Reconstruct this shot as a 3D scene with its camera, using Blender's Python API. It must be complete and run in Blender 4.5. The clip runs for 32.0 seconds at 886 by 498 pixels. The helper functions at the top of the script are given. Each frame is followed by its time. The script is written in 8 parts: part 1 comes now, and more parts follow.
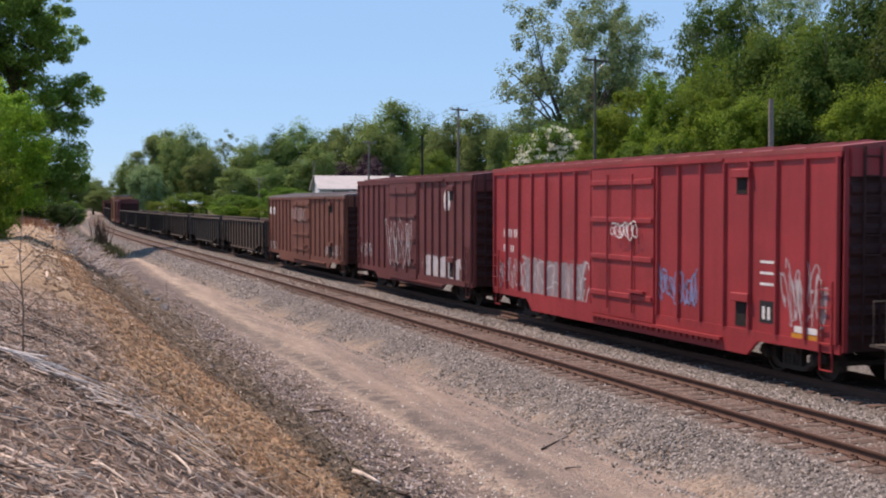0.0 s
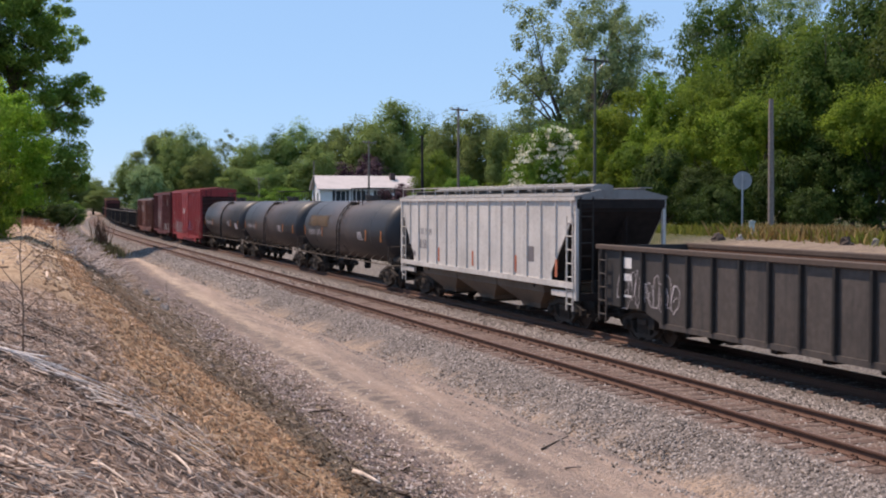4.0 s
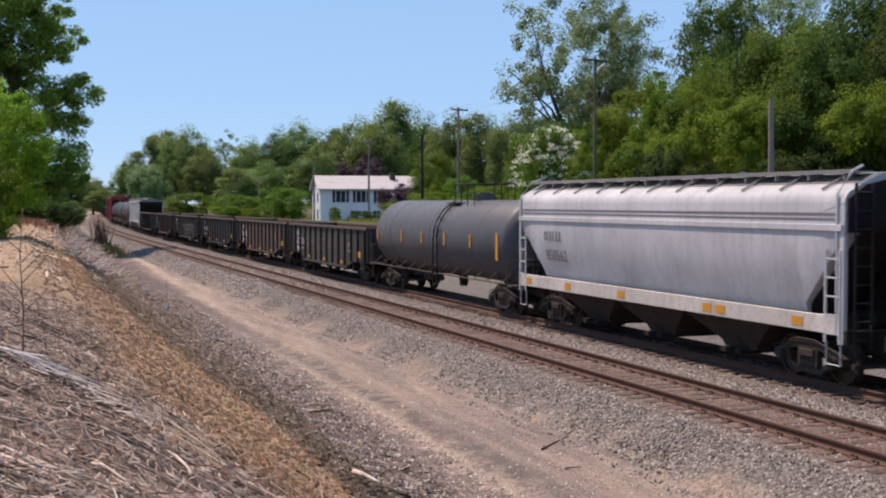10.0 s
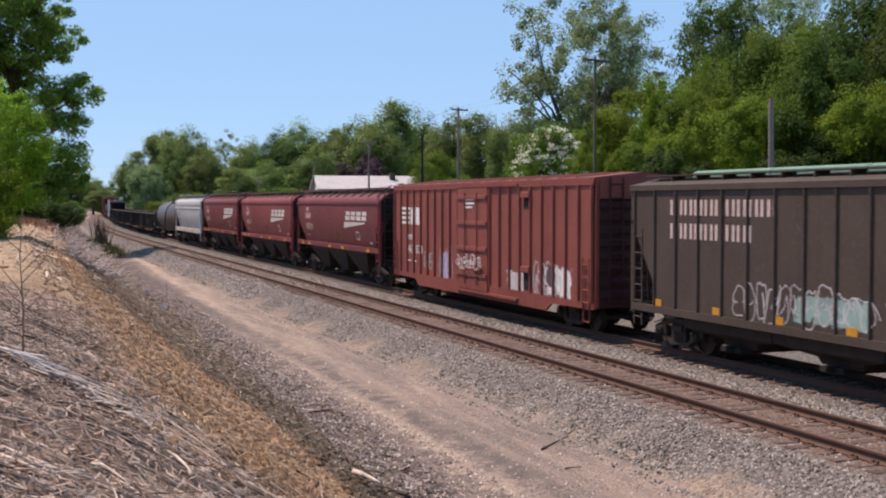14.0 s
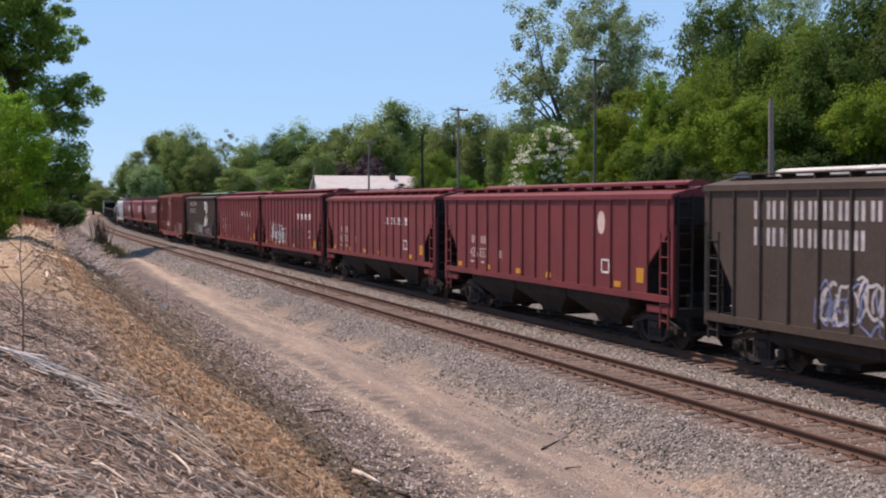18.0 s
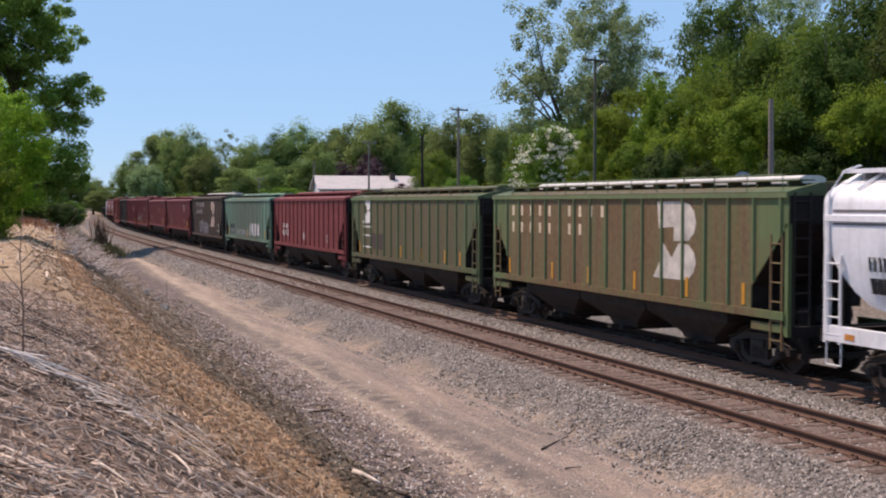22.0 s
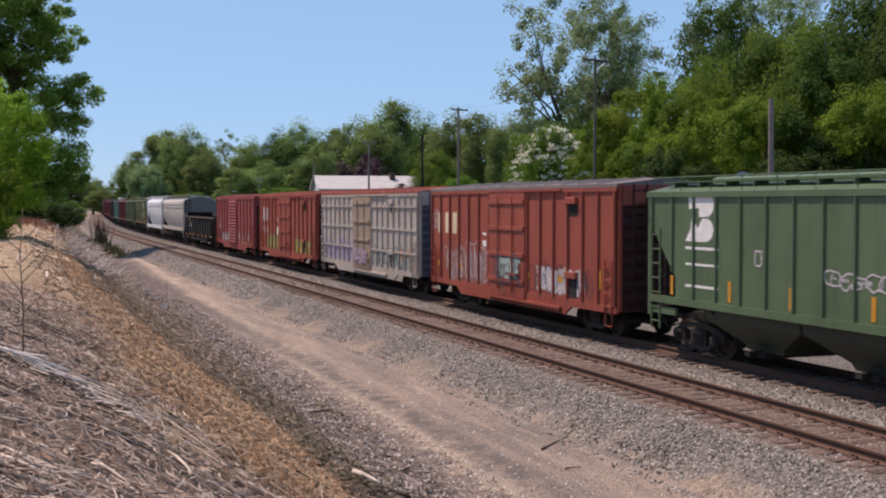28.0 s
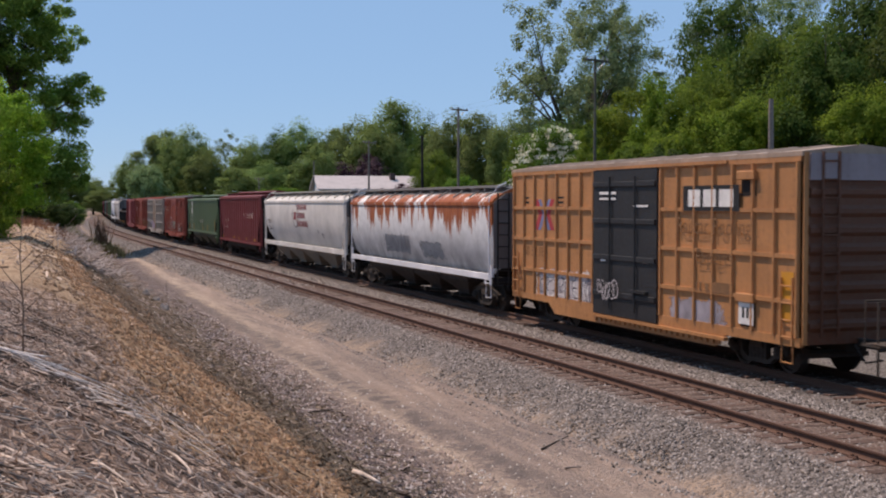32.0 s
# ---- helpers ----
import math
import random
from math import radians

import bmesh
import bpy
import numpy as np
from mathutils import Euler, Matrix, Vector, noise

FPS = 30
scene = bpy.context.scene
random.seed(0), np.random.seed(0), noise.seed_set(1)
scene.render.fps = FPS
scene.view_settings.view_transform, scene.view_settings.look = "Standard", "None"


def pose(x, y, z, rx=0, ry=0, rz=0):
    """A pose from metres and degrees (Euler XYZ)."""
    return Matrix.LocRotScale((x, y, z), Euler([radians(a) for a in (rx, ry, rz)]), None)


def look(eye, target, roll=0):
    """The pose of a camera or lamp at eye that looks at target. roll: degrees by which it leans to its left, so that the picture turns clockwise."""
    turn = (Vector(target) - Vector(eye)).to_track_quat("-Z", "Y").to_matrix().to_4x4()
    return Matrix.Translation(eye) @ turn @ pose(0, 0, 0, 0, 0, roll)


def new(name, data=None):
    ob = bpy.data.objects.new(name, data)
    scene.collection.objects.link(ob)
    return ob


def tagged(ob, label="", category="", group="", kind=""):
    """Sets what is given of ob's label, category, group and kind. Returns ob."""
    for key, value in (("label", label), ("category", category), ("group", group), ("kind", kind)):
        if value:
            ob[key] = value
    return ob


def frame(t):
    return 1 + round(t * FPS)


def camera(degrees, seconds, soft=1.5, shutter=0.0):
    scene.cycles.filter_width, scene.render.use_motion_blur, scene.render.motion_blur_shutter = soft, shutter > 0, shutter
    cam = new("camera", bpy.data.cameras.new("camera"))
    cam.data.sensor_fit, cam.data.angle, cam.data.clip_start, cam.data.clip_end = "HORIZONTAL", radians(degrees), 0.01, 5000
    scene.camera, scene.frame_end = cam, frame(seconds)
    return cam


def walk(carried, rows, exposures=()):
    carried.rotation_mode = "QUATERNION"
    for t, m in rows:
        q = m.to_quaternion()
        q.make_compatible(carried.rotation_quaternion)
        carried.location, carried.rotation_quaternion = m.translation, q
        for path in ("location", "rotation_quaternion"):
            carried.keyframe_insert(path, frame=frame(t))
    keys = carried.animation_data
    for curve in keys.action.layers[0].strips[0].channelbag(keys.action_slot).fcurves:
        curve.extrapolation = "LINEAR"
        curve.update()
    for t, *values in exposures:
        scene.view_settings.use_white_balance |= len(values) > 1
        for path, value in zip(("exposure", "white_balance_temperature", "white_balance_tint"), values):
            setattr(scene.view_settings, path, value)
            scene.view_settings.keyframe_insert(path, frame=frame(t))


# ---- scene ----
cam = camera(40.07, 32.0, soft=2.05, shutter=0.1)
EYE = (0.0, 0.0, 3.92)
VIEW = pose(*EYE, 90 - 2.184, 0, -19.833)
walk(cam, [(0.0, VIEW), (32.0, VIEW)], exposures=[(0.0, 0.38, 7050, 19.4), (2.0, 0.39, 7050, 19.4), (8.0, 0.50, 7050, 19.4), (9.0, 0.50, 7050, 19.4), (10.0, 0.37, 7050, 19.4), (11.0, 0.24, 7050, 19.4), (12.0, 0.32, 7050, 19.4), (14.0, 0.40, 7050, 19.4), (17.0, 0.42, 7050, 19.4), (19.0, 0.42, 7050, 19.4), (21.0, 0.34, 7050, 19.4), (22.0, 0.36, 7050, 19.4), (23.0, 0.13, 7050, 19.4), (24.0, 0.00, 7050, 19.4), (25.0, 0.22, 7050, 19.4), (26.0, 0.24, 7050, 19.4), (28.0, 0.26, 7050, 19.4), (29.0, 0.35, 7050, 19.4), (30.0, 0.35, 7050, 19.4), (31.0, 0.16, 7050, 19.4), (32.0, 0.08, 7050, 19.4)])

# ---- light ----
SUN_AZ, SUN_EL = -42.0, 62.0  # degrees clockwise from +Y, above the horizon
world = bpy.data.worlds.new("world")
scene.world = world
world.use_nodes = True
wn = world.node_tree.nodes
sky = wn.new("ShaderNodeTexSky")
sky.sky_type, sky.sun_disc = "NISHITA", False
sky.sun_elevation, sky.sun_rotation = radians(SUN_EL), radians(SUN_AZ % 360)
sky.air_density, sky.dust_density, sky.ozone_density, sky.altitude = 0.9, 0.0, 6.0, 900
wn["Background"].inputs["Strength"].default_value = 0.105
even = wn.new("ShaderNodeMix")  # a clear summer sky, nearly even from the horizon up
even.data_type = "RGBA"
even.inputs[0].default_value, even.inputs[7].default_value = 0.72, (2.45, 4.62, 7.45, 1.0)
world.node_tree.links.new(sky.outputs["Color"], even.inputs[6])
world.node_tree.links.new(even.outputs[2], wn["Background"].inputs["Color"])
sun = new("sun", bpy.data.lights.new("sun", "SUN"))
sun.data.energy, sun.data.angle, sun.data.color = 4.05, radians(0.53), (1.0, 0.875, 0.74)
_a, _e = radians(SUN_AZ), radians(SUN_EL)
SUN_DIR = Vector((math.sin(_a) * math.cos(_e), math.cos(_a) * math.cos(_e), math.sin(_e)))
sun.matrix_world = look(SUN_DIR * 50, (0, 0, 0))

# ---- materials ----
MATS = {}


def nodes_of(name, rough=0.8, metal=0.0, spec=0.3):
    m = bpy.data.materials.new(name)
    m.use_nodes = True
    nt = m.node_tree
    b = nt.nodes["Principled BSDF"]
    b.inputs["Roughness"].default_value = rough
    b.inputs["Metallic"].default_value = metal
    b.inputs["Specular IOR Level"].default_value = spec
    MATS[name] = m
    return m, nt, b


def nnoise(nt, vec, scale, detail=4.0, rough=0.6, stretch=None):
    if stretch is not None:
        mp = nt.nodes.new("ShaderNodeMapping")
        mp.inputs["Scale"].default_value = stretch
        nt.links.new(vec, mp.inputs["Vector"])
        vec = mp.outputs["Vector"]
    n = nt.nodes.new("ShaderNodeTexNoise")
    n.inputs["Scale"].default_value = scale
    n.inputs["Detail"].default_value = detail
    n.inputs["Roughness"].default_value = rough
    nt.links.new(vec, n.inputs["Vector"])
    return n.outputs["Fac"]


def nramp(nt, fac, lo, hi, a=0.0, b=1.0):
    n = nt.nodes.new("ShaderNodeMapRange")
    n.inputs["From Min"].default_value, n.inputs["From Max"].default_value = lo, hi
    n.inputs["To Min"].default_value, n.inputs["To Max"].default_value = a, b
    nt.links.new(fac, n.inputs["Value"])
    return n.outputs["Result"]


def nmix(nt, fac, a, b):
    n = nt.nodes.new("ShaderNodeMix")
    n.data_type = "RGBA"
    for sock, v in ((n.inputs[0], fac), (n.inputs[6], a), (n.inputs[7], b)):
        if isinstance(v, bpy.types.NodeSocket):
            nt.links.new(v, sock)
        elif isinstance(v, (int, float)):
            sock.default_value = v
        else:
            sock.default_value = (*v, 1.0)
    return n.outputs[2]


def nmath(nt, op, a, b=0.0):
    n = nt.nodes.new("ShaderNodeMath")
    n.operation = op
    for sock, v in ((n.inputs[0], a), (n.inputs[1], b)):
        if isinstance(v, bpy.types.NodeSocket):
            nt.links.new(v, sock)
        else:
            sock.default_value = v
    return n.outputs[0]


def nbump(nt, b, height, strength=0.4, dist=0.02):
    n = nt.nodes.new("ShaderNodeBump")
    n.inputs["Strength"].default_value, n.inputs["Distance"].default_value = strength, dist
    nt.links.new(height, n.inputs["Height"])
    nt.links.new(n.outputs["Normal"], b.inputs["Normal"])


def coords(nt, kind="Object"):
    return nt.nodes.new("ShaderNodeTexCoord").outputs[kind]


def scaled(c, k):
    return tuple(min(1.0, v * k) for v in c)


def paint(name, rgb, rust=0.15, dirt=0.35, rough=0.55, spec=0.35, streak=0.3, rustcol=(0.16, 0.065, 0.03), dirtcol=(0.16, 0.13, 0.10)):
    """Weathered steel paint: fading, vertical streaks, road dirt, rust specks."""
    if name in MATS:
        return MATS[name]
    rgb = scaled(rgb, 0.66)
    m, nt, b = nodes_of(name, rough, 0.0, spec)
    v = coords(nt)
    big = nnoise(nt, v, 0.55, 3)
    fine = nnoise(nt, v, 9.0, 5)
    drip = nnoise(nt, v, 1.0, 4, 0.65, (5.0, 5.0, 0.35))
    col = nmix(nt, nramp(nt, big, 0.3, 0.7), scaled(rgb, 0.82), scaled(rgb, 1.15))
    col = nmix(nt, nramp(nt, drip, 0.48, 0.72, 0, streak), col, scaled(rgb, 0.45))
    col = nmix(nt, nramp(nt, fine, 0.45, 0.8, 0, dirt), col, dirtcol)
    spots = nmath(nt, "MULTIPLY", nramp(nt, fine, 0.55, 0.68), nramp(nt, drip, 0.5, 0.66))
    col = nmix(nt, nmath(nt, "MULTIPLY", spots, min(1.0, rust * 2.2)), col, rustcol)
    nt.links.new(col, b.inputs["Base Color"])
    nt.links.new(nramp(nt, fine, 0.3, 0.8, rough - 0.1, min(1.0, rough + 0.25)), b.inputs["Roughness"])
    nbump(nt, b, nmath(nt, "ADD", nmath(nt, "MULTIPLY", big, 1.5), fine), 0.25, 0.012)
    return m


def plain(name, rgb, rough=0.7, metal=0.0, vary=0.25, scale=6.0, bump=0.2, spec=0.3):
    if name in MATS:
        return MATS[name]
    m, nt, b = nodes_of(name, rough, metal, spec)
    v = coords(nt)
    f1, f2 = nnoise(nt, v, scale, 5), nnoise(nt, v, scale * 0.12, 3)
    col = nmix(nt, nramp(nt, f1, 0.3, 0.7), scaled(rgb, 1 - vary), scaled(rgb, 1 + vary))
    col = nmix(nt, nramp(nt, f2, 0.35, 0.7, 0, 0.35), col, scaled(rgb, 0.6))
    nt.links.new(col, b.inputs["Base Color"])
    nbump(nt, b, f1, bump, 0.02)
    return m


def two_tone(name, rgb, other, y_from, y_to, amount=0.9, scale=0.5, stretch=(1.0, 1.0, 0.5)):
    """Paint that has worn or been stained to another colour in the car's middle part."""
    if name in MATS:
        return MATS[name]
    m, nt, b = nodes_of(name, 0.65, 0.0, 0.3)
    v = coords(nt)
    sx = nt.nodes.new("ShaderNodeSeparateXYZ")
    nt.links.new(v, sx.inputs[0])
    big = nnoise(nt, v, scale, 5, 0.6, stretch)
    fine = nnoise(nt, v, 7.0, 5)
    drip = nnoise(nt, v, 1.0, 4, 0.65, (4.0, 4.0, 0.35))
    far = nmath(nt, "ADD", nmath(nt, "ABSOLUTE", sx.outputs[1]), nmath(nt, "MULTIPLY", nmath(nt, "SUBTRACT", big, 0.5), 6.0))
    f = nmath(nt, "MULTIPLY", nramp(nt, far, y_from, y_to), nramp(nt, nmath(nt, "ADD", nmath(nt, "MULTIPLY", drip, 0.6), nmath(nt, "MULTIPLY", big, 0.4)), 0.34, 0.50, 0.15, amount))
    col = nmix(nt, nramp(nt, big, 0.35, 0.65), scaled(rgb, 0.8), scaled(rgb, 1.1))
    oth = nmix(nt, nramp(nt, fine, 0.35, 0.65), scaled(other, 0.8), scaled(other, 1.15))
    col = nmix(nt, f, col, oth)
    col = nmix(nt, nramp(nt, drip, 0.52, 0.75, 0, 0.4), col, (0.045, 0.035, 0.028))
    nt.links.new(col, b.inputs["Base Color"])
    nbump(nt, b, fine, 0.2, 0.012)
    return m


def leafy(name, dark, light, trans=0.35):
    """Leaves: each its own shade, some light through them."""
    m, nt, b = nodes_of(name, 0.65, 0.0, 0.15)
    geo = nt.nodes.new("ShaderNodeNewGeometry")
    info = nt.nodes.new("ShaderNodeObjectInfo")
    big = nnoise(nt, coords(nt), 0.5, 3)
    f = nmath(nt, "MULTIPLY", nmath(nt, "ADD", geo.outputs["Random Per Island"], big), 0.5)
    col = nmix(nt, nramp(nt, f, 0.25, 0.75), dark, light)
    hsv = nt.nodes.new("ShaderNodeHueSaturation")
    nt.links.new(nramp(nt, info.outputs["Random"], 0, 1, 0.485, 0.515), hsv.inputs["Hue"])
    nt.links.new(nramp(nt, info.outputs["Random"], 0, 1, 0.8, 1.2), hsv.inputs["Value"])
    nt.links.new(col, hsv.inputs["Color"])
    nt.links.new(hsv.outputs["Color"], b.inputs["Base Color"])
    tr = nt.nodes.new("ShaderNodeBsdfTranslucent")
    nt.links.new(hsv.outputs["Color"], tr.inputs["Color"])
    mx = nt.nodes.new("ShaderNodeMixShader")
    mx.inputs[0].default_value = trans
    nt.links.new(b.outputs[0], mx.inputs[1])
    nt.links.new(tr.outputs[0], mx.inputs[2])
    nt.links.new(mx.outputs[0], nt.nodes["Material Output"].inputs["Surface"])
    return m


STEEL_DARK = plain("grimy_steel", (0.035, 0.030, 0.027), 0.75, 0.2)
# Soot, with the shade between cars put into the same near-black.
SOOT_SHADE = plain("sooty_end_steel", (0.020, 0.015, 0.014), 0.9, 0, 0.4, 4)
UNDER = plain("underframe_black", (0.022, 0.019, 0.017), 0.85)
WHEEL = plain("wheel_steel", (0.06, 0.048, 0.042), 0.6, 0.6)
TRUCKM = plain("truck_cast_steel", (0.046, 0.037, 0.032), 0.8, 0.1)
RAIL_RUST = plain("rail_rust", (0.112, 0.060, 0.043), 0.8, 0.1, 0.2, 20)
RAIL_HEAD = plain("rail_head_worn", (0.17, 0.10, 0.075), 0.5, 0.5, 0.15, 12)
TIE_WOOD = plain("tie_wood", (0.112, 0.070, 0.055), 0.92, 0, 0.35, 14, 0.6)
WHITE_INK = plain("white_stencil", (0.74, 0.71, 0.68), 0.7, 0, 0.12)
CREAM_INK = plain("cream_stencil", (0.66, 0.53, 0.38), 0.7, 0, 0.15)
PINK_INK = plain("pinkish_faded_white", (0.62, 0.47, 0.42), 0.75, 0, 0.15)
GREY_INK = plain("grey_stencil", (0.18, 0.16, 0.165), 0.7, 0, 0.15)
BLACK_INK = plain("black_stencil", (0.02, 0.02, 0.022), 0.7, 0, 0.15)
RED_INK = plain("red_stencil", (0.40, 0.05, 0.06), 0.7, 0, 0.15)
YELLOW_TAPE = plain("yellow_reflector", (0.58, 0.26, 0.03), 0.5, 0, 0.12)
LILAC = plain("graffiti_lilac", (0.42, 0.33, 0.50), 0.7, 0, 0.3, 3)
TEAL = plain("graffiti_teal", (0.25, 0.37, 0.33), 0.7, 0, 0.3, 3)
PALE = plain("graffiti_pale", (0.50, 0.45, 0.455), 0.7, 0, 0.25, 3)
GRAFF_DARK = plain("graffiti_dark", (0.07, 0.06, 0.08), 0.7, 0, 0.3, 3)
GRAFF_GREEN = plain("graffiti_olive", (0.27, 0.26, 0.08), 0.7, 0, 0.35, 3)
GRAFF_BLUE = plain("graffiti_blue", (0.20, 0.23, 0.40), 0.7, 0, 0.3, 3)
BARK = plain("bark", (0.10, 0.085, 0.07), 0.95, 0, 0.35, 5, 0.8)
POLE_WOOD = plain("weathered_pole_wood", (0.23, 0.19, 0.17), 0.9, 0, 0.25, 7, 0.5)
DEAD_WOOD = plain("bleached_dead_wood", (0.64, 0.52, 0.44), 0.9, 0, 0.3, 8, 0.4)
DEAD_GREY = plain("grey_dead_wood", (0.28, 0.22, 0.185), 0.92, 0, 0.35, 8, 0.4)
DEAD_DARK = plain("dark_dead_wood", (0.075, 0.055, 0.045), 0.92, 0, 0.35, 8, 0.4)
GALV = plain("galvanised_metal", (0.45, 0.45, 0.46), 0.5, 0.6, 0.15)


# ---- mesh building ----
class Geo:
    """Collects vertices and faces of one mesh."""

    def __init__(self):
        self.v, self.f = [], []

    def poly(self, pts):
        n = len(self.v)
        self.v += [tuple(p) for p in pts]
        self.f.append(tuple(range(n, n + len(pts))))
        return self

    def box(self, x0, x1, y0, y1, z0, z1, c=0.0):
        """A box, its upright and long edges chamfered by c."""
        if c <= 0:
            n = len(self.v)
            self.v += [(x, y, z) for z in (z0, z1) for x, y in ((x0, y0), (x1, y0), (x1, y1), (x0, y1))]
            self.f += [tuple(n + i for i in q) for q in ((3, 2, 1, 0), (4, 5, 6, 7), (0, 1, 5, 4), (1, 2, 6, 5), (2, 3, 7, 6), (3, 0, 4, 7))]
            return self
        prof = [(x0 + c, z0), (x1 - c, z0), (x1, z0 + c), (x1, z1 - c), (x1 - c, z1), (x0 + c, z1), (x0, z1 - c), (x0, z0 + c)]
        return self.prism_y(prof, y0, y1)

    def prism(self, a, b):
        """Joins two like rings of points by sides and caps."""
        n, k = len(self.v), len(a)
        self.v += [tuple(p) for p in a] + [tuple(p) for p in b]
        self.f.append(tuple(n + i for i in reversed(range(k))))
        self.f.append(tuple(n + k + i for i in range(k)))
        for i in range(k):
            j = (i + 1) % k
            self.f.append((n + i, n + j, n + k + j, n + k + i))
        return self

    def prism_x(self, yz, x0, x1):
        return self.prism([(x0, y, z) for y, z in yz], [(x1, y, z) for y, z in yz])

    def prism_y(self, xz, y0, y1):
        return self.prism([(x, y0, z) for x, z in reversed(xz)], [(x, y1, z) for x, z in reversed(xz)])

    def loft(self, rings, closed=True, caps=True):
        n, k = len(self.v), len(rings[0])
        for r in rings:
            self.v += [tuple(p) for p in r]
        for a in range(len(rings) - 1):
            for i in range(k if closed else k - 1):
                j = (i + 1) % k
                self.f.append((n + a * k + i, n + a * k + j, n + (a + 1) * k + j, n + (a + 1) * k + i))
        if caps and closed:
            self.f.append(tuple(n + i for i in reversed(range(k))))
            self.f.append(tuple(n + (len(rings) - 1) * k + i for i in range(k)))
        return self

    def tube(self, pts, r, sides=6, r2=None):
        """A tube along points; tapers from r to r2."""
        pts = [Vector(p) for p in pts]
        r2 = r if r2 is None else r2
        rings = []
        for i, p in enumerate(pts):
            d = (pts[min(i + 1, len(pts) - 1)] - pts[max(i - 1, 0)])
            d = d.normalized() if d.length > 1e-9 else Vector((0, 0, 1))
            a = d.cross(Vector((0, 0, 1)) if abs(d.z) < 0.9 else Vector((1, 0, 0))).normalized()
            b = d.cross(a)
            rr = r + (r2 - r) * i / max(1, len(pts) - 1)
            rings.append([p + (a * math.cos(t) + b * math.sin(t)) * rr for t in (2 * math.pi * k / sides for k in range(sides))])
        return self.loft(rings)

    def cyl(self, c, axis, r, h, sides=16):
        c, ax = Vector(c), {"x": Vector((1, 0, 0)), "y": Vector((0, 1, 0)), "z": Vector((0, 0, 1))}[axis]
        return self.tube([c - ax * h / 2, c + ax * h / 2], r, sides)

    def mesh(self, name, mat, smooth=False):
        me = bpy.data.meshes.new(name)
        me.from_pydata(self.v, [], self.f)
        if mat is not None:
            me.materials.append(mat)
        bm = bmesh.new()
        bm.from_mesh(me)
        bmesh.ops.recalc_face_normals(bm, faces=bm.faces)
        bm.to_mesh(me)
        bm.free()
        if smooth:
            me.polygons.foreach_set("use_smooth", [True] * len(me.polygons))
            if smooth == "auto":
                me.set_sharp_from_angle(angle=radians(40))
        me.update()
        return me


def part(name, geo, mat, parent, label="", at=None, smooth=False):
    """Links geometry (a Geo or a mesh) as one object under a thing or a part."""
    me = geo.mesh(name, mat, smooth) if isinstance(geo, Geo) else geo
    ob = new(name, me)
    if parent is not None:
        ob.parent = parent
    if at is not None:
        ob.matrix_basis = at if isinstance(at, Matrix) else Matrix.Translation(at)
    if label:
        tagged(ob, label)
    return ob


def thing(name, m, label, category, group="", kind="", data=None):
    ob = new(name, data)
    ob.matrix_basis = m if isinstance(m, Matrix) else Matrix.Translation(m)
    return tagged(ob, label, category, group, kind)


SHARED = {}


def shared(key, build, mat, smooth=False):
    """One mesh for all alike pieces."""
    if key not in SHARED:
        SHARED[key] = build().mesh(key[0], mat, smooth)
    return SHARED[key]


def quads_mesh(name, co, mat, n=4):
    """A mesh of separate faces from an array (count, n, 3)."""
    k = len(co)
    me = bpy.data.meshes.new(name)
    me.vertices.add(k * n)
    me.vertices.foreach_set("co", np.ascontiguousarray(co, dtype=np.float32).ravel())
    me.loops.add(k * n)
    me.loops.foreach_set("vertex_index", np.arange(k * n, dtype=np.int32))
    me.polygons.add(k)
    me.polygons.foreach_set("loop_start", np.arange(0, k * n, n, dtype=np.int32))
    if mat is not None:
        me.materials.append(mat)
    me.update(calc_edges=True)
    return me


# ---- the line of the tracks ----
NEAR_X, FAR_X = 13.62, 17.72  # centre lines
CURVE_FROM, CURVE_TO, CURVE_R = 120.0, 270.0, 2400.0
SPEED = 21.66


def bend(s):
    """Sideways shift and heading (radians to +X) of the line at s metres along it."""
    if s <= CURVE_FROM:
        return 0.0, 0.0
    d = min(s, CURVE_TO) - CURVE_FROM
    h = d / CURVE_R
    off = d * d / (2 * CURVE_R)
    if s > CURVE_TO:
        off += (s - CURVE_TO) * math.tan(h)
    return off, h


def on_line(x, s, z=0.0):
    off, h = bend(s)
    return Matrix.Translation((x + off, s, z)) @ Matrix.Rotation(-h, 4, "Z")
# ---- land ----
def ss(a, b, v):
    t = max(0.0, min(1.0, (v - a) / (b - a)))
    return t * t * (3 - 2 * t)


def foot(s):
    return 4.7 + 0.032 * max(0.0, min(s, 140.0))


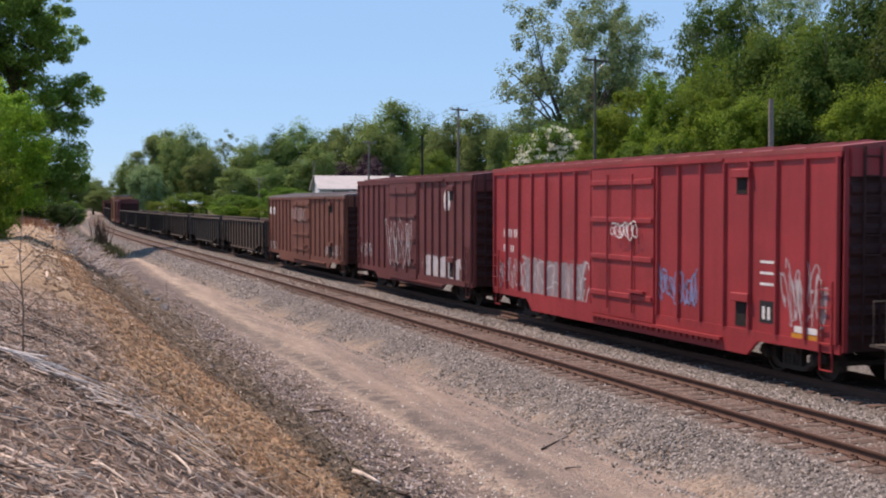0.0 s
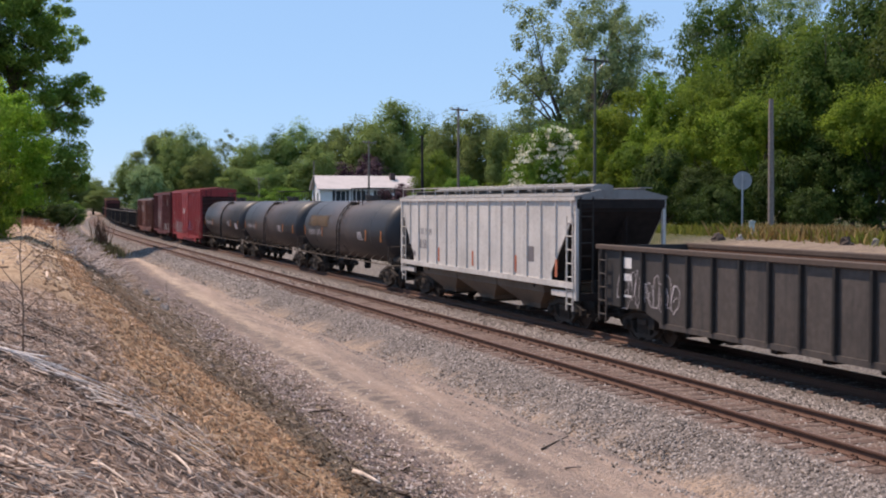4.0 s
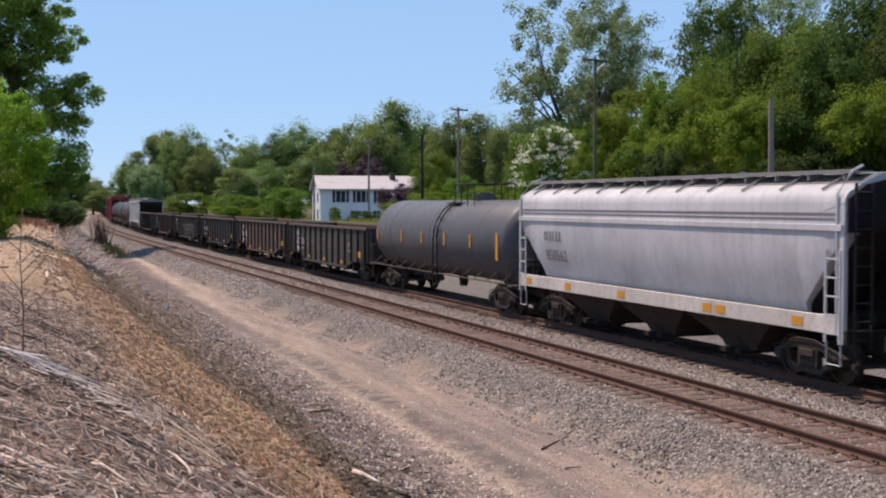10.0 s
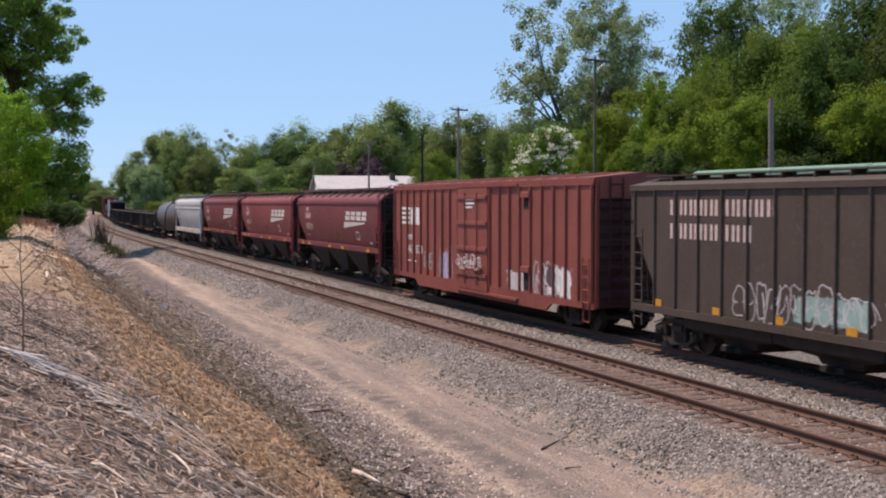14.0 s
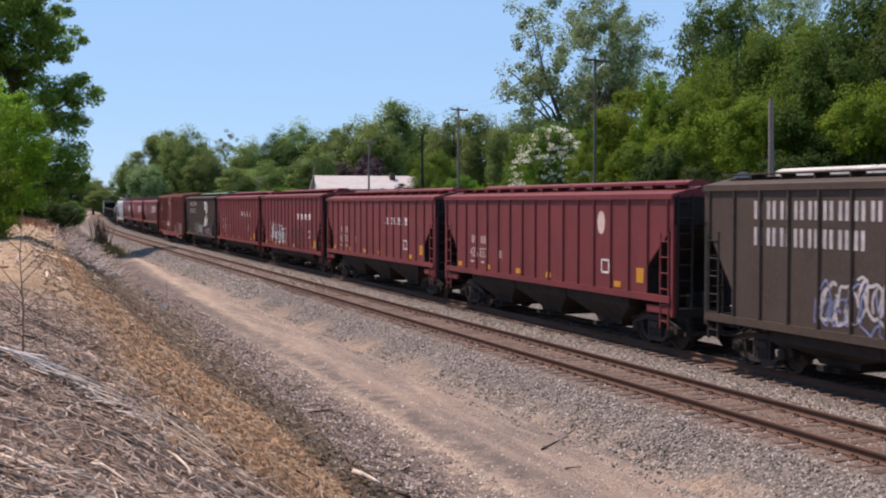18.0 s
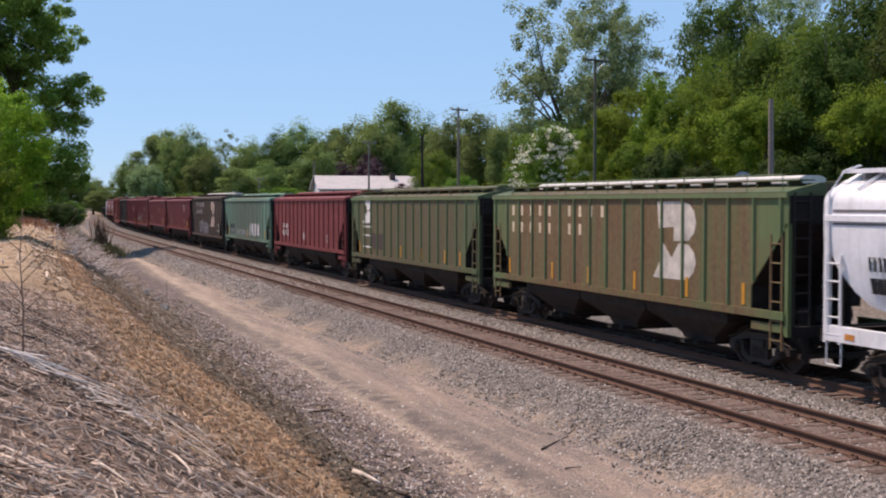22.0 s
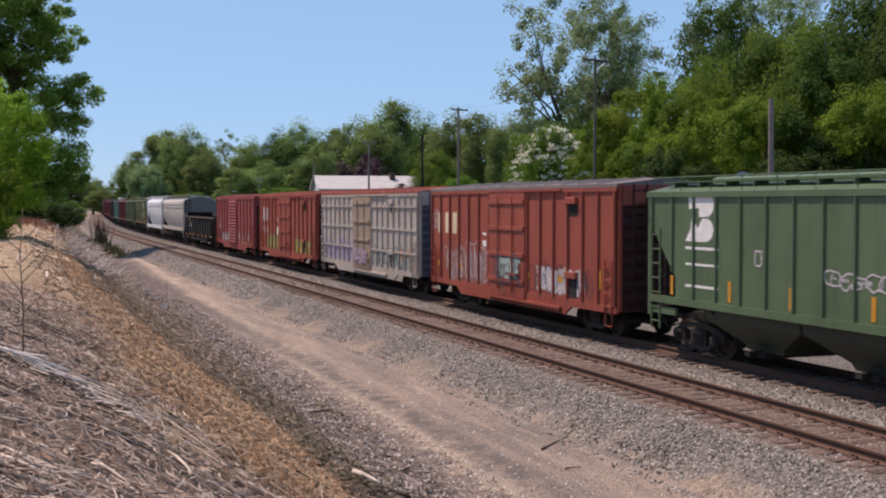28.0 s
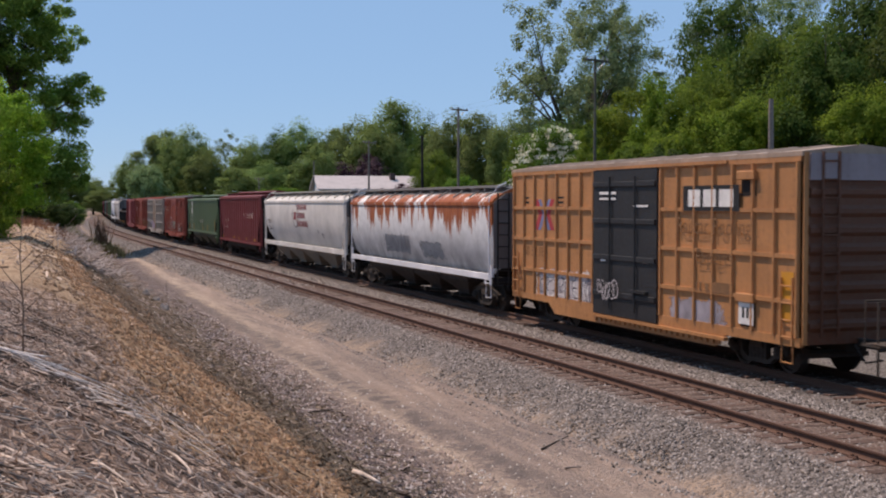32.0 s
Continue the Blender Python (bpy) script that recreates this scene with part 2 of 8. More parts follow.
def land(x, s):
    """Height of the ground."""
    q = x - bend(max(s, 0.0))[0]
    if q < 11.0:
        xf = foot(s)
        l = max(0.0, min(1.0, (q - (xf - 5.6)) / 5.9))
        t = 0.55 * l + 0.45 * l * l * (3 - 2 * l)
        top = 2.30 + 0.25 * ss(2.0, -14.0, q)
        top -= 1.2 * ss(120, 200, s)
        low = -0.78 + 0.05 * noise.noise((x * 0.6, s * 0.25, 7)) - 0.06 * math.exp(-((q - 8.1) / 0.35) ** 2)
        low += 0.12 * math.exp(-((q - xf - 0.2) / 0.6) ** 2) * (1 + noise.noise((x * 2, s * 1.2, 5)))
        rough = 1 - 0.8 * ss(xf + 0.2, xf + 2.0, q)
        bumps = 0.13 * noise.noise((x * 0.5, s * 0.45, 0)) + 0.075 * noise.noise((x * 1.7, s * 1.4, 3)) + 0.05 * noise.noise((x * 4.1, s * 3.6, 9))
        return top + (low - top) * t + bumps * rough
    if q < 20.5:
        return -0.78
    r = -0.72 + 0.20 * ss(20.5, 23, q) + 2.75 * ss(23.5, 30.5, q) - 1.35 * ss(85, 180, s) * ss(26, 38, q)
    return r + 0.12 * noise.noise((x * 0.2, s * 0.2, 1)) * ss(21, 26, q)


def axis(points):
    """Grid lines: (from, to, step) stretches in order."""
    out = []
    for a, b, st in points:
        n = max(1, round((b - a) / st))
        out += [a + (b - a) * i / n for i in range(n)]
    return out + [points[-1][1]]


gx = axis([(-3000, -400, 650), (-400, -60, 34), (-60, -12, 4), (-12, -4, 0.8), (-4, 11, 0.25), (11, 20.5, 1.2), (20.5, 46, 1.0), (46, 120, 6), (120, 500, 32), (500, 3000, 600)])
gs = axis([(-3000, -60, 700), (-60, 0, 8), (0, 6, 1), (6, 45, 0.3), (45, 90, 0.9), (90, 200, 2.6), (200, 480, 10), (480, 4000, 500)])
gv = [(x + (bend(s)[0] if 0 < s < 500 else bend(500)[0] if s >= 500 else 0), s) for s in gs for x in gx]
W = len(gx)
ground_mesh = bpy.data.meshes.new("ground")
ground_mesh.from_pydata([(x, s, land(x, s)) for x, s in gv], [], [(j * W + i, j * W + i + 1, (j + 1) * W + i + 1, (j + 1) * W + i) for j in range(len(gs) - 1) for i in range(W - 1)])
ground_mesh.polygons.foreach_set("use_smooth", [True] * len(ground_mesh.polygons))


def ground_material():
    m, nt, b = nodes_of("ground_soil", 0.95, 0, 0.15)
    v = coords(nt)
    sx = nt.nodes.new("ShaderNodeSeparateXYZ")
    nt.links.new(v, sx.inputs[0])
    X, Y = sx.outputs[0], sx.outputs[1]
    # lateral place, following the bend of the line past its start
    d = nmath(nt, "MAXIMUM", nmath(nt, "SUBTRACT", Y, CURVE_FROM), 0.0)
    q = nmath(nt, "SUBTRACT", X, nmath(nt, "DIVIDE", nmath(nt, "MULTIPLY", d, d), 2 * CURVE_R))
    wob = nnoise(nt, v, 0.7, 4)
    qn = nmath(nt, "ADD", q, nmath(nt, "MULTIPLY", nmath(nt, "SUBTRACT", wob, 0.5), 1.1))
    # distance from the foot of the bank
    k = nmath(nt, "SUBTRACT", qn, nmath(nt, "ADD", 4.7, nmath(nt, "MULTIPLY", nmath(nt, "MINIMUM", nmath(nt, "MAXIMUM", Y, 0.0), 140.0), 0.032)))
    n1, n2, n3 = nnoise(nt, v, 2.2, 5), nnoise(nt, v, 11.0, 5), nnoise(nt, v, 45.0, 3)
    k = nmath(nt, "ADD", k, nmath(nt, "ADD", nmath(nt, "MULTIPLY", nmath(nt, "SUBTRACT", n1, 0.5), 1.7), nmath(nt, "MULTIPLY", nmath(nt, "SUBTRACT", n2, 0.5), 0.8)))
    lines = nnoise(nt, v, 1.0, 4, 0.6, (3.5, 0.22, 3.5))
    mixed = nmath(nt, "ADD", nmath(nt, "MULTIPLY", n1, 0.5), nmath(nt, "MULTIPLY", n2, 0.5))
    kk = nmath(nt, "ADD", k, nmath(nt, "MULTIPLY", nmath(nt, "MINIMUM", nmath(nt, "MAXIMUM", nmath(nt, "SUBTRACT", Y, 17.0), 0.0), 42.0), 0.045))
    kb = nmath(nt, "ADD", k, nmath(nt, "MULTIPLY", nmath(nt, "MINIMUM", nmath(nt, "MAXIMUM", nmath(nt, "SUBTRACT", Y, 25.0), 0.0), 16.0), 0.19))
    yn = nmath(nt, "ADD", Y, nmath(nt, "MULTIPLY", nmath(nt, "SUBTRACT", wob, 0.5), 5.0))
    slash = nmix(nt, nramp(nt, mixed, 0.40, 0.60), (0.120, 0.073, 0.056), (0.450, 0.318, 0.245))
    tan = nmix(nt, nramp(nt, mixed, 0.40, 0.58), (0.335, 0.205, 0.115), (0.620, 0.425, 0.260))
    dune = nmix(nt, nramp(nt, mixed, 0.40, 0.60), (0.42, 0.27, 0.165), (0.66, 0.47, 0.31))
    tan = nmix(nt, nmath(nt, "MULTIPLY", nramp(nt, yn, 22.0, 34.0), nramp(nt, kk, -2.2, -3.6)), tan, dune)
    burnt = nmix(nt, nramp(nt, mixed, 0.4, 0.62), (0.095, 0.067, 0.048), (0.265, 0.185, 0.128))
    specks = nnoise(nt, v, 26.0, 4)
    rubble = nmix(nt, nramp(nt, n2, 0.42, 0.62), (0.090, 0.066, 0.061), (0.250, 0.190, 0.177))
    rubble = nmix(nt, nramp(nt, specks, 0.57, 0.66, 0, 0.85), rubble, (0.50, 0.43, 0.41))
    rubble = nmix(nt, nramp(nt, specks, 0.42, 0.32, 0, 0.8), rubble, (0.055, 0.040, 0.036))
    sand = nmix(nt, nramp(nt, lines, 0.25, 0.75), (0.390, 0.290, 0.238), (0.545, 0.415, 0.335))
    sand = nmix(nt, nramp(nt, mixed, 0.42, 0.62, 0, 0.55), sand, (0.285, 0.208, 0.165))
    stony = nnoise(nt, v, 1.0, 5, 0.65, (1.6, 0.16, 1.6))
    sand = nmix(nt, nmath(nt, "MULTIPLY", nramp(nt, stony, 0.44, 0.60), nramp(nt, n2, 0.35, 0.6, 0.35, 0.95)), sand, nmix(nt, nramp(nt, specks, 0.4, 0.62), (0.150, 0.120, 0.110), (0.325, 0.264, 0.238)))
    bright = nmath(nt, "MULTIPLY", nramp(nt, nmath(nt, "ABSOLUTE", nmath(nt, "SUBTRACT", k, 2.45)), 0.45, 0.15), nramp(nt, n1, 0.35, 0.6, 0.2, 0.9))
    sand = nmix(nt, bright, sand, (0.575, 0.440, 0.335))
    rut = nmath(nt, "SUBTRACT", 1.0, nmath(nt, "MINIMUM", nmath(nt, "MULTIPLY", nmath(nt, "ABSOLUTE", nmath(nt, "SUBTRACT", nmath(nt, "ADD", nmath(nt, "MULTIPLY", qn, 0.45), nmath(nt, "ADD", nmath(nt, "MULTIPLY", q, 0.55), nmath(nt, "MULTIPLY", nmath(nt, "SUBTRACT", n2, 0.5), 0.9))), 8.40)), 2.3), 1.0))
    sand = nmix(nt, nmath(nt, "MULTIPLY", nramp(nt, rut, 0.1, 0.65), nramp(nt, n1, 0.36, 0.58, 0.25, 0.95)), sand, (0.180, 0.146, 0.134))
    gravel = nmix(nt, nramp(nt, n2, 0.4, 0.6), (0.109, 0.095, 0.088), (0.286, 0.255, 0.231))
    grass = nmix(nt, nramp(nt, mixed, 0.4, 0.62), (0.034, 0.051, 0.015), (0.150, 0.129, 0.048))
    upper = nmath(nt, "MULTIPLY", nramp(nt, nmath(nt, "ADD", k, nmath(nt, "MULTIPLY", nmath(nt, "SUBTRACT", Y, 20.0), 0.02)), -4.5, -3.6), nramp(nt, nmath(nt, "SUBTRACT", yn, nmath(nt, "MULTIPLY", k, 0.3)), 13.6, 16.0))
    upper = nmath(nt, "MAXIMUM", upper, nramp(nt, yn, 21.0, 30.0))
    col = nmix(nt, upper, slash, tan)
    col = nmix(nt, nramp(nt, kb, -0.80, -0.15, 0, 0.95), col, burnt)
    col = nmix(nt, nramp(nt, k, 0.05, 0.6), col, rubble)
    col = nmix(nt, nramp(nt, k, 1.2, 2.4), col, sand)
    col = nmix(nt, nramp(nt, qn, 10.5, 10.9), col, gravel)
    col = nmix(nt, nmath(nt, "MULTIPLY", nramp(nt, qn, 25.0, 28.0), nramp(nt, Y, 52.0, 45.0)), col, nmix(nt, nramp(nt, mixed, 0.4, 0.6), (0.23, 0.165, 0.125), (0.36, 0.28, 0.21)))
    col = nmix(nt, nmath(nt, "MAXIMUM", nramp(nt, qn, 33.2, 34.6), nmath(nt, "MULTIPLY", nramp(nt, qn, 24.5, 26.5), nramp(nt, Y, 45.0, 52.0))), col, grass)
    far = nramp(nt, Y, 95.0, 150.0)
    leftside = nramp(nt, qn, 8.0, 4.0)
    col = nmix(nt, nmath(nt, "MULTIPLY", far, leftside), col, grass)
    col = nmix(nt, nmath(nt, "MULTIPLY", nramp(nt, Y, 125.0, 170.0), nramp(nt, qn, 10.4, 9.4)), col, scaled((0.09, 0.08, 0.05), 1))
    col = nmix(nt, nramp(nt, n3, 0.3, 0.75, 0, 0.30), col, scaled((0.12, 0.10, 0.09), 1))
    nt.links.new(col, b.inputs["Base Color"])
    nbump(nt, b, nmath(nt, "ADD", nmath(nt, "MULTIPLY", n2, 1.2), nmath(nt, "MULTIPLY", n3, 0.5)), 1.0, 0.09)
    return m


ground_mesh.materials.append(ground_material())
tagged(new("ground", ground_mesh), "dry sandy soil bank, dirt track and grassy verge beside the railway", "ground", kind="structure")


# ---- ballast, ties, rails ----
def ballast_material():
    m, nt, b = nodes_of("ballast_stone", 0.9, 0, 0.25)
    v = coords(nt)
    vo = nt.nodes.new("ShaderNodeTexVoronoi")
    vo.inputs["Scale"].default_value = 16.0
    nt.links.new(v, vo.inputs["Vector"])
    geo = nt.nodes.new("ShaderNodeNewGeometry")
    big = nnoise(nt, v, 0.8, 4)
    rnd = nt.nodes.new("ShaderNodeSeparateXYZ")
    nt.links.new(vo.outputs["Color"], rnd.inputs[0])
    col = nmix(nt, nramp(nt, rnd.outputs[0], 0.0, 1.0), (0.060, 0.050, 0.046), (0.235, 0.200, 0.184))
    col = nmix(nt, nramp(nt, big, 0.35, 0.7, 0, 0.4), col, (0.17, 0.14, 0.122))
    px = nt.nodes.new("ShaderNodeSeparateXYZ")
    nt.links.new(v, px.inputs[0])
    d = nmath(nt, "MAXIMUM", nmath(nt, "SUBTRACT", px.outputs[1], CURVE_FROM), 0.0)
    q = nmath(nt, "SUBTRACT", px.outputs[0], nmath(nt, "DIVIDE", nmath(nt, "MULTIPLY", d, d), 2 * CURVE_R))
    near = nramp(nt, nmath(nt, "ABSOLUTE", nmath(nt, "SUBTRACT", nmath(nt, "ADD", q, nmath(nt, "MULTIPLY", nmath(nt, "SUBTRACT", big, 0.5), 0.8)), NEAR_X)), 1.55, 1.15)
    col = nmix(nt, nmath(nt, "MULTIPLY", near, 0.9), col, nmix(nt, nramp(nt, rnd.outputs[1], 0, 1), (0.098, 0.066, 0.053), (0.230, 0.160, 0.130)))
    dusty = nmath(nt, "MULTIPLY", nramp(nt, nmath(nt, "ADD", q, nmath(nt, "MULTIPLY", nmath(nt, "SUBTRACT", nnoise(nt, v, 1.6, 5), 0.5), 2.2)), 11.35, 10.55), nramp(nt, rnd.outputs[2], 0.1, 0.6, 0.35, 1.0))
    col = nmix(nt, dusty, col, (0.33, 0.242, 0.18))
    nt.links.new(col, b.inputs["Base Color"])
    nbump(nt, b, nramp(nt, vo.outputs["Distance"], 0.0, 0.6, 1.0, 0.0), 1.0, 0.05)
    return m


BALLAST = ballast_material()
STONE = plain("loose_ballast_stone", (0.33, 0.295, 0.275), 0.9, 0, 0.1, 25)
_nt = STONE.node_tree
_geo = _nt.nodes.new("ShaderNodeNewGeometry")
_b = _nt.nodes["Principled BSDF"]
_nt.links.new(nmix(_nt, _geo.outputs["Random Per Island"], (0.034, 0.028, 0.026), (0.40, 0.350, 0.322)), _b.inputs["Base Color"])
S_LINES = axis([(-60, 10, 10), (10, 60, 0.45), (60, 270, 6), (270, 900, 35)])


def along(profile, name, mat, label, category, s_lines=S_LINES, smooth=False, parent=None, jitter=0.0):
    """A profile (x, z) drawn along the line."""
    g = Geo()
    rings = []
    for s in s_lines:
        off, h = bend(s)
        sway = (0.32 * noise.noise((s * 0.33, 2.0, 1.0)) + 0.16 * noise.noise((s * 1.5, 5.0, 1.0))) if jitter else 0.0
        rings.append([(x + off + (sway if x < 11.0 else 0.0), s, z + (jitter * noise.noise((x * 3, s * 1.3, z)) if jitter else 0)) for x, z in profile])
    g.loft(rings, closed=False, caps=False)
    me = g.mesh(name, mat, smooth)
    ob = new(name, me)
    if parent is not None:
        ob.parent = parent
        return ob
    return tagged(ob, label, category, kind="structure")


along([(10.4, -0.86), (10.85, -0.70), (12.1, -0.24), (12.3, -0.19), (12.6, -0.184), (13.0, -0.180), (13.62, -0.176), (14.25, -0.180), (14.65, -0.184), (14.95, -0.19), (15.2, -0.24), (15.67, -0.27), (16.2, -0.24), (16.6, -0.20), (17.72, -0.205), (18.9, -0.20), (19.4, -0.26), (21.0, -0.70), (21.6, -0.82)],
      "ballast_bed", BALLAST, "grey crushed stone ballast bed under both tracks", "ballast", smooth=True, jitter=0.03)


def rail_profile(x):
    half = [(-0.0725, -0.175), (-0.0725, -0.16), (-0.02, -0.14), (-0.009, -0.12), (-0.009, -0.05), (-0.035, -0.038), (-0.0365, -0.006), (-0.03, 0.0)]
    return [(x + a, b) for a, b in half] + [(x - a, b) for a, b in reversed(half)]


near_track = thing("railway_track", (0, 0, 0), "rusty rails on weathered wooden ties, empty track", "track", "tracks", "structure")
far_track = thing("railway_track", (0, 0, 0), "rails on wooden ties under the passing train", "track", "tracks", "structure")
for tx, tr in ((NEAR_X, near_track), (FAR_X, far_track)):
    for dx in (-0.7525, 0.7525):
        along(rail_profile(tx + dx), "rail", RAIL_RUST, "", "", parent=tr, smooth=False)
        along([(tx + dx - 0.028, 0.001), (tx + dx - 0.02, 0.0035), (tx + dx + 0.02, 0.0035), (tx + dx + 0.028, 0.001)], "rail_top", RAIL_HEAD, "", "", parent=tr)

rng = random.Random(4)


def tie_geo():
    g = Geo().box(-1.3, 1.3, -0.115, 0.115, -0.35, -0.172, 0.012)
    return g


def plate_geo():
    g = Geo()
    for dx in (-0.7525, 0.7525):
        g.box(dx - 0.18, dx + 0.18, -0.1, 0.1, -0.172, -0.158)
        for sx in (-0.1, 0.1):
            g.box(dx + sx - 0.02, dx + sx + 0.02, -0.07, -0.03, -0.16, -0.125)
            g.box(dx + sx - 0.02, dx + sx + 0.02, 0.03, 0.07, -0.16, -0.125)
    return g


TIES = [shared(("tie", i), tie_geo, TIE_WOOD) for i in range(1)]
PLATE = shared(("tie_plate", 0), plate_geo, RAIL_RUST)
_ti = TIE_WOOD.node_tree
_oi = _ti.nodes.new("ShaderNodeObjectInfo")
_tb = _ti.nodes["Principled BSDF"]
_src = _tb.inputs["Base Color"].links[0].from_socket
_hs = _ti.nodes.new("ShaderNodeHueSaturation")
_ti.links.new(_src, _hs.inputs["Color"])
_ti.links.new(nramp(_ti, _oi.outputs["Random"], 0, 1, 0.75, 1.35), _hs.inputs["Value"])
_ti.links.new(_hs.outputs["Color"], _tb.inputs["Base Color"])


def lay_ties():
    rest = Geo()
    s = 8.0
    n = 0
    while s < 300:
        j = rng.uniform(-0.03, 0.03)
        m = on_line(NEAR_X + rng.uniform(-0.06, 0.06), s + j) @ Matrix.Rotation(rng.uniform(-0.02, 0.02), 4, "Z")
        if n < 190:
            t = part("tie", TIES[0], None, near_track, at=m)
            if n < 110:
                part("tie_plate", PLATE, None, t)
        else:
            a = [m @ Vector(p) for p in ((-1.3, -0.11, -0.17), (1.3, -0.11, -0.17), (1.3, 0.11, -0.17), (-1.3, 0.11, -0.17))]
            rest.poly(a)
        s += 0.5
        n += 1
    s = 8.0
    n = 0
    while s < 200:
        m = on_line(FAR_X + rng.uniform(-0.06, 0.06), s + rng.uniform(-0.03, 0.03)) @ Matrix.Rotation(rng.uniform(-0.02, 0.02), 4, "Z")
        if n < 100:
            part("tie", TIES[0], None, far_track, at=m)
        else:
            rest.poly([m @ Vector(p) for p in ((-1.3, -0.11, -0.17), (1.3, -0.11, -0.17), (1.3, 0.11, -0.17), (-1.3, 0.11, -0.17))])
        s += 0.5
        n += 1
    ob = part("distant_ties", rest, TIE_WOOD, near_track)
    tagged(ob, kind="stuff")


def scatter_stones(name, count, s0, s1, x0, x1, size, mat, label, power=1.6, gap=None):
    """Loose angular stones lying on the ballast or the ground."""
    r = np.random.default_rng(len(name) * 7 + count)
    base = np.array([(1, 0, -.3), (-.5, .87, -.35), (-.5, -.87, -.3), (.1, .05, 1), (0.55, 0.6, .35), (-.75, .1, .3)], float)
    tris = np.array([(0, 4, 3), (4, 1, 3), (1, 5, 3), (5, 2, 3), (2, 0, 3), (0, 1, 4), (1, 2, 5)])
    out = []
    prof = [(10.4, -0.86), (10.85, -0.70), (12.1, -0.24), (12.5, -0.20), (14.75, -0.20), (15.2, -0.24), (15.67, -0.27), (16.2, -0.24), (16.6, -0.20), (18.9, -0.20), (19.4, -0.26), (21.0, -0.70)]
    px, pz = [p[0] for p in prof], [p[1] for p in prof]
    for _ in range(count):
        s = s0 + (s1 - s0) * r.random() ** power
        x = x0 + (x1 - x0) * r.random()
        z = max(float(np.interp(x, px, pz)), -9) if 10.4 <= x <= 21 else land(x, s)
        if abs(abs(x - NEAR_X) - 0.7525) < 0.1 or (abs(x - NEAR_X) < 1.2 and r.random() < 0.55):
            continue
        k = size * r.uniform(0.5, 1.35)
        a = r.random() * 6.283
        c, sn = math.cos(a), math.sin(a)
        p = base * np.array([k * r.uniform(.7, 1.2), k * r.uniform(.6, 1.0), k * r.uniform(.5, .9)])
        p = np.c_[p[:, 0] * c - p[:, 1] * sn, p[:, 0] * sn + p[:, 1] * c, p[:, 2]] + (x, s, z + 0.25 * k)
        out.append(p)
    v = np.array(out)
    n = len(v)
    me = bpy.data.meshes.new(name)
    co = v.reshape(-1, 3)
    idx = (tris[None] + (np.arange(n) * 6)[:, None, None]).reshape(-1)
    me.vertices.add(len(co))
    me.vertices.foreach_set("co", co.astype(np.float32).ravel())
    me.loops.add(len(idx))
    me.loops.foreach_set("vertex_index", idx.astype(np.int32))
    me.polygons.add(n * 7)
    me.polygons.foreach_set("loop_start", np.arange(0, n * 21, 3, dtype=np.int32))
    me.materials.append(mat)
    me.update(calc_edges=True)
    return tagged(new(name, me), label, "stones", kind="stuff")
# ---- railway cars: all built with +Y ahead, z = 0 at the rail head ----
CARS = []      # (object, place of its middle along the line at 0 s)
WHEELSETS = []
HALF = 1.6
WHEEL_R = 0.48


def truck_geo():
    """Cast side frames with open windows, springs, bearing housings, bolster and brake beams."""
    g = Geo()
    top = [(-1.2, 0.44), (-1.2, 0.60), (-1.0, 0.68), (-0.45, 0.86), (0.45, 0.86), (1.0, 0.68), (1.2, 0.60), (1.2, 0.44), (1.06, 0.44), (1.04, 0.56), (0.42, 0.71), (-0.42, 0.71), (-1.04, 0.56), (-1.06, 0.44)]
    low = [(-0.76, 0.60), (-0.72, 0.34), (-0.45, 0.17), (0.45, 0.17), (0.72, 0.34), (0.76, 0.60), (0.66, 0.62), (0.62, 0.40), (0.42, 0.27), (-0.42, 0.27), (-0.62, 0.40), (-0.66, 0.62)]
    for x in (-1.0, 1.0):
        k = 1 if x > 0 else -1
        g.prism_x(top, x - 0.08, x + 0.08)
        g.prism_x(low, x - 0.075, x + 0.075)
        for y in (-0.34, 0.26):
            g.box(x - 0.075, x + 0.075, y, y + 0.08, 0.24, 0.74)
        for y in (-0.89, 0.89):
            g.box(x - 0.1, x + 0.1, y - 0.15, y + 0.15, 0.52, 0.60)
            g.cyl((x + 0.10 * k, y, 0.48), "x", 0.135, 0.16, 12)
            g.cyl((x + 0.19 * k, y, 0.48), "x", 0.085, 0.05, 10)
        for y in (-0.16, 0.0, 0.16):
            g.cyl((x + 0.02 * k, y, 0.40), "z", 0.072, 0.26, 8)
            for z in (0.32, 0.40, 0.48):
                g.cyl((x + 0.02 * k, y, z), "z", 0.085, 0.03, 8)
        g.box(x - 0.13, x + 0.13, -0.25, 0.25, 0.53, 0.70, 0.02)
    g.box(-1.05, 1.05, -0.2, 0.2, 0.5, 0.82)
    for y in (-1.38, 1.38):
        g.box(-0.95, 0.95, y - 0.05, y + 0.05, 0.40, 0.50)
        for x in (-0.78, 0.78):
            g.box(x - 0.06, x + 0.06, y - 0.03, y + 0.03, 0.28, 0.62)
    g.tube([(-1.09, -1.25, 0.66), (-1.12, -0.3, 0.92), (-1.12, 0.3, 0.92), (-1.09, 1.25, 0.66)], 0.018, 4)
    return g


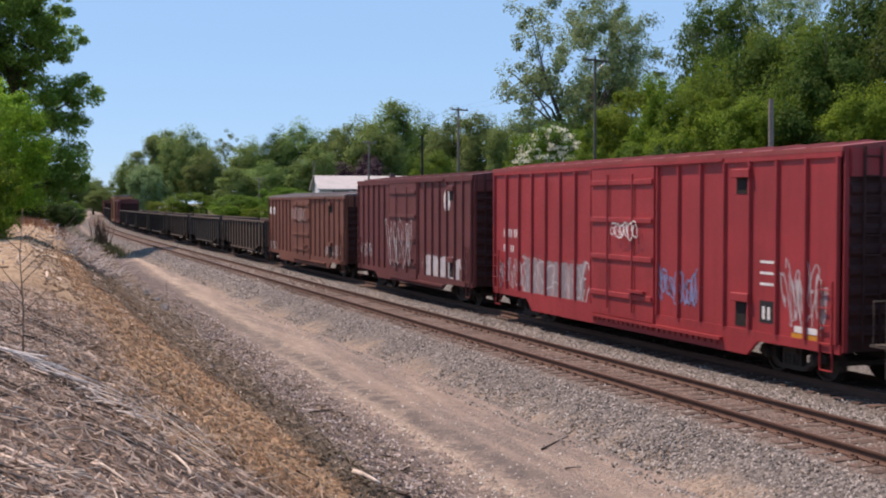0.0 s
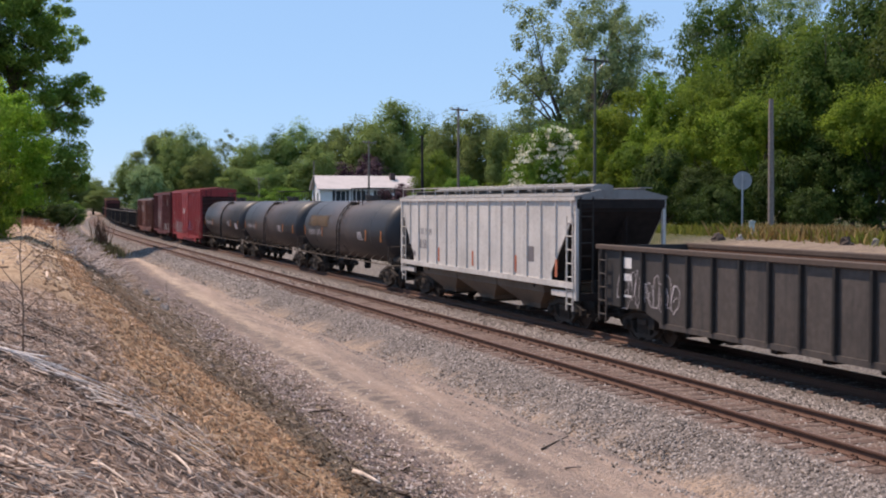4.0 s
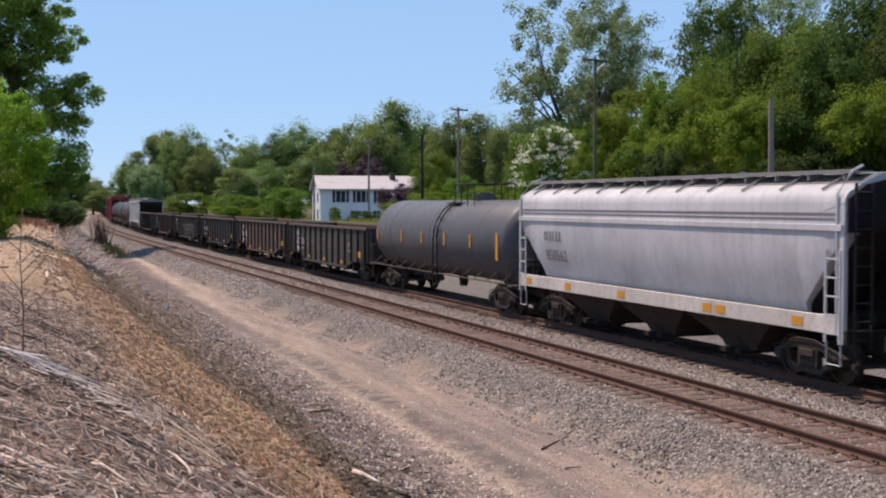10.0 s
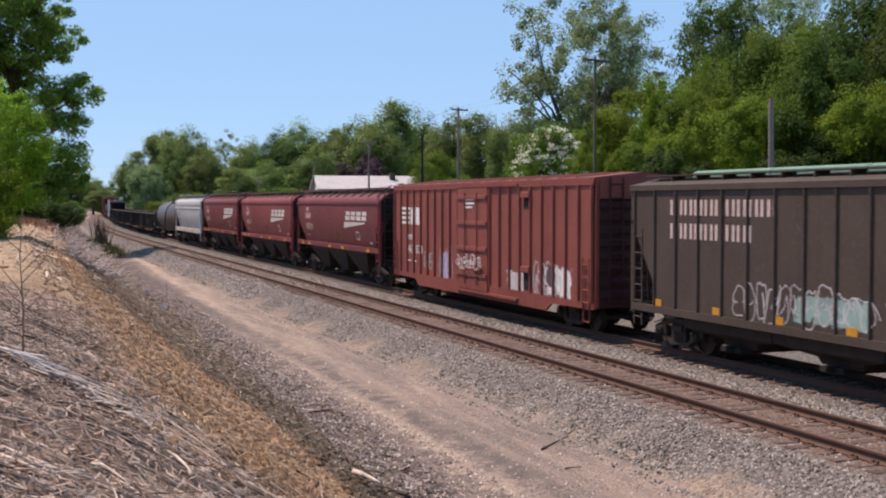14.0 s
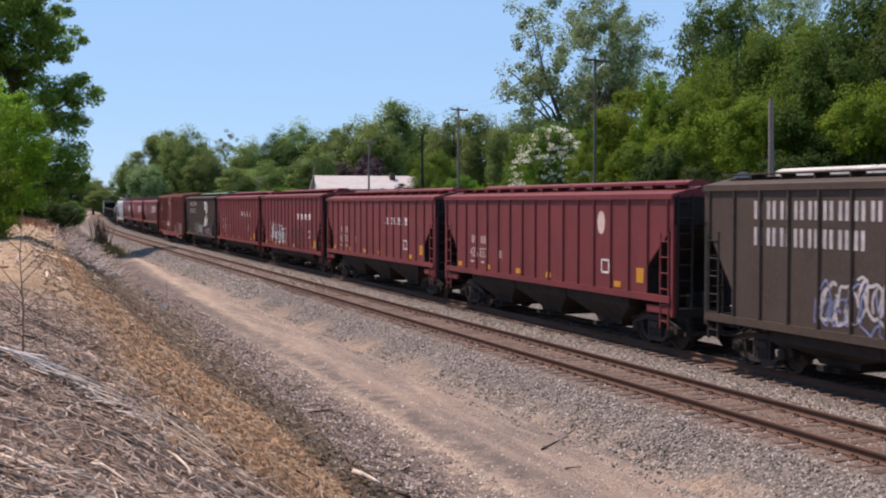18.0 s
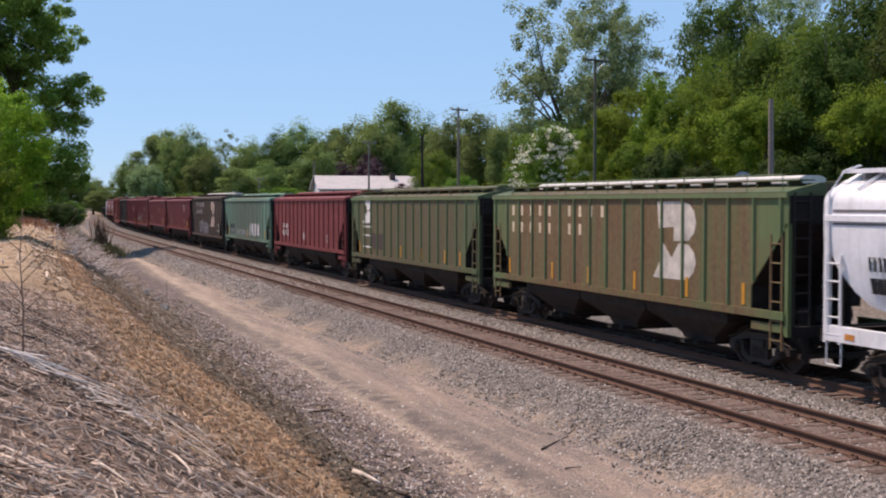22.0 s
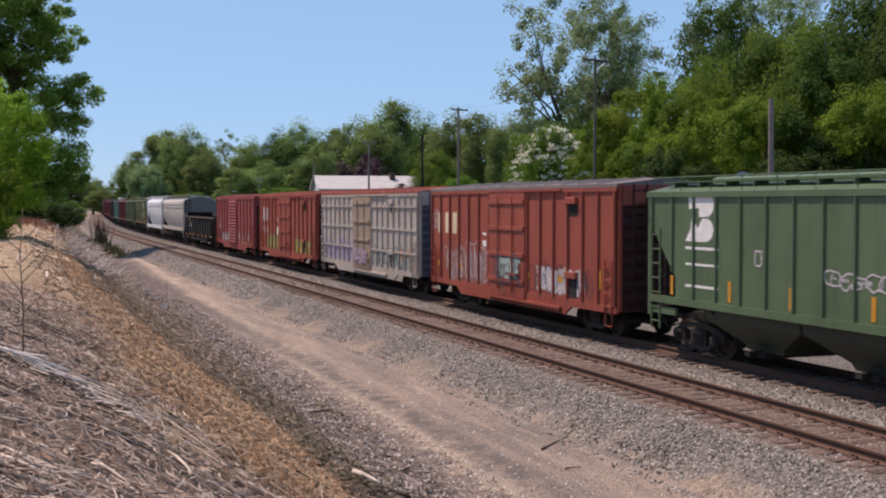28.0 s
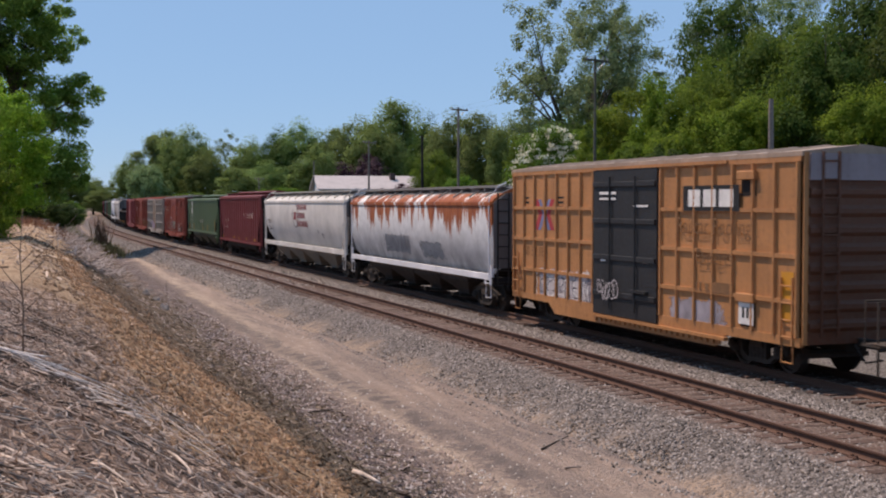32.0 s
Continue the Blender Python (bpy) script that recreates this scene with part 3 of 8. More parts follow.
def wheelset_geo():
    g = Geo()
    g.cyl((0, 0, 0), "x", 0.085, 2.1, 8)
    for x in (-0.75, 0.75):
        k = 1 if x > 0 else -1
        rings = [[(x + o * k, r * math.cos(t), r * math.sin(t)) for t in (2 * math.pi * i / 20 for i in range(20))]
                 for o, r in ((-0.10, WHEEL_R + 0.026), (-0.065, WHEEL_R + 0.026), (-0.06, WHEEL_R), (0.065, WHEEL_R - 0.004), (0.065, WHEEL_R - 0.07), (0.02, WHEEL_R - 0.09), (0.03, 0.20), (0.10, 0.15), (0.10, 0.09))]
        g.loft(rings)
        for i in range(3):
            a = i * 2.094
            g.cyl((x + 0.3 * k, 0.07 * math.cos(a), 0.07 * math.sin(a)), "x", 0.018, 0.03, 5)
    return g


def coupler_geo(reach):
    g = Geo().box(-0.09, 0.09, 0.0, reach - 0.12, 0.74, 0.94, 0.02)
    g.prism([(-0.16, reach - 0.2, 0.70), (0.16, reach - 0.2, 0.70), (0.16, reach - 0.2, 1.0), (-0.16, reach - 0.2, 1.0)],
            [(-0.13, reach, 0.73), (0.05, reach, 0.73), (0.05, reach, 0.97), (-0.13, reach, 0.97)])
    g.tube([(0.2, 0.1, 0.8), (0.22, reach * 0.5, 0.45), (0.12, reach - 0.05, 0.55)], 0.025, 6)
    return g


def running_gear(car, length, inset, reach):
    """Trucks with wheelsets, centre sill and couplers."""
    for k in (1, -1):
        y = k * (length / 2 - inset)
        t = part("truck", shared(("truck",), truck_geo, TRUCKM), None, car, at=(0, y, 0))
        for dy in (0.89, -0.89):
            w = part("wheelset", shared(("wheelset",), wheelset_geo, WHEEL, "auto"), None, t)
            w.matrix_parent_inverse = Matrix.Translation((0, dy, WHEEL_R))
            WHEELSETS.append(w)
        m = Matrix.Translation((0, k * length / 2, 0)) @ Matrix.Rotation(0 if k > 0 else math.pi, 4, "Z")
        part("coupler", shared(("coupler", round(reach, 2)), lambda: coupler_geo(reach), STEEL_DARK), None, car, at=m)


def ladder_geo(h, w=0.42, n=None):
    """A ladder on the side: lies in the plane x = 0, y across, z up."""
    g = Geo()
    n = n or max(2, round(h / 0.4))
    for y in (-w / 2, w / 2):
        g.box(-0.02, 0.02, y - 0.025, y + 0.025, 0, h)
    for i in range(n):
        z = (i + 0.5) * h / n
        g.tube([(-0.01, -w / 2, z), (-0.01, w / 2, z)], 0.02, 5)
    return g


def ladder(car, y, z0, h, x, mat, w=0.42):
    me = shared(("ladder", round(h, 2), w, mat.name), lambda: ladder_geo(h, w), mat)
    part("ladder", me, None, car, at=(x, y, z0))


def base_car(name, front, rear, label, group="freight cars of the train"):
    length, mid = front - rear, (front + rear) / 2
    car = thing(name, on_line(FAR_X, mid), label, name.replace("_", " "), group)
    CARS.append((car, mid))
    return car, length


def rib_part(car, y, z0, z1, mat, x, w=0.11, d=0.075, name="rib"):
    me = shared((name, round(z1 - z0, 2), w, d, mat.name), lambda: Geo().prism_y([(-d, 0.0), (0.02, 0.0), (0.02, z1 - z0), (-d, z1 - z0)], -w / 2, w / 2) if w > 0.25 else
                Geo().prism([(0.02, -w / 2, 0), (-d, -w / 2 + 0.025, 0), (-d, w / 2 - 0.025, 0), (0.02, w / 2, 0)], [(0.02, -w / 2, z1 - z0), (-d, -w / 2 + 0.025, z1 - z0), (-d, w / 2 - 0.025, z1 - z0), (0.02, w / 2, z1 - z0)]), mat)
    part(name, me, None, car, at=(x, y, z0))


# markings: yf is metres behind the car's front end, on the side that faces the bank
def side_y(length, yf):
    return length / 2 - yf


MARK = [lambda z: -HALF + 0.044]     # the painted side of the car in hand: x at height z


def flat_side(x):
    MARK[0] = lambda z: x


def curved_side(bulge):
    MARK[0] = lambda z: -(HALF - 0.02 - bulge * (max(0.0, 3.1 - z) / 1.7) ** 2) - 0.010


def round_side(radius, centre):
    MARK[0] = lambda z: -math.sqrt(max(0.01, radius ** 2 - (z - centre) ** 2)) - 0.014


def mark_x(x, z, lift=0.0):
    return (MARK[0](z) if x is None else x) - lift


def strokes(rects):
    """Letter-sized blocks become a pair of upright bars."""
    out = []
    for i, (yf, z, w, h) in enumerate(rects):
        if 0.19 <= w <= 0.42 and 0.24 <= h <= 0.5:
            out += [(yf, z, w * 0.30, h * 0.85), (yf + w * 0.58, z, w * 0.30, h * 0.85)]
        else:
            out.append((yf, z, w, h))
    return out


def bars(car, length, mat, rects, name="lettering", x=None, slant=0.0):
    """Flat painted bars: (yf, z, width, height)."""
    g = Geo()
    rects = strokes(rects)
    for yf, z, w, h in rects:
        y = side_y(length, yf)
        s = slant * h
        a, b = mark_x(x, z), mark_x(x, z + h)
        g.poly([(a, y, z), (a, y - w, z), (b, y - w - s, z + h), (b, y - s, z + h)])
    ob = part(name, g, mat, car)
    if len(rects) > 1:
        tagged(ob, kind="stuff")


def shape(car, length, mat, pts, name="emblem", x=None):
    part(name, Geo().poly([(mark_x(x, b), side_y(length, a), b) for a, b in pts]), mat, car)


TEXTS = {}


def lettering(car, length, words, yf, z, size, mat, x=None, squeeze=1.0):
    """Writing with its lower left corner at (yf, z)."""
    key = (words, mat.name)
    if key not in TEXTS:
        cu = bpy.data.curves.new("lettering", "FONT")
        cu.body = words
        cu.resolution_u = 2
        ob = bpy.data.objects.new("lettering", cu)
        scene.collection.objects.link(ob)
        bpy.context.view_layer.update()
        me = bpy.data.meshes.new_from_object(ob.evaluated_get(bpy.context.evaluated_depsgraph_get()))
        bpy.data.objects.remove(ob)
        me.name = "lettering"
        me.materials.clear()
        me.materials.append(mat)
        TEXTS[key] = me
    k = size / 0.7
    up = Vector((mark_x(x, z + size) - mark_x(x, z), 0, size)).normalized()
    m = Matrix(((0, up.x, -up.z, mark_x(x, z, 0.006)), (-1, 0, 0, side_y(length, yf)), (0, up.z, up.x, z), (0, 0, 0, 1)))
    ob = part("lettering", TEXTS[key], None, car, at=m)
    ob.scale = (k * squeeze, k, k)


def scrawl(car, length, seed, yf0, yf1, z0, z1, mat, n=8, w=0.07, x=None, name="graffiti"):
    """Sprayed bulging outlines and bent strokes that spell nothing."""
    r = random.Random(seed)
    g = Geo()
    n, w = max(2, round(n * 1.6)), w * 0.46
    cell = (yf1 - yf0) / n
    for i in range(n):
        cy, cz = yf0 + cell * (i + 0.5) + r.uniform(-0.1, 0.1) * cell, (z0 + z1) / 2 + r.uniform(-0.12, 0.12) * (z1 - z0)
        hy, hz = cell * r.uniform(0.45, 0.68), (z1 - z0) / 2 * r.uniform(0.6, 1.0)
        lean = r.uniform(-0.3, 0.3)
        lines = []
        # a bulging outline, left open at one place
        m, off, gap = 13, r.uniform(0, 6.28), r.choice((0, 0, 1, 3))
        rad = [r.uniform(0.72, 1.12) for _ in range(m)]
        ring = []
        for k in range(m + 1 - gap):
            t = off + 6.2832 * k / m
            q = rad[k % m]
            c, sn = math.cos(t), math.sin(t)
            p = max(abs(c), abs(sn)) ** 0.5
            ring.append((q * c / p, q * sn / p))
        lines.append(ring)
        for j in range(r.choice((1, 2, 2, 3))):
            a = (r.uniform(-0.8, 0.8), r.uniform(-1, 1))
            e = (a[0] + r.choice((-1, 1)) * r.uniform(0.2, 0.9), -a[1] * r.uniform(0.1, 0.9))
            c = ((a[0] + e[0]) / 2 + r.uniform(-0.6, 0.6), (a[1] + e[1]) / 2 + r.uniform(-0.5, 0.5))
            lines.append([tuple((1 - t) ** 2 * a[d] + 2 * t * (1 - t) * c[d] + t * t * e[d] for d in (0, 1)) for t in (0, 0.2, 0.4, 0.6, 0.8, 1.0)])
        for j, line in enumerate(lines):
            ww = w * r.uniform(0.7, 1.3)
            pts = [(cy + hy * u + lean * hz * v, cz + hz * v) for u, v in line]
            xo = 0.003 + 0.0008 * ((i + j) % 4)
            for (ya, za), (yb, zb) in zip(pts, pts[1:]):
                dy, dz = yb - ya, zb - za
                ln = math.hypot(dy, dz) + 1e-6
                ny, nz = -dz / ln * ww / 2, dy / ln * ww / 2
                g.poly([(mark_x(x, q, xo), side_y(length, p), q) for p, q in ((ya + ny, za + nz), (yb + ny, zb + nz), (yb - ny, zb - nz), (ya - ny, za - nz))])
    tagged(part(name, g, mat, car), kind="stuff")


def sprayed(mat):
    """The same paint laid on unevenly: bare gaps and ragged edges."""
    key = mat.name + "_sprayed"
    if key in MATS:
        return MATS[key]
    m = mat.copy()
    m.name = key
    MATS[key] = m
    nt = m.node_tree
    v = coords(nt)
    uv = nt.nodes.new("ShaderNodeTexCoord").outputs["Generated"]
    sp = nt.nodes.new("ShaderNodeSeparateXYZ")
    nt.links.new(uv, sp.inputs[0])
    rim = None
    for s in (sp.outputs[1], sp.outputs[2]):
        e = nmath(nt, "MULTIPLY", nmath(nt, "MULTIPLY", s, nmath(nt, "SUBTRACT", 1.0, s)), 4.0)
        rim = e if rim is None else nmath(nt, "MINIMUM", rim, e)
    strokes = nnoise(nt, v, 1.0, 4, 0.65, (1.0, 3.2, 1.5))
    fine = nnoise(nt, v, 6.0, 4)
    a = nmath(nt, "ADD", nmath(nt, "MULTIPLY", nramp(nt, rim, 0.0, 0.7), 0.40), nmath(nt, "ADD", nmath(nt, "MULTIPLY", strokes, 0.95), nmath(nt, "MULTIPLY", fine, 0.35)))
    nt.links.new(nramp(nt, a, 0.84, 0.93), nt.nodes["Principled BSDF"].inputs["Alpha"])
    return m


def blob(car, length, seed, yf0, yf1, z0, z1, mat, x=None, n=5, name="graffiti"):
    """A sprayed patch with a ragged outline."""
    xo = 0.0007 * (seed % 5)
    g = Geo()
    for i in range(6):
        a, b = z0 + (z1 - z0) * i / 6, z0 + (z1 - z0) * (i + 1) / 6
        g.poly([(mark_x(x, z, xo), side_y(length, yf), z) for yf, z in ((yf0, a), (yf1, a), (yf1, b), (yf0, b))])
    part(name, g, sprayed(mat), car)


def tapes(car, length, yfs, z, w=0.25, h=0.16, x=None, mat=None):
    x = mark_x(x, z + h / 2, 0.004) if x is None else x
    for yf in yfs:
        me = shared(("reflector", w, h, (mat or YELLOW_TAPE).name), lambda: Geo().box(-0.004, 0.004, -w / 2, w / 2, 0, h), mat or YELLOW_TAPE)
        part("reflector", me, None, car, at=(x, side_y(length, yf), z))


# Default boxcar end: shade on the ends is put into this dark red.
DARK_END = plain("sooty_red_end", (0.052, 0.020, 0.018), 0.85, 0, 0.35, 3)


# ---- boxcars ----
def boxcar(front, rear, label, mat, roof_mat, eave=4.4, door=(6.3, 9.3), door_mat=None, ribs=14, kind="plug", belly=0.5, sill=0.78, peak=0.17, grid=False, door_ribs=4, end_mat=None, reach=None, header_mat=None):
    car, L = base_car("boxcar", front, rear, label)
    flat_side(-HALF + 0.044)
    w = HALF - 0.05
    door_mat = door_mat or mat
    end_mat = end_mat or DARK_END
    part("body", Geo().box(-w, w, -L / 2, L / 2, sill + 0.12, eave - 0.10, 0.015), mat, car)
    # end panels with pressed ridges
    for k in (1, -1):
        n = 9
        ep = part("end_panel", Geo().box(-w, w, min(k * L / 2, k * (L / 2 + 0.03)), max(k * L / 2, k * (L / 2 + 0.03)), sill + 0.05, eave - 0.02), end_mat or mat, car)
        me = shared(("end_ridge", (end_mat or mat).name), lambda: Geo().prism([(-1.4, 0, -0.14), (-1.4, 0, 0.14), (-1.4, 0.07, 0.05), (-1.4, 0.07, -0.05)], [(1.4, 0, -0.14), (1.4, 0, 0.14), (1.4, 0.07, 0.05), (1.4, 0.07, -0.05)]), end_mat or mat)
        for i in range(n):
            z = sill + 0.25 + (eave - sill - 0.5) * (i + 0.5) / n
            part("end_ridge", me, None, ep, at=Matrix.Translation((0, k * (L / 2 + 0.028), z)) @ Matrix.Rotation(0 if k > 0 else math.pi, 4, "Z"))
        part("end_header", Geo().box(-w + 0.13, w - 0.13, min(k * (L / 2 + 0.03), k * (L / 2 + 0.11)), max(k * (L / 2 + 0.03), k * (L / 2 + 0.11)), eave - 0.62, eave - 0.04), header_mat or mat, car)
        for x in (-w, w - 0.12):
            part("corner_post", Geo().box(x, x + 0.12, k * L / 2 - 0.06, k * L / 2 + 0.06, sill + 0.05, eave - 0.01), mat, car)
    # roof sheets with raised seams
    g = Geo()
    g.prism_y([(-HALF, eave - 0.10), (HALF, eave - 0.10), (HALF, eave), (0, eave + peak), (-HALF, eave)], -L / 2 - 0.05, L / 2 + 0.05)
    n = max(8, int(L / 1.15))
    for i in range(1, n):
        y = -L / 2 + L * i / n
        for a, b in ((-1, 0), (0, 1)):
            g.prism([(a * HALF * 0.99 if a else 0, y - 0.04, eave + (0 if a else peak)), (a * HALF * 0.99 if a else 0, y + 0.04, eave + (0 if a else peak)), (a * HALF * 0.99 if a else 0, y, eave + 0.05 + (0 if a else peak))],
                    [(b * HALF * 0.99 if b else 0, y - 0.04, eave + (0 if b else peak)), (b * HALF * 0.99 if b else 0, y + 0.04, eave + (0 if b else peak)), (b * HALF * 0.99 if b else 0, y, eave + 0.05 + (0 if b else peak))])
    part("roof", g, roof_mat, car)
    # side sills, deeper amidships
    for x in (-w - 0.03, w - 0.05):
        a, b = L / 2 - 2.9, -L / 2 + 2.9
        g = Geo().prism_x([(L / 2, sill + 0.2), (L / 2, sill), (a, sill - 0.02), (a - 0.45, belly), (b + 0.45, belly), (b, sill - 0.02), (-L / 2, sill), (-L / 2, sill + 0.2)], x, x + 0.08)
        part("side_sill", g, mat, car)
    # top rails
    for x in (-w - 0.045, w):
        part("top_rail", Geo().box(x, x + 0.045, -L / 2, L / 2, eave - 0.22, eave - 0.1), mat, car)
    # posts
    d0, d1 = door
    for a, b in ((0.12, d0 - 0.12), (d1 + 0.12, L - 0.12)):
        n = max(2, round(ribs * (b - a) / (L - (d1 - d0))))
        for i in range(n + 1):
            rib_part(car, side_y(L, a + (b - a) * i / n), sill + 0.2, eave - 0.2, mat, -w)
    if grid:
        for z in (1.75, 2.75, 3.75):
            for a, b in ((0.12, d0 - 0.12), (d1 + 0.12, L - 0.12)):
                part("side_rail", Geo().box(-w - 0.06, -w + 0.01, side_y(L, b), side_y(L, a), z - 0.05, z + 0.05), mat, car)
    # door
    dy0, dy1 = side_y(L, d1), side_y(L, d0)
    dz0, dz1 = sill - 0.05, eave - 0.18
    dr = part("door", Geo().box(-w - 0.085, -w + 0.02, dy0, dy1, dz0, dz1, 0.01), door_mat, car)
    if kind == "corr":
        n = 14
        for i in range(n):
            z = dz0 + 0.15 + (dz1 - dz0 - 0.3) * (i + 0.5) / n
            h = (dz1 - dz0 - 0.3) / n
            me = shared(("door_ridge", round(d1 - d0, 2), round(h, 3), door_mat.name), lambda: Geo().prism_y([(-0.07, -0.02), (0, -h / 2), (0, h / 2), (-0.07, 0.02)], -(d1 - d0) / 2 + 0.1, (d1 - d0) / 2 - 0.1), door_mat)
            part("door_ridge", me, None, dr, at=(-w - 0.08, (dy0 + dy1) / 2, z))
    else:
        for i in range(door_ribs):
            z = dz0 + (dz1 - dz0) * (i + 0.5) / door_ribs + 0.1
            me = shared(("door_beam", round(d1 - d0, 2), door_mat.name), lambda: Geo().box(-0.05, 0.01, -(d1 - d0) / 2 + 0.05, (d1 - d0) / 2 - 0.05, -0.07, 0.07, 0.01), door_mat)
            part("door_beam", me, None, dr, at=(-w - 0.085, (dy0 + dy1) / 2, z))
        for f in (0.30, 0.70):
            g = Geo().tube([(-w - 0.14, dy0 + (dy1 - dy0) * f, dz0 + 0.2), (-w - 0.14, dy0 + (dy1 - dy0) * f, dz1 - 0.2)], 0.028, 6)
            part("locking_bar", g, door_mat, dr)
        part("door_handle", Geo().box(-w - 0.2, -w - 0.1, dy0 + 0.4, dy0 + 1.3, dz0 + 0.75, dz0 + 0.82), door_mat, dr)
        g = Geo()
        g.box(-w - 0.13, -w, dy0 - (d1 - d0) * 0.9, dy1, dz0 - 0.10, dz0 - 0.02)
        part("door_track", g, mat, car)
        ys = side_y(L, d1 + 1.12 * (d1 - d0))
        for zb, zr0 in ((eave - 0.58, eave - 0.95), (1.62, 1.05)):
            st = part("door_stop", Geo().box(-w - 0.12, -w, ys - 0.34, ys + 0.34, zb, zb + 0.2, 0.015), mat, car)
            # Thin dark plate paints the pocket's shade; no recess is cut.
            part("stop_pocket", Geo().box(-w - 0.012, -w, ys - 0.3, ys + 0.3, zr0, zb), SOOT_SHADE, st)
        g = Geo()
        for i in range(int((d1 - d0) * 1.9 / 0.28)):
            y = dy1 - 0.15 - i * 0.28
            g.box(-w - 0.09, -w - 0.04, y - 0.07, y + 0.07, dz0 - 0.2, dz0 - 0.1)
        tagged(part("track_bracket", g, mat, car), kind="stuff")
        part("upper_track", Geo().box(-w - 0.10, -w, dy0 - (d1 - d0) * 0.9, dy1, dz1 + 0.0, dz1 + 0.07), mat, car)
    # ladders and steps at the near corners
    ladder(car, side_y(L, L - 0.45), sill, 1.5, -w - 0.06, mat)
    ladder(car, side_y(L, 0.45), sill, 1.5, -w - 0.10, mat)
    for yf in (0.45, L - 0.45):
        y = side_y(L, yf)
        part("step", Geo().tube([(-w - 0.03, y - 0.2, sill), (-w - 0.03, y - 0.2, sill - 0.38), (-w - 0.03, y + 0.2, sill - 0.38), (-w - 0.03, y + 0.2, sill)], 0.022, 5), mat, car)
    part("end_ladder", ladder_geo(eave - 1.0), end_mat, car, at=Matrix.Translation((-0.9, -L / 2 - 0.13, 1.0)) @ Matrix.Rotation(math.pi / 2, 4, "Z"))
    # underframe
    g = Geo().box(-0.22, 0.22, -L / 2 + 0.2, L / 2 - 0.2, 0.62, 0.92)
    for y in (-L / 2 + 2.3, L / 2 - 2.3, -1.4, 1.4):
        g.box(-w + 0.1, w - 0.1, y - 0.12, y + 0.12, 0.70, 0.95)
    g.cyl((-0.75, -1.0, 0.62), "y", 0.22, 1.3, 10)
    part("underframe", g, UNDER, car)
    running_gear(car, L, 2.3, reach or 0.95)
    return car, L


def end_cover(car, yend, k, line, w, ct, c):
    """Soot-and-shade sheet over a hopper's sloping end, and an added dark plate under it."""
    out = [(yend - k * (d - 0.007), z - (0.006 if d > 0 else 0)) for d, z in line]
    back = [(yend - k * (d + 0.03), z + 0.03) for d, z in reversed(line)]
    part("end_sheet", Geo().prism_x(out + back, -w, w), SOOT_SHADE, car)
    # Added plate keeps the opening black where daylight showed through.
    part("web_plate", Geo().prism_x([(yend - k * 0.16, 1.0), (yend - k * 0.16, ct - 0.25), (yend - k * (c + 0.1), line[-2][1] - 0.04), (yend - k * (c + 0.1), 1.0)], 0.25, 0.29), SOOT_SHADE, car)


# ---- covered hoppers with straight ribbed sides ----
def hopper_bays(car, L, mat, inset, bays, top):
    y0, y1 = -L / 2 + inset, L / 2 - inset
    step = (y1 - y0) / bays
    for i in range(bays):
        a, b = y0 + i * step, y0 + (i + 1) * step
        m = (a + b) / 2
        rings = []
        for z, hy, hx in ((top, step / 2, 1.45), (top - 0.42, step * 0.485, 1.38), (0.55, step * 0.20, 1.0), (0.40, step * 0.18, 0.95)):
            rings.append([(-hx, m - hy, z), (hx, m - hy, z), (hx, m + hy, z), (-hx, m + hy, z)])
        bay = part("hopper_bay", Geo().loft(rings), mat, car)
        g = Geo().box(-1.2, 1.2, m - 0.34, m + 0.34, 0.30, 0.42).box(-1.45, -1.2, m - 0.10, m + 0.10, 0.34, 0.46)
        part("outlet_gate", g, UNDER, bay)


BOARD_GREY = plain("running_board_grey", (0.30, 0.28, 0.27), 0.6, 0.3)


def roof_walk(car, L, mat, zr, hatches, hatch_mat, rail_mat, trough=True):
    g = Geo()
    for x in (-0.95, 0.95):
        g.box(x - 0.2, x + 0.2, -L / 2 + 0.15, L / 2 - 0.15, zr + (0.04 if trough else 0.03), zr + (0.07 if trough else 0.06))
    for i in range(int(L / 1.2)):
        y = -L / 2 + 0.6 + i * 1.2
        for x in (-0.95, 0.95):
            g.box(x - 0.2, x + 0.2, y - 0.02, y + 0.02, zr - 0.12, zr + (0.04 if trough else 0.03))
    part("running_board", g, mat if trough else BOARD_GREY, car)
    step = (L - 2.4) / hatches
    for i in range(hatches):
        y = -L / 2 + 1.2 + step * (i + 0.5)
        hh = 0.08 if trough else 0.0
        g = Geo().prism_y([(-0.36, zr - 0.05), (0.36, zr - 0.05), (0.36, zr + 0.05 + hh), (0.2, zr + 0.11 + hh), (-0.2, zr + 0.11 + hh), (-0.36, zr + 0.05 + hh)], y - step * (0.492 if trough else 0.22), y + step * (0.492 if trough else 0.22))
        part("roof_hatch", g, hatch_mat, car)
    if rail_mat is not None:
        g = Geo()
        zt = zr + 0.17
        for x in (-HALF + 0.08,):
            g.tube([(x, -L / 2 + 0.25, zt), (x, L / 2 - 0.25, zt)], 0.016, 5)
            for i in range(13):
                y = -L / 2 + 0.25 + (L - 0.5) * i / 12
                g.tube([(x, y, zr - 0.3), (x, y, zt)], 0.014, 4)
        part("roof_rail", g, rail_mat, car)


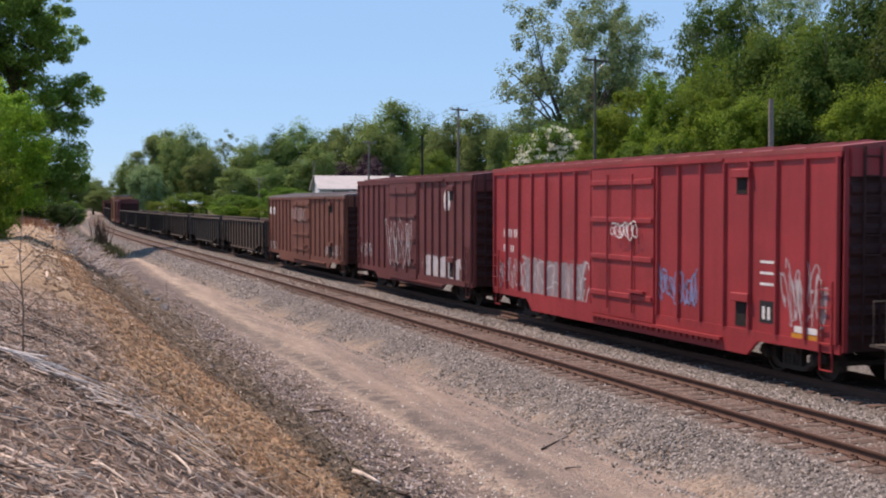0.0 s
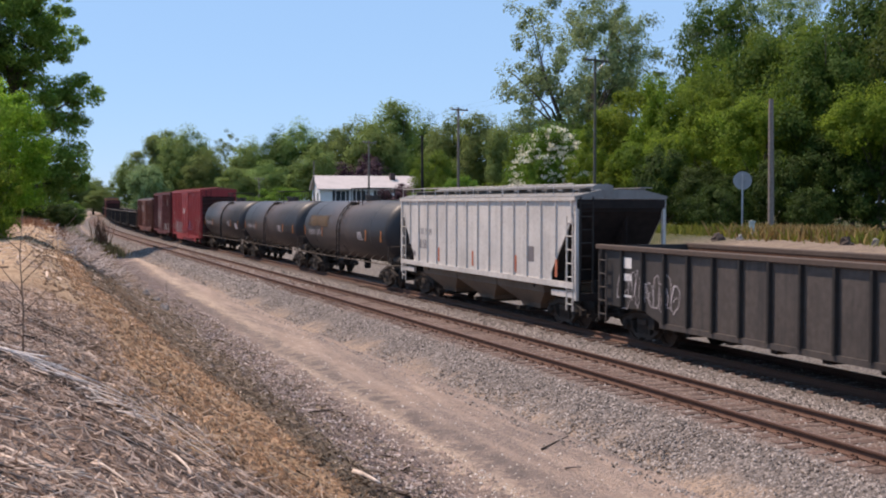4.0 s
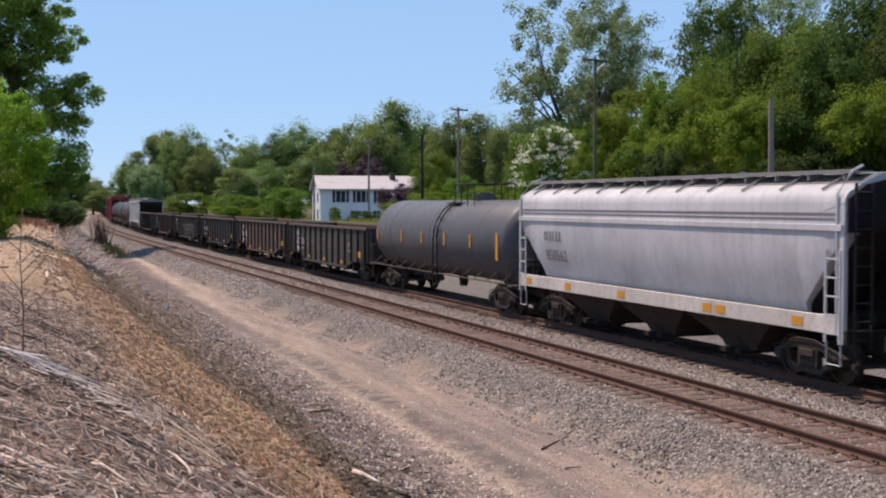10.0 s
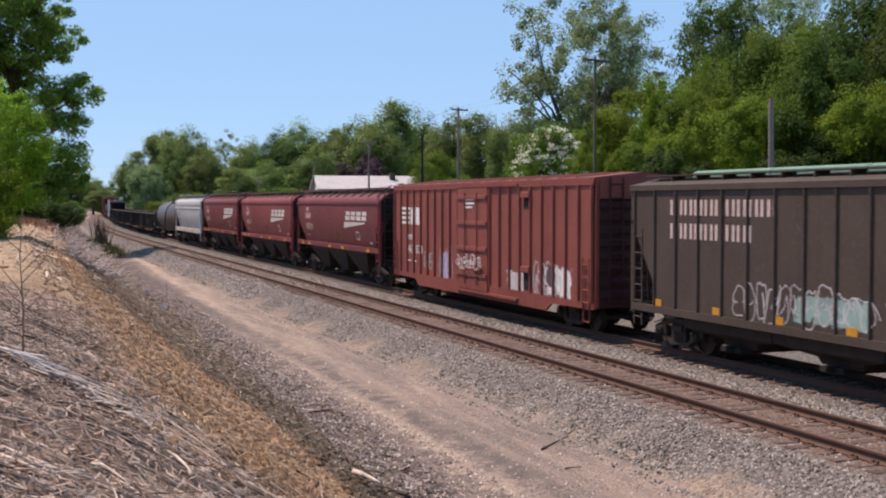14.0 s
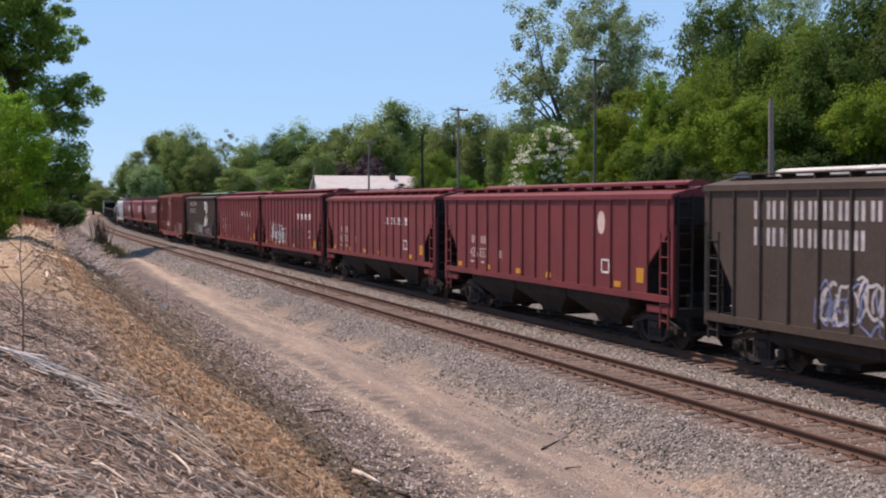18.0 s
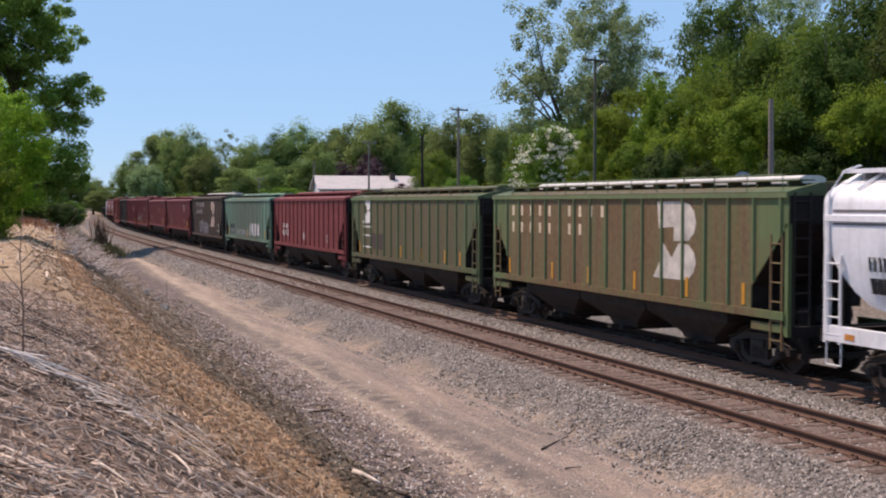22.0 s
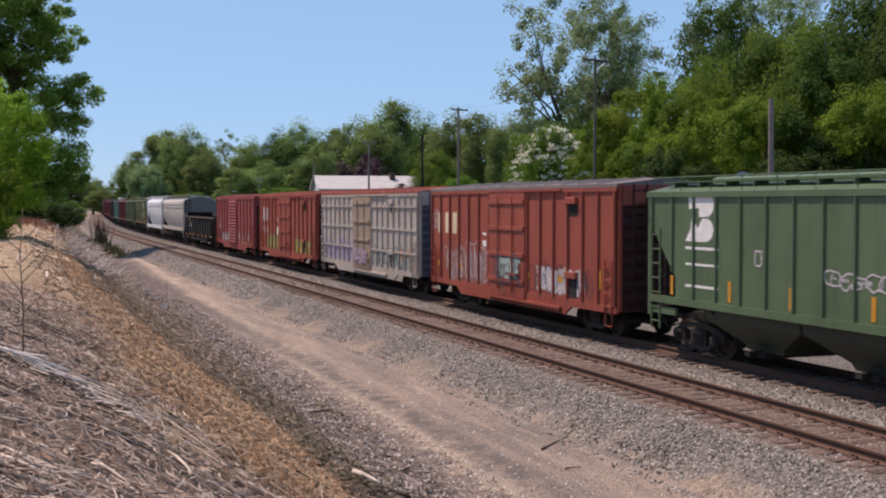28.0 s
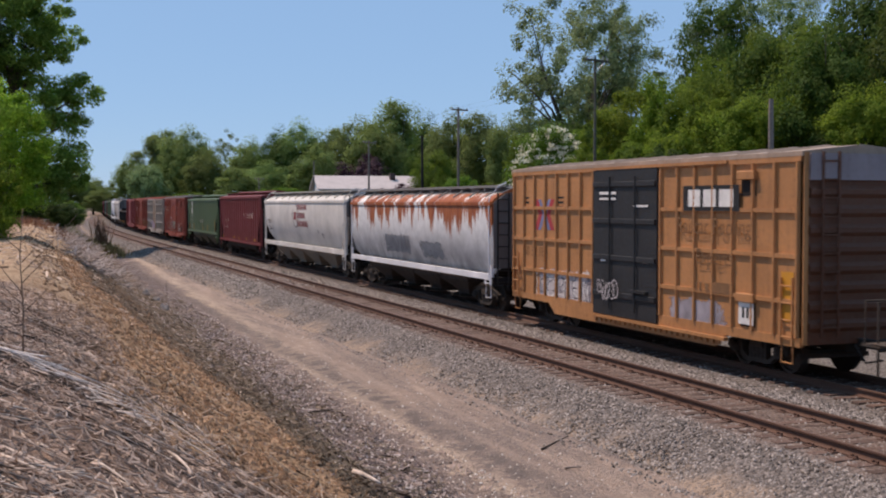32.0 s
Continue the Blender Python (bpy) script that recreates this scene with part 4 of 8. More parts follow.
def ribbed_hopper(front, rear, label, mat, roof_mat, hatch_mat=None, under_mat=None, ribs=16, eave=4.15, bays=3, rail_mat=None, cut=(1.35, 2.15, 3.4), sill=1.45, hatches=4, ladder_mat=None, rib_mat=None):
    car, L = base_car("covered_hopper", front, rear, label)
    flat_side(-HALF + 0.054)
    w = HALF - 0.06
    c, cz, ct = cut
    prof = [(L / 2, eave), (L / 2, ct), (L / 2 - c, cz), (L / 2 - c, sill), (-L / 2 + c, sill), (-L / 2 + c, cz), (-L / 2, ct), (-L / 2, eave)]
    part("body", Geo().prism_x(prof, -w, w), mat, car)
    zr = eave + 0.22
    part("roof", Geo().prism_y([(-HALF + 0.02, eave - 0.06), (HALF - 0.02, eave - 0.06), (HALF - 0.02, eave + 0.02), (0.7, zr), (-0.7, zr), (-HALF + 0.02, eave + 0.02)], -L / 2 - 0.02, L / 2 + 0.02), roof_mat, car)
    roof_walk(car, L, roof_mat, zr, hatches, hatch_mat or roof_mat, rail_mat)
    part("top_chord", Geo().box(-HALF, -w + 0.02, -L / 2, L / 2, eave - 0.12, eave - 0.01), rib_mat or mat, car)
    part("side_sill", Geo().box(-HALF + 0.01, -w + 0.05, -L / 2 + 0.1, L / 2 - 0.1, sill - 0.14, sill + 0.04), mat, car)
    for i in range(ribs + 1):
        yf = 0.25 + (L - 0.5) * i / ribs
        d = min(yf, L - yf)
        z0 = sill + 0.04 if d >= c else cz + (ct - cz) * (c - d) / c
        rib_part(car, side_y(L, yf), z0, eave - 0.12, rib_mat or mat, -w, 0.095, 0.056)
    lm = ladder_mat or mat
    for k in (1, -1):
        yend = k * L / 2
        for x in (-w, w - 0.1):
            part("corner_post", Geo().box(x, x + 0.1, yend - 0.06 - (0.06 if k > 0 else -0.06), yend + 0.06 - (0.06 if k > 0 else -0.06), 0.95, ct), lm, car)
        part("end_beam", Geo().box(-w + 0.11, w - 0.11, yend - 0.1, yend + 0.1, 0.95, 1.18), SOOT_SHADE, car)
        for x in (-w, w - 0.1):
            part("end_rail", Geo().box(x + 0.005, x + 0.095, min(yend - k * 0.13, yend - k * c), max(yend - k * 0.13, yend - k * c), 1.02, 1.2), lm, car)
        part("slope_sheet", Geo().prism_x([(yend - k * 0.05, ct), (yend - k * 0.05, ct - 0.1), (yend - k * (c + 1.6), 1.15), (yend - k * (c + 1.7), 1.25)], -w + 0.12, w - 0.12), SOOT_SHADE, car)
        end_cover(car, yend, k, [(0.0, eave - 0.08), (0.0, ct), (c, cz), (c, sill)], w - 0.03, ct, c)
        ladder(car, yend - k * 0.42, 0.62, ct - 0.85, -w - 0.0, lm)
        m = Matrix.Translation((-w + 0.35, yend + k * 0.02, 0.9)) @ Matrix.Rotation(math.pi / 2, 4, "Z")
        # End ladder is dark as well, part of the painted end shade.
        part("end_ladder", shared(("end_ladder", round(eave - 0.9, 2)), lambda: ladder_geo(eave - 0.9), STEEL_DARK), None, car, at=m)
        g = Geo().cyl((0.2, yend - k * 0.75, 1.35), "x", 0.2, 0.9, 10).box(-0.5, -0.1, yend - k * 0.9 - 0.15, yend - k * 0.9 + 0.15, 1.1, 1.5)
        part("brake_gear", g, UNDER, car)
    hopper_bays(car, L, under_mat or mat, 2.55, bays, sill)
    part("centre_sill", Geo().box(-0.25, 0.25, -L / 2 + 0.1, L / 2 - 0.1, 0.68, 1.0), UNDER, car)
    running_gear(car, L, 1.75, 0.72)
    return car, L


# ---- covered hoppers with smooth curved sides ----
def smooth_hopper(front, rear, label, mat, roof_mat, sill_mat, under_mat=None, eave=4.12, bays=3, cut=(1.55, 1.75, 3.3), sill=1.45, sill_h=0.26, belt=True, belt_z=3.85, hatches=5, ladder_mat=None, end_mat=None, round_cut=False, roof_rail=True, bulge=0.36):
    car, L = base_car("covered_hopper", front, rear, label)
    curved_side(bulge)
    W0 = HALF - 0.02

    def ring(y, low):
        pts = []
        zs = [low, low + (eave - low) * 0.25, low + (eave - low) * 0.5, low + (eave - low) * 0.75, eave - 0.22]
        for z in zs:
            t = max(0.0, (3.1 - z) / 1.7)
            pts.append((W0 - bulge * t * t, z))
        pts += [(W0 - 0.02, eave - 0.1), (W0 - 0.10, eave + 0.02), (W0 - 0.45, eave + 0.22), (W0 - 0.85, eave + 0.40), (0.0, eave + 0.44)]
        return [(-x, y, z) for x, z in pts] + [(x, y, z) for x, z in reversed(pts[:-1])]

    c, cz, ct = cut
    ys = [(-L / 2, ct)]
    if round_cut:
        ys += [(-L / 2 + c * f, ct - (ct - cz) * (1 - (1 - f) ** 2)) for f in (0.25, 0.5, 0.75)]
    ys += [(-L / 2 + c, cz), (-L / 2 + c + 0.02, sill)]
    full = ys + [(-y, z) for y, z in reversed(ys)]
    part("body", Geo().loft([ring(y, z) for y, z in full]), mat, car, smooth="auto")
    part("roof", Geo().loft([[(x * 0.995, y, z + 0.012) for x, z in ((-1.18, eave + 0.20), (-0.75, eave + 0.40), (0, eave + 0.45), (0.75, eave + 0.40), (1.18, eave + 0.20), (0, eave + 0.1))] for y in (-L / 2 + 0.02, L / 2 - 0.02)]), roof_mat, car)
    if belt:
        part("belt_rail", Geo().box(-W0 - 0.045, -W0 + 0.02, -L / 2 + 0.05, L / 2 - 0.05, belt_z - 0.09, belt_z + 0.05, 0.01), mat, car)
    g = Geo().box(-HALF - 0.01, -HALF + 0.09, -L / 2 + 0.12, L / 2 - 0.12, sill - sill_h, sill + 0.02, 0.01).box(HALF - 0.09, HALF + 0.01, -L / 2 + 0.12, L / 2 - 0.12, sill - sill_h, sill + 0.02, 0.01)
    part("side_sill", g, sill_mat, car)
    # braces that carry the running boards
    n = 11
    for i in range(n):
        y = -L / 2 + 0.9 + (L - 1.8) * i / (n - 1)
        me = shared(("roof_brace", round(eave, 2), roof_mat.name), lambda: Geo().tube([(-W0 + 0.12, 0.0, eave + 0.08), (-1.12, -0.12, eave + 0.30), (-0.85, -0.2, eave + 0.50)], 0.03, 5), roof_mat)
        part("roof_brace", me, None, car, at=(0, y, 0))
    roof_walk(car, L, roof_mat, eave + 0.40, hatches, roof_mat, None, trough=False)
    part("toe_board", Geo().box(-1.165, -1.145, -L / 2 + 0.15, L / 2 - 0.15, eave + 0.41, eave + 0.50), roof_mat, car)
    lm = ladder_mat or mat
    for k in (1, -1):
        yend = k * L / 2
        for x in (-W0, W0 - 0.1):
            part("corner_post", Geo().box(x, x + 0.1, yend - 0.07 - 0.08 * k, yend + 0.07 - 0.08 * k, 1.0, ct + 0.1), lm, car)
        part("end_beam", Geo().box(-W0 + 0.01, W0 - 0.01, yend - 0.1, yend + 0.1, 1.0, 1.28), SOOT_SHADE, car)
        part("slope_sheet", Geo().prism_x([(yend - k * 0.1, ct), (yend - k * 0.1, ct - 0.1), (yend - k * (c + 1.5), 1.2), (yend - k * (c + 1.6), 1.3)], -W0 + bulge + 0.06, W0 - bulge - 0.06), SOOT_SHADE, car)
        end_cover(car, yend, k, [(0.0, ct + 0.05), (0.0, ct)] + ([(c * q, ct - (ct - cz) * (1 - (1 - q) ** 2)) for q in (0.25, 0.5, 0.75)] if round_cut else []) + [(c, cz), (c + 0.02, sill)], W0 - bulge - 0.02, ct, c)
        part("end_panel", Geo().prism_y([(-W0 + 0.06, ct), (W0 - 0.06, ct), (W0 - 0.06, eave - 0.12), (W0 - 0.5, eave + 0.18), (0, eave + 0.4), (-W0 + 0.5, eave + 0.18), (-W0 + 0.06, eave - 0.12)], yend - 0.03 + 0.04 * k, yend + 0.03 + 0.04 * k), end_mat or SOOT_SHADE, car)
        ladder(car, yend - k * 0.34, 1.0, ct - 1.35, -W0 - 0.01, lm, 0.46)
        part("step", Geo().tube([(-W0 + 0.02, yend - k * 0.57, 1.05), (-W0 + 0.02, yend - k * 0.57, 0.55), (-W0 + 0.02, yend - k * 0.11, 0.55), (-W0 + 0.02, yend - k * 0.11, 1.05)], 0.022, 5), lm, car)
        m = Matrix.Translation((-W0 + 0.4, yend + k * 0.12, 0.9)) @ Matrix.Rotation(math.pi / 2, 4, "Z")
        # This ladder's dark steel also continues the shade painted on the end.
        part("end_ladder", shared(("end_ladder", round(eave - 0.7, 2), "dark"), lambda: ladder_geo(eave - 0.7), STEEL_DARK), None, car, at=m)
        if roof_rail:
            y = yend - k * 0.2
            part("grab_rail", Geo().tube([(-W0 - 0.02, y, 1.2), (-W0 - 0.02, y, eave), (-W0 + 0.35, y, eave + 0.46), (-0.9, y - k * 0.1, eave + 0.58)], 0.028, 6), lm, car)
        g = Geo().cyl((0.2, yend - k * 0.8, 1.4), "x", 0.2, 0.9, 10).box(-0.5, -0.1, yend - k * 1.0 - 0.15, yend - k * 1.0 + 0.15, 1.1, 1.5)
        part("brake_gear", g, UNDER, car)
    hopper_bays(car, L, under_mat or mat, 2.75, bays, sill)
    part("centre_sill", Geo().box(-0.25, 0.25, -L / 2 + 0.1, L / 2 - 0.1, 0.68, 1.0), UNDER, car)
    running_gear(car, L, 1.85, 0.68)
    return car, L


# ---- gondolas ----
CHORD = paint("gondola_top_chord", (0.125, 0.088, 0.072), 0.4, 0.4, 0.85)
RIB_DARK = plain("gondola_rib_black", (0.026, 0.023, 0.022), 0.8)


def gondola(front, rear, label, mat, rust, load_mat, ribs=14, top=2.72, belly=0.62):
    car, L = base_car("gondola_car", front, rear, label)
    flat_side(-HALF + 0.09)
    w = HALF - 0.10
    for x, nm in ((-w, "side_wall"), (w - 0.06, "side_wall")):
        a = 2.6
        g = Geo().prism_x([(L / 2, top - 0.1), (L / 2, 1.0), (L / 2 - a, 1.0), (L / 2 - a - 1.0, belly + 0.1), (-L / 2 + a + 1.0, belly + 0.1), (-L / 2 + a, 1.0), (-L / 2, 1.0), (-L / 2, top - 0.1)], x, x + 0.06)
        part(nm, g, mat, car)
        part("inner_lining", Geo().box(x + (0.065 if x < 0 else -0.025), x + (0.085 if x < 0 else -0.005), -L / 2 + 0.1, L / 2 - 0.1, 1.15, top - 0.12), rust, car)
        part("top_chord", Geo().box(x - 0.09 if x < 0 else x - 0.04, x + 0.10 if x < 0 else x + 0.15, -L / 2 - 0.02, L / 2 + 0.02, top - 0.14, top, 0.02), CHORD, car)
    for y in (-L / 2, L / 2 - 0.08):
        part("end_wall", Geo().box(-w + 0.06, w - 0.06, y, y + 0.08, 1.0, top - 0.03), mat, car)
    for y in (-L / 2 - 0.08, L / 2):
        for i in range(5):
            x = -w + 0.15 + i * (2 * w - 0.3) / 4
            part("end_post", shared(("end_post", round(top, 2), mat.name), lambda: Geo().box(-0.06, 0.06, 0, 0.08, 1.0, top - 0.14), mat), None, car, at=(x, y, 0))
    part("floor_pan", Geo().box(-w + 0.06, w - 0.06, -L / 2 + 0.1, L / 2 - 0.1, 1.02, 1.14), rust, car)
    for i in range(ribs + 1):
        yf = 0.35 + (L - 0.7) * i / ribs
        z0 = 1.0 if min(yf, L - yf) < 3.2 else belly + 0.12
        rib_part(car, side_y(L, yf), z0, top - 0.14, RIB_DARK, -w, 0.13, 0.10)
    # scrap lying on the floor, its heaps rough
    g = Geo()
    r = random.Random(int(front * 7))
    n = 26
    rows = []
    for j in range(n + 1):
        y = -L / 2 + 0.15 + (L - 0.3) * j / n
        rows.append([(x, y, 1.16 + (0.0 if abs(x) > 1.3 else 0.25 + 0.35 * abs(noise.noise((x * 1.3, y * 0.6, front))))) for x in (-1.38, -0.8, -0.2, 0.3, 0.9, 1.38)])
    g.loft(rows, closed=False, caps=False)
    part("scrap_load", g, load_mat, car)
    part("bottom_sill", Geo().box(-w - 0.06, -w + 0.06, -L / 2 + 3.6, L / 2 - 3.6, belly, belly + 0.14), mat, car)
    for yf in (0.5, L - 0.5):
        ladder(car, side_y(L, yf), 0.55, top - 0.8, -w - 0.12, mat)
    g = Geo().box(-0.25, 0.25, -L / 2, L / 2, 0.66, 1.0)
    for i in range(7):
        y = -L / 2 + 2.9 + (L - 5.8) * i / 6
        g.prism_x([(y - 0.22, 1.02), (y + 0.22, 1.02), (y + 0.12, 0.5), (y - 0.12, 0.5)], -w + 0.1, w - 0.1)
    part("underframe", g, UNDER, car)
    running_gear(car, L, 1.9, 0.64)
    return car, L


# ---- tank cars ----
SILL_DARK = plain("sooty_ladder_steel", (0.030, 0.024, 0.022), 0.8, 0.1)


def tank_car(front, rear, label, mat, sill_mat, radius=1.50, centre=2.53, rails=True, band=None, reach=1.0, head=0.55, ladder_y=0.0, rail_y=0.0):
    car, L = base_car("tank_car", front, rear, label)
    round_side(radius, centre)
    rings = []
    prof = [(-L / 2 + head * (1 - math.cos(a)), radius * math.sin(a)) for a in (0.06, 0.3, 0.6, 0.9, 1.2, 1.57)]
    prof += [(-y, r) for y, r in reversed(prof)]
    for y, r in prof:
        rings.append([(r * math.cos(t), y, centre + r * math.sin(t)) for t in (2 * math.pi * k / 40 for k in range(40))])
    shell = part("shell", Geo().loft(rings), mat, car, smooth="auto")
    for f in (-0.33, 0.0, 0.33):
        g = Geo()
        rr = [[((radius + d) * math.cos(t), f * L + o, centre + (radius + d) * math.sin(t)) for t in (2 * math.pi * k / 40 for k in range(40))] for o, d in ((-0.05, -0.01), (-0.04, 0.008), (0.04, 0.008), (0.05, -0.01))]
        part("weld_band", g.loft(rr, caps=False), mat, shell, smooth="auto")
    # manway and its platform, a low step board at the ladder's head
    g = Geo().cyl((0, rail_y, centre + radius + 0.05), "z", 0.36, 0.3, 16).cyl((0, rail_y, centre + radius + 0.22), "z", 0.42, 0.07, 16)
    for i in range(8):
        g.cyl((0.39 * math.cos(i * 0.785), rail_y + 0.39 * math.sin(i * 0.785), centre + radius + 0.27), "z", 0.03, 0.08, 6)
    part("manway", g, mat, car)
    zp = centre + radius * 0.90
    xl = -math.sqrt(radius ** 2 - (zp - centre) ** 2)
    part("platform", Geo().box(xl - 0.22, xl + 0.35, ladder_y - 0.65, ladder_y + 0.65, zp + 0.02, zp + 0.06), SILL_DARK, car)
    if rails:
        zt = centre + radius + 0.62
        z0 = centre + radius - 0.22
        y0, y1 = rail_y - 1.05, rail_y + 1.05
        pr = part("platform_rail", Geo().tube([(-0.85, y0, zt), (0.85, y0, zt), (0.85, y1, zt), (-0.85, y1, zt), (-0.85, y0, zt)], 0.026, 5), SILL_DARK, car)
        for x in (-0.85, 0.85):
            for y in (y0, rail_y - 0.35, rail_y + 0.35, y1):
                part("rail_post", shared(("rail_post", round(zt, 2)), lambda: Geo().tube([(0, 0, z0), (0, 0, zt)], 0.024, 5), SILL_DARK), None, pr, at=(x, y, 0))
    # ladder following the shell
    g = Geo()
    arc = [(-(radius + 0.10) * math.cos(a), centre + (radius + 0.10) * math.sin(a)) for a in (1.12, 0.95, 0.75, 0.5, 0.25, 0.0)]
    for y in (ladder_y - 0.23, ladder_y + 0.23):
        g.tube([(x, y, z) for x, z in arc] + [(-radius - 0.10, y, 0.55)], 0.032, 5)
    for i in range(9):
        z = 0.68 + i * 0.38
        x = -radius - 0.10 if z < centre else -math.sqrt(max(0.01, (radius + 0.10) ** 2 - (z - centre) ** 2))
        g.tube([(x, ladder_y - 0.23, z), (x, ladder_y + 0.23, z)], 0.026, 5)
    part("ladder", g, SILL_DARK, car)
    # sills, saddles, hand rail
    for k in (1, -1):
        yb = k * (L / 2 - 1.6)
        part("saddle", Geo().prism_y([(-1.3, 1.95), (-1.05, 1.45), (-0.75, 1.0), (0.75, 1.0), (1.05, 1.45), (1.3, 1.95), (0.9, 1.38), (0, 1.05), (-0.9, 1.38)], yb - 0.3, yb + 0.3), sill_mat, car)
        part("stub_sill", Geo().box(-0.3, 0.3, min(yb - k * 1.2, k * (L / 2 + 0.45)), max(yb - k * 1.2, k * (L / 2 + 0.45)), 0.66, 1.05), sill_mat, car)
        ye = k * (L / 2 + 0.3)
        g = Geo().box(-HALF + 0.1, HALF - 0.1, ye - 0.28, ye + 0.28, 1.04, 1.09)
        g.tube([(-HALF + 0.12, ye + 0.2 * k, 1.05), (-HALF + 0.12, ye + 0.2 * k, 1.95), (HALF - 0.12, ye + 0.2 * k, 1.95), (HALF - 0.12, ye + 0.2 * k, 1.05)], 0.026, 5)
        g.tube([(-HALF + 0.12, ye - 0.2 * k, 0.45), (-HALF + 0.12, ye - 0.2 * k, 1.95)], 0.026, 5)
        part("end_platform", g, sill_mat, car)
        part("head_shield", Geo().prism_y([(-0.75, 1.05), (0.75, 1.05), (0.95, 1.5), (0.6, 1.75), (-0.6, 1.75), (-0.95, 1.5)], ye - 0.28 * k - 0.02, ye - 0.28 * k + 0.02), SILL_DARK, car)
    part("air_reservoir", Geo().cyl((-0.85, -L / 2 + 0.15, 1.28), "y", 0.2, 0.95, 12).box(-0.95, -0.75, -L / 2 - 0.25, -L / 2 - 0.1, 1.08, 1.2), TRUCKM, car)
    g = Geo().loft([[(-0.7 + (0.27 + 0.022 * math.cos(q)) * math.cos(p), -L / 2 - 0.42 + 0.022 * math.sin(q), 1.75 + (0.27 + 0.022 * math.cos(q)) * math.sin(p)) for q in (0, 1.57, 3.14, 4.71)] for p in (i * 0.5236 for i in range(13))], caps=False)
    g.tube([(-0.98, -L / 2 - 0.42, 1.75), (-0.42, -L / 2 - 0.42, 1.75)], 0.016, 4).tube([(-0.7, -L / 2 - 0.43, 1.48), (-0.7, -L / 2 - 0.43, 2.02)], 0.016, 4)
    part("brake_wheel", g, SILL_DARK, car)
    g = Geo().tube([(-HALF + 0.02, -L / 2 - 0.2, 1.12), (-HALF + 0.02, L / 2 + 0.2, 1.12)], 0.028, 6)
    for i in range(13):
        y = -L / 2 + 0.3 + (L - 0.6) * i / 12
        g.tube([(-HALF + 0.02, y, 1.12), (-1.15, y, 1.45)], 0.02, 4)
    part("side_rail", g, sill_mat, car)
    g = Geo().box(-0.12, 0.12, -0.2, 0.2, 0.62, 1.06).cyl((0, 0, 0.62), "z", 0.16, 0.2, 10).box(-0.75, 0.1, 1.7, 2.3, 0.93, 1.02).cyl((-0.7, 2.0, 0.85), "y", 0.2, 1.0, 10).box(-0.06, 0.06, 0.1, 1.8, 0.92, 1.0)
    part("bottom_outlet", g, UNDER, car)
    running_gear(car, L, 1.35, reach)
    return car, L
# ---- the train ----
RED_C = paint("boxcar_bright_red", (0.48, 0.046, 0.052), 0.05, 0.15, 0.5)
RED_B = paint("boxcar_dull_red", (0.20, 0.045, 0.045), 0.12, 0.3)
BROWN_A = paint("boxcar_brown", (0.26, 0.085, 0.055), 0.2, 0.35)
BLACK_T = two_tone("tank_black", (0.020, 0.019, 0.022), (0.085, 0.060, 0.052), 5.2, 0.6, 0.85, 0.45)
BLACK_T.node_tree.nodes["Principled BSDF"].inputs["Roughness"].default_value = 0.5
BLACK_T.node_tree.nodes["Principled BSDF"].inputs["Specular IOR Level"].default_value = 0.5
GREY_T = paint("tank_grey", (0.115, 0.115, 0.130), 0.05, 0.3, 0.5, 0.4, 0.45)
SILL_T = paint("tank_sill_brown", (0.10, 0.075, 0.06), 0.3, 0.4, 0.8)
GREY_H = paint("hopper_light_grey", (0.86, 0.81, 0.76), 0.12, 0.25, 0.6)
GON = two_tone("gondola_black", (0.034, 0.032, 0.032), (0.098, 0.080, 0.070), 8.5, 3.0, 0.8, 0.5)
GON_B = two_tone("gondola_brownish", (0.042, 0.038, 0.036), (0.125, 0.084, 0.062), 8.5, 5.0, 0.95, 0.5)
GON_BLUE = paint("gondola_blue_black", (0.045, 0.048, 0.056), 0.1, 0.3, 0.65)
RUST_IN = paint("gondola_rust", (0.16, 0.082, 0.055), 0.6, 0.4, 0.95, 0.1)
SCRAP = plain("rusty_scrap", (0.13, 0.075, 0.05), 0.95, 0, 0.5, 4, 1.0)
GREY_S = paint("hopper_pale_grey", (0.74, 0.73, 0.75), 0.04, 0.15, 0.5)
ROOF_S = paint("hopper_roof_grey", (0.33, 0.32, 0.31), 0.15, 0.35, 0.7)
MAROON = paint("hopper_maroon", (0.25, 0.040, 0.043), 0.05, 0.2, 0.5)
MAROON2 = paint("hopper_faded_maroon", (0.32, 0.056, 0.058), 0.06, 0.25, 0.52)
MAROON_ROOF = paint("hopper_roof_maroon", (0.13, 0.050, 0.048), 0.2, 0.4, 0.7)
OXIDE = paint("boxcar_oxide_red", (0.36, 0.085, 0.062), 0.12, 0.25)
BN_DARK = paint("hopper_dark_brown", (0.092, 0.062, 0.048), 0.2, 0.35, 0.7)
BN_GREENTOP = paint("hopper_green_roof", (0.22, 0.38, 0.27), 0.05, 0.25)
RED_H = paint("hopper_red", (0.28, 0.048, 0.050), 0.06, 0.25, 0.55)
RED_H2 = paint("hopper_dark_red", (0.255, 0.040, 0.044), 0.06, 0.25, 0.55)
GREEN_L = two_tone("hopper_pale_green", (0.125, 0.220, 0.162), (0.115, 0.085, 0.065), 7.5, 3.5, 0.62, 0.5, (1.0, 1.3, 0.6))
GREEN_O = two_tone("hopper_olive_green", (0.088, 0.118, 0.055), (0.120, 0.092, 0.050), 8.3, 6.0, 0.95, 0.6)
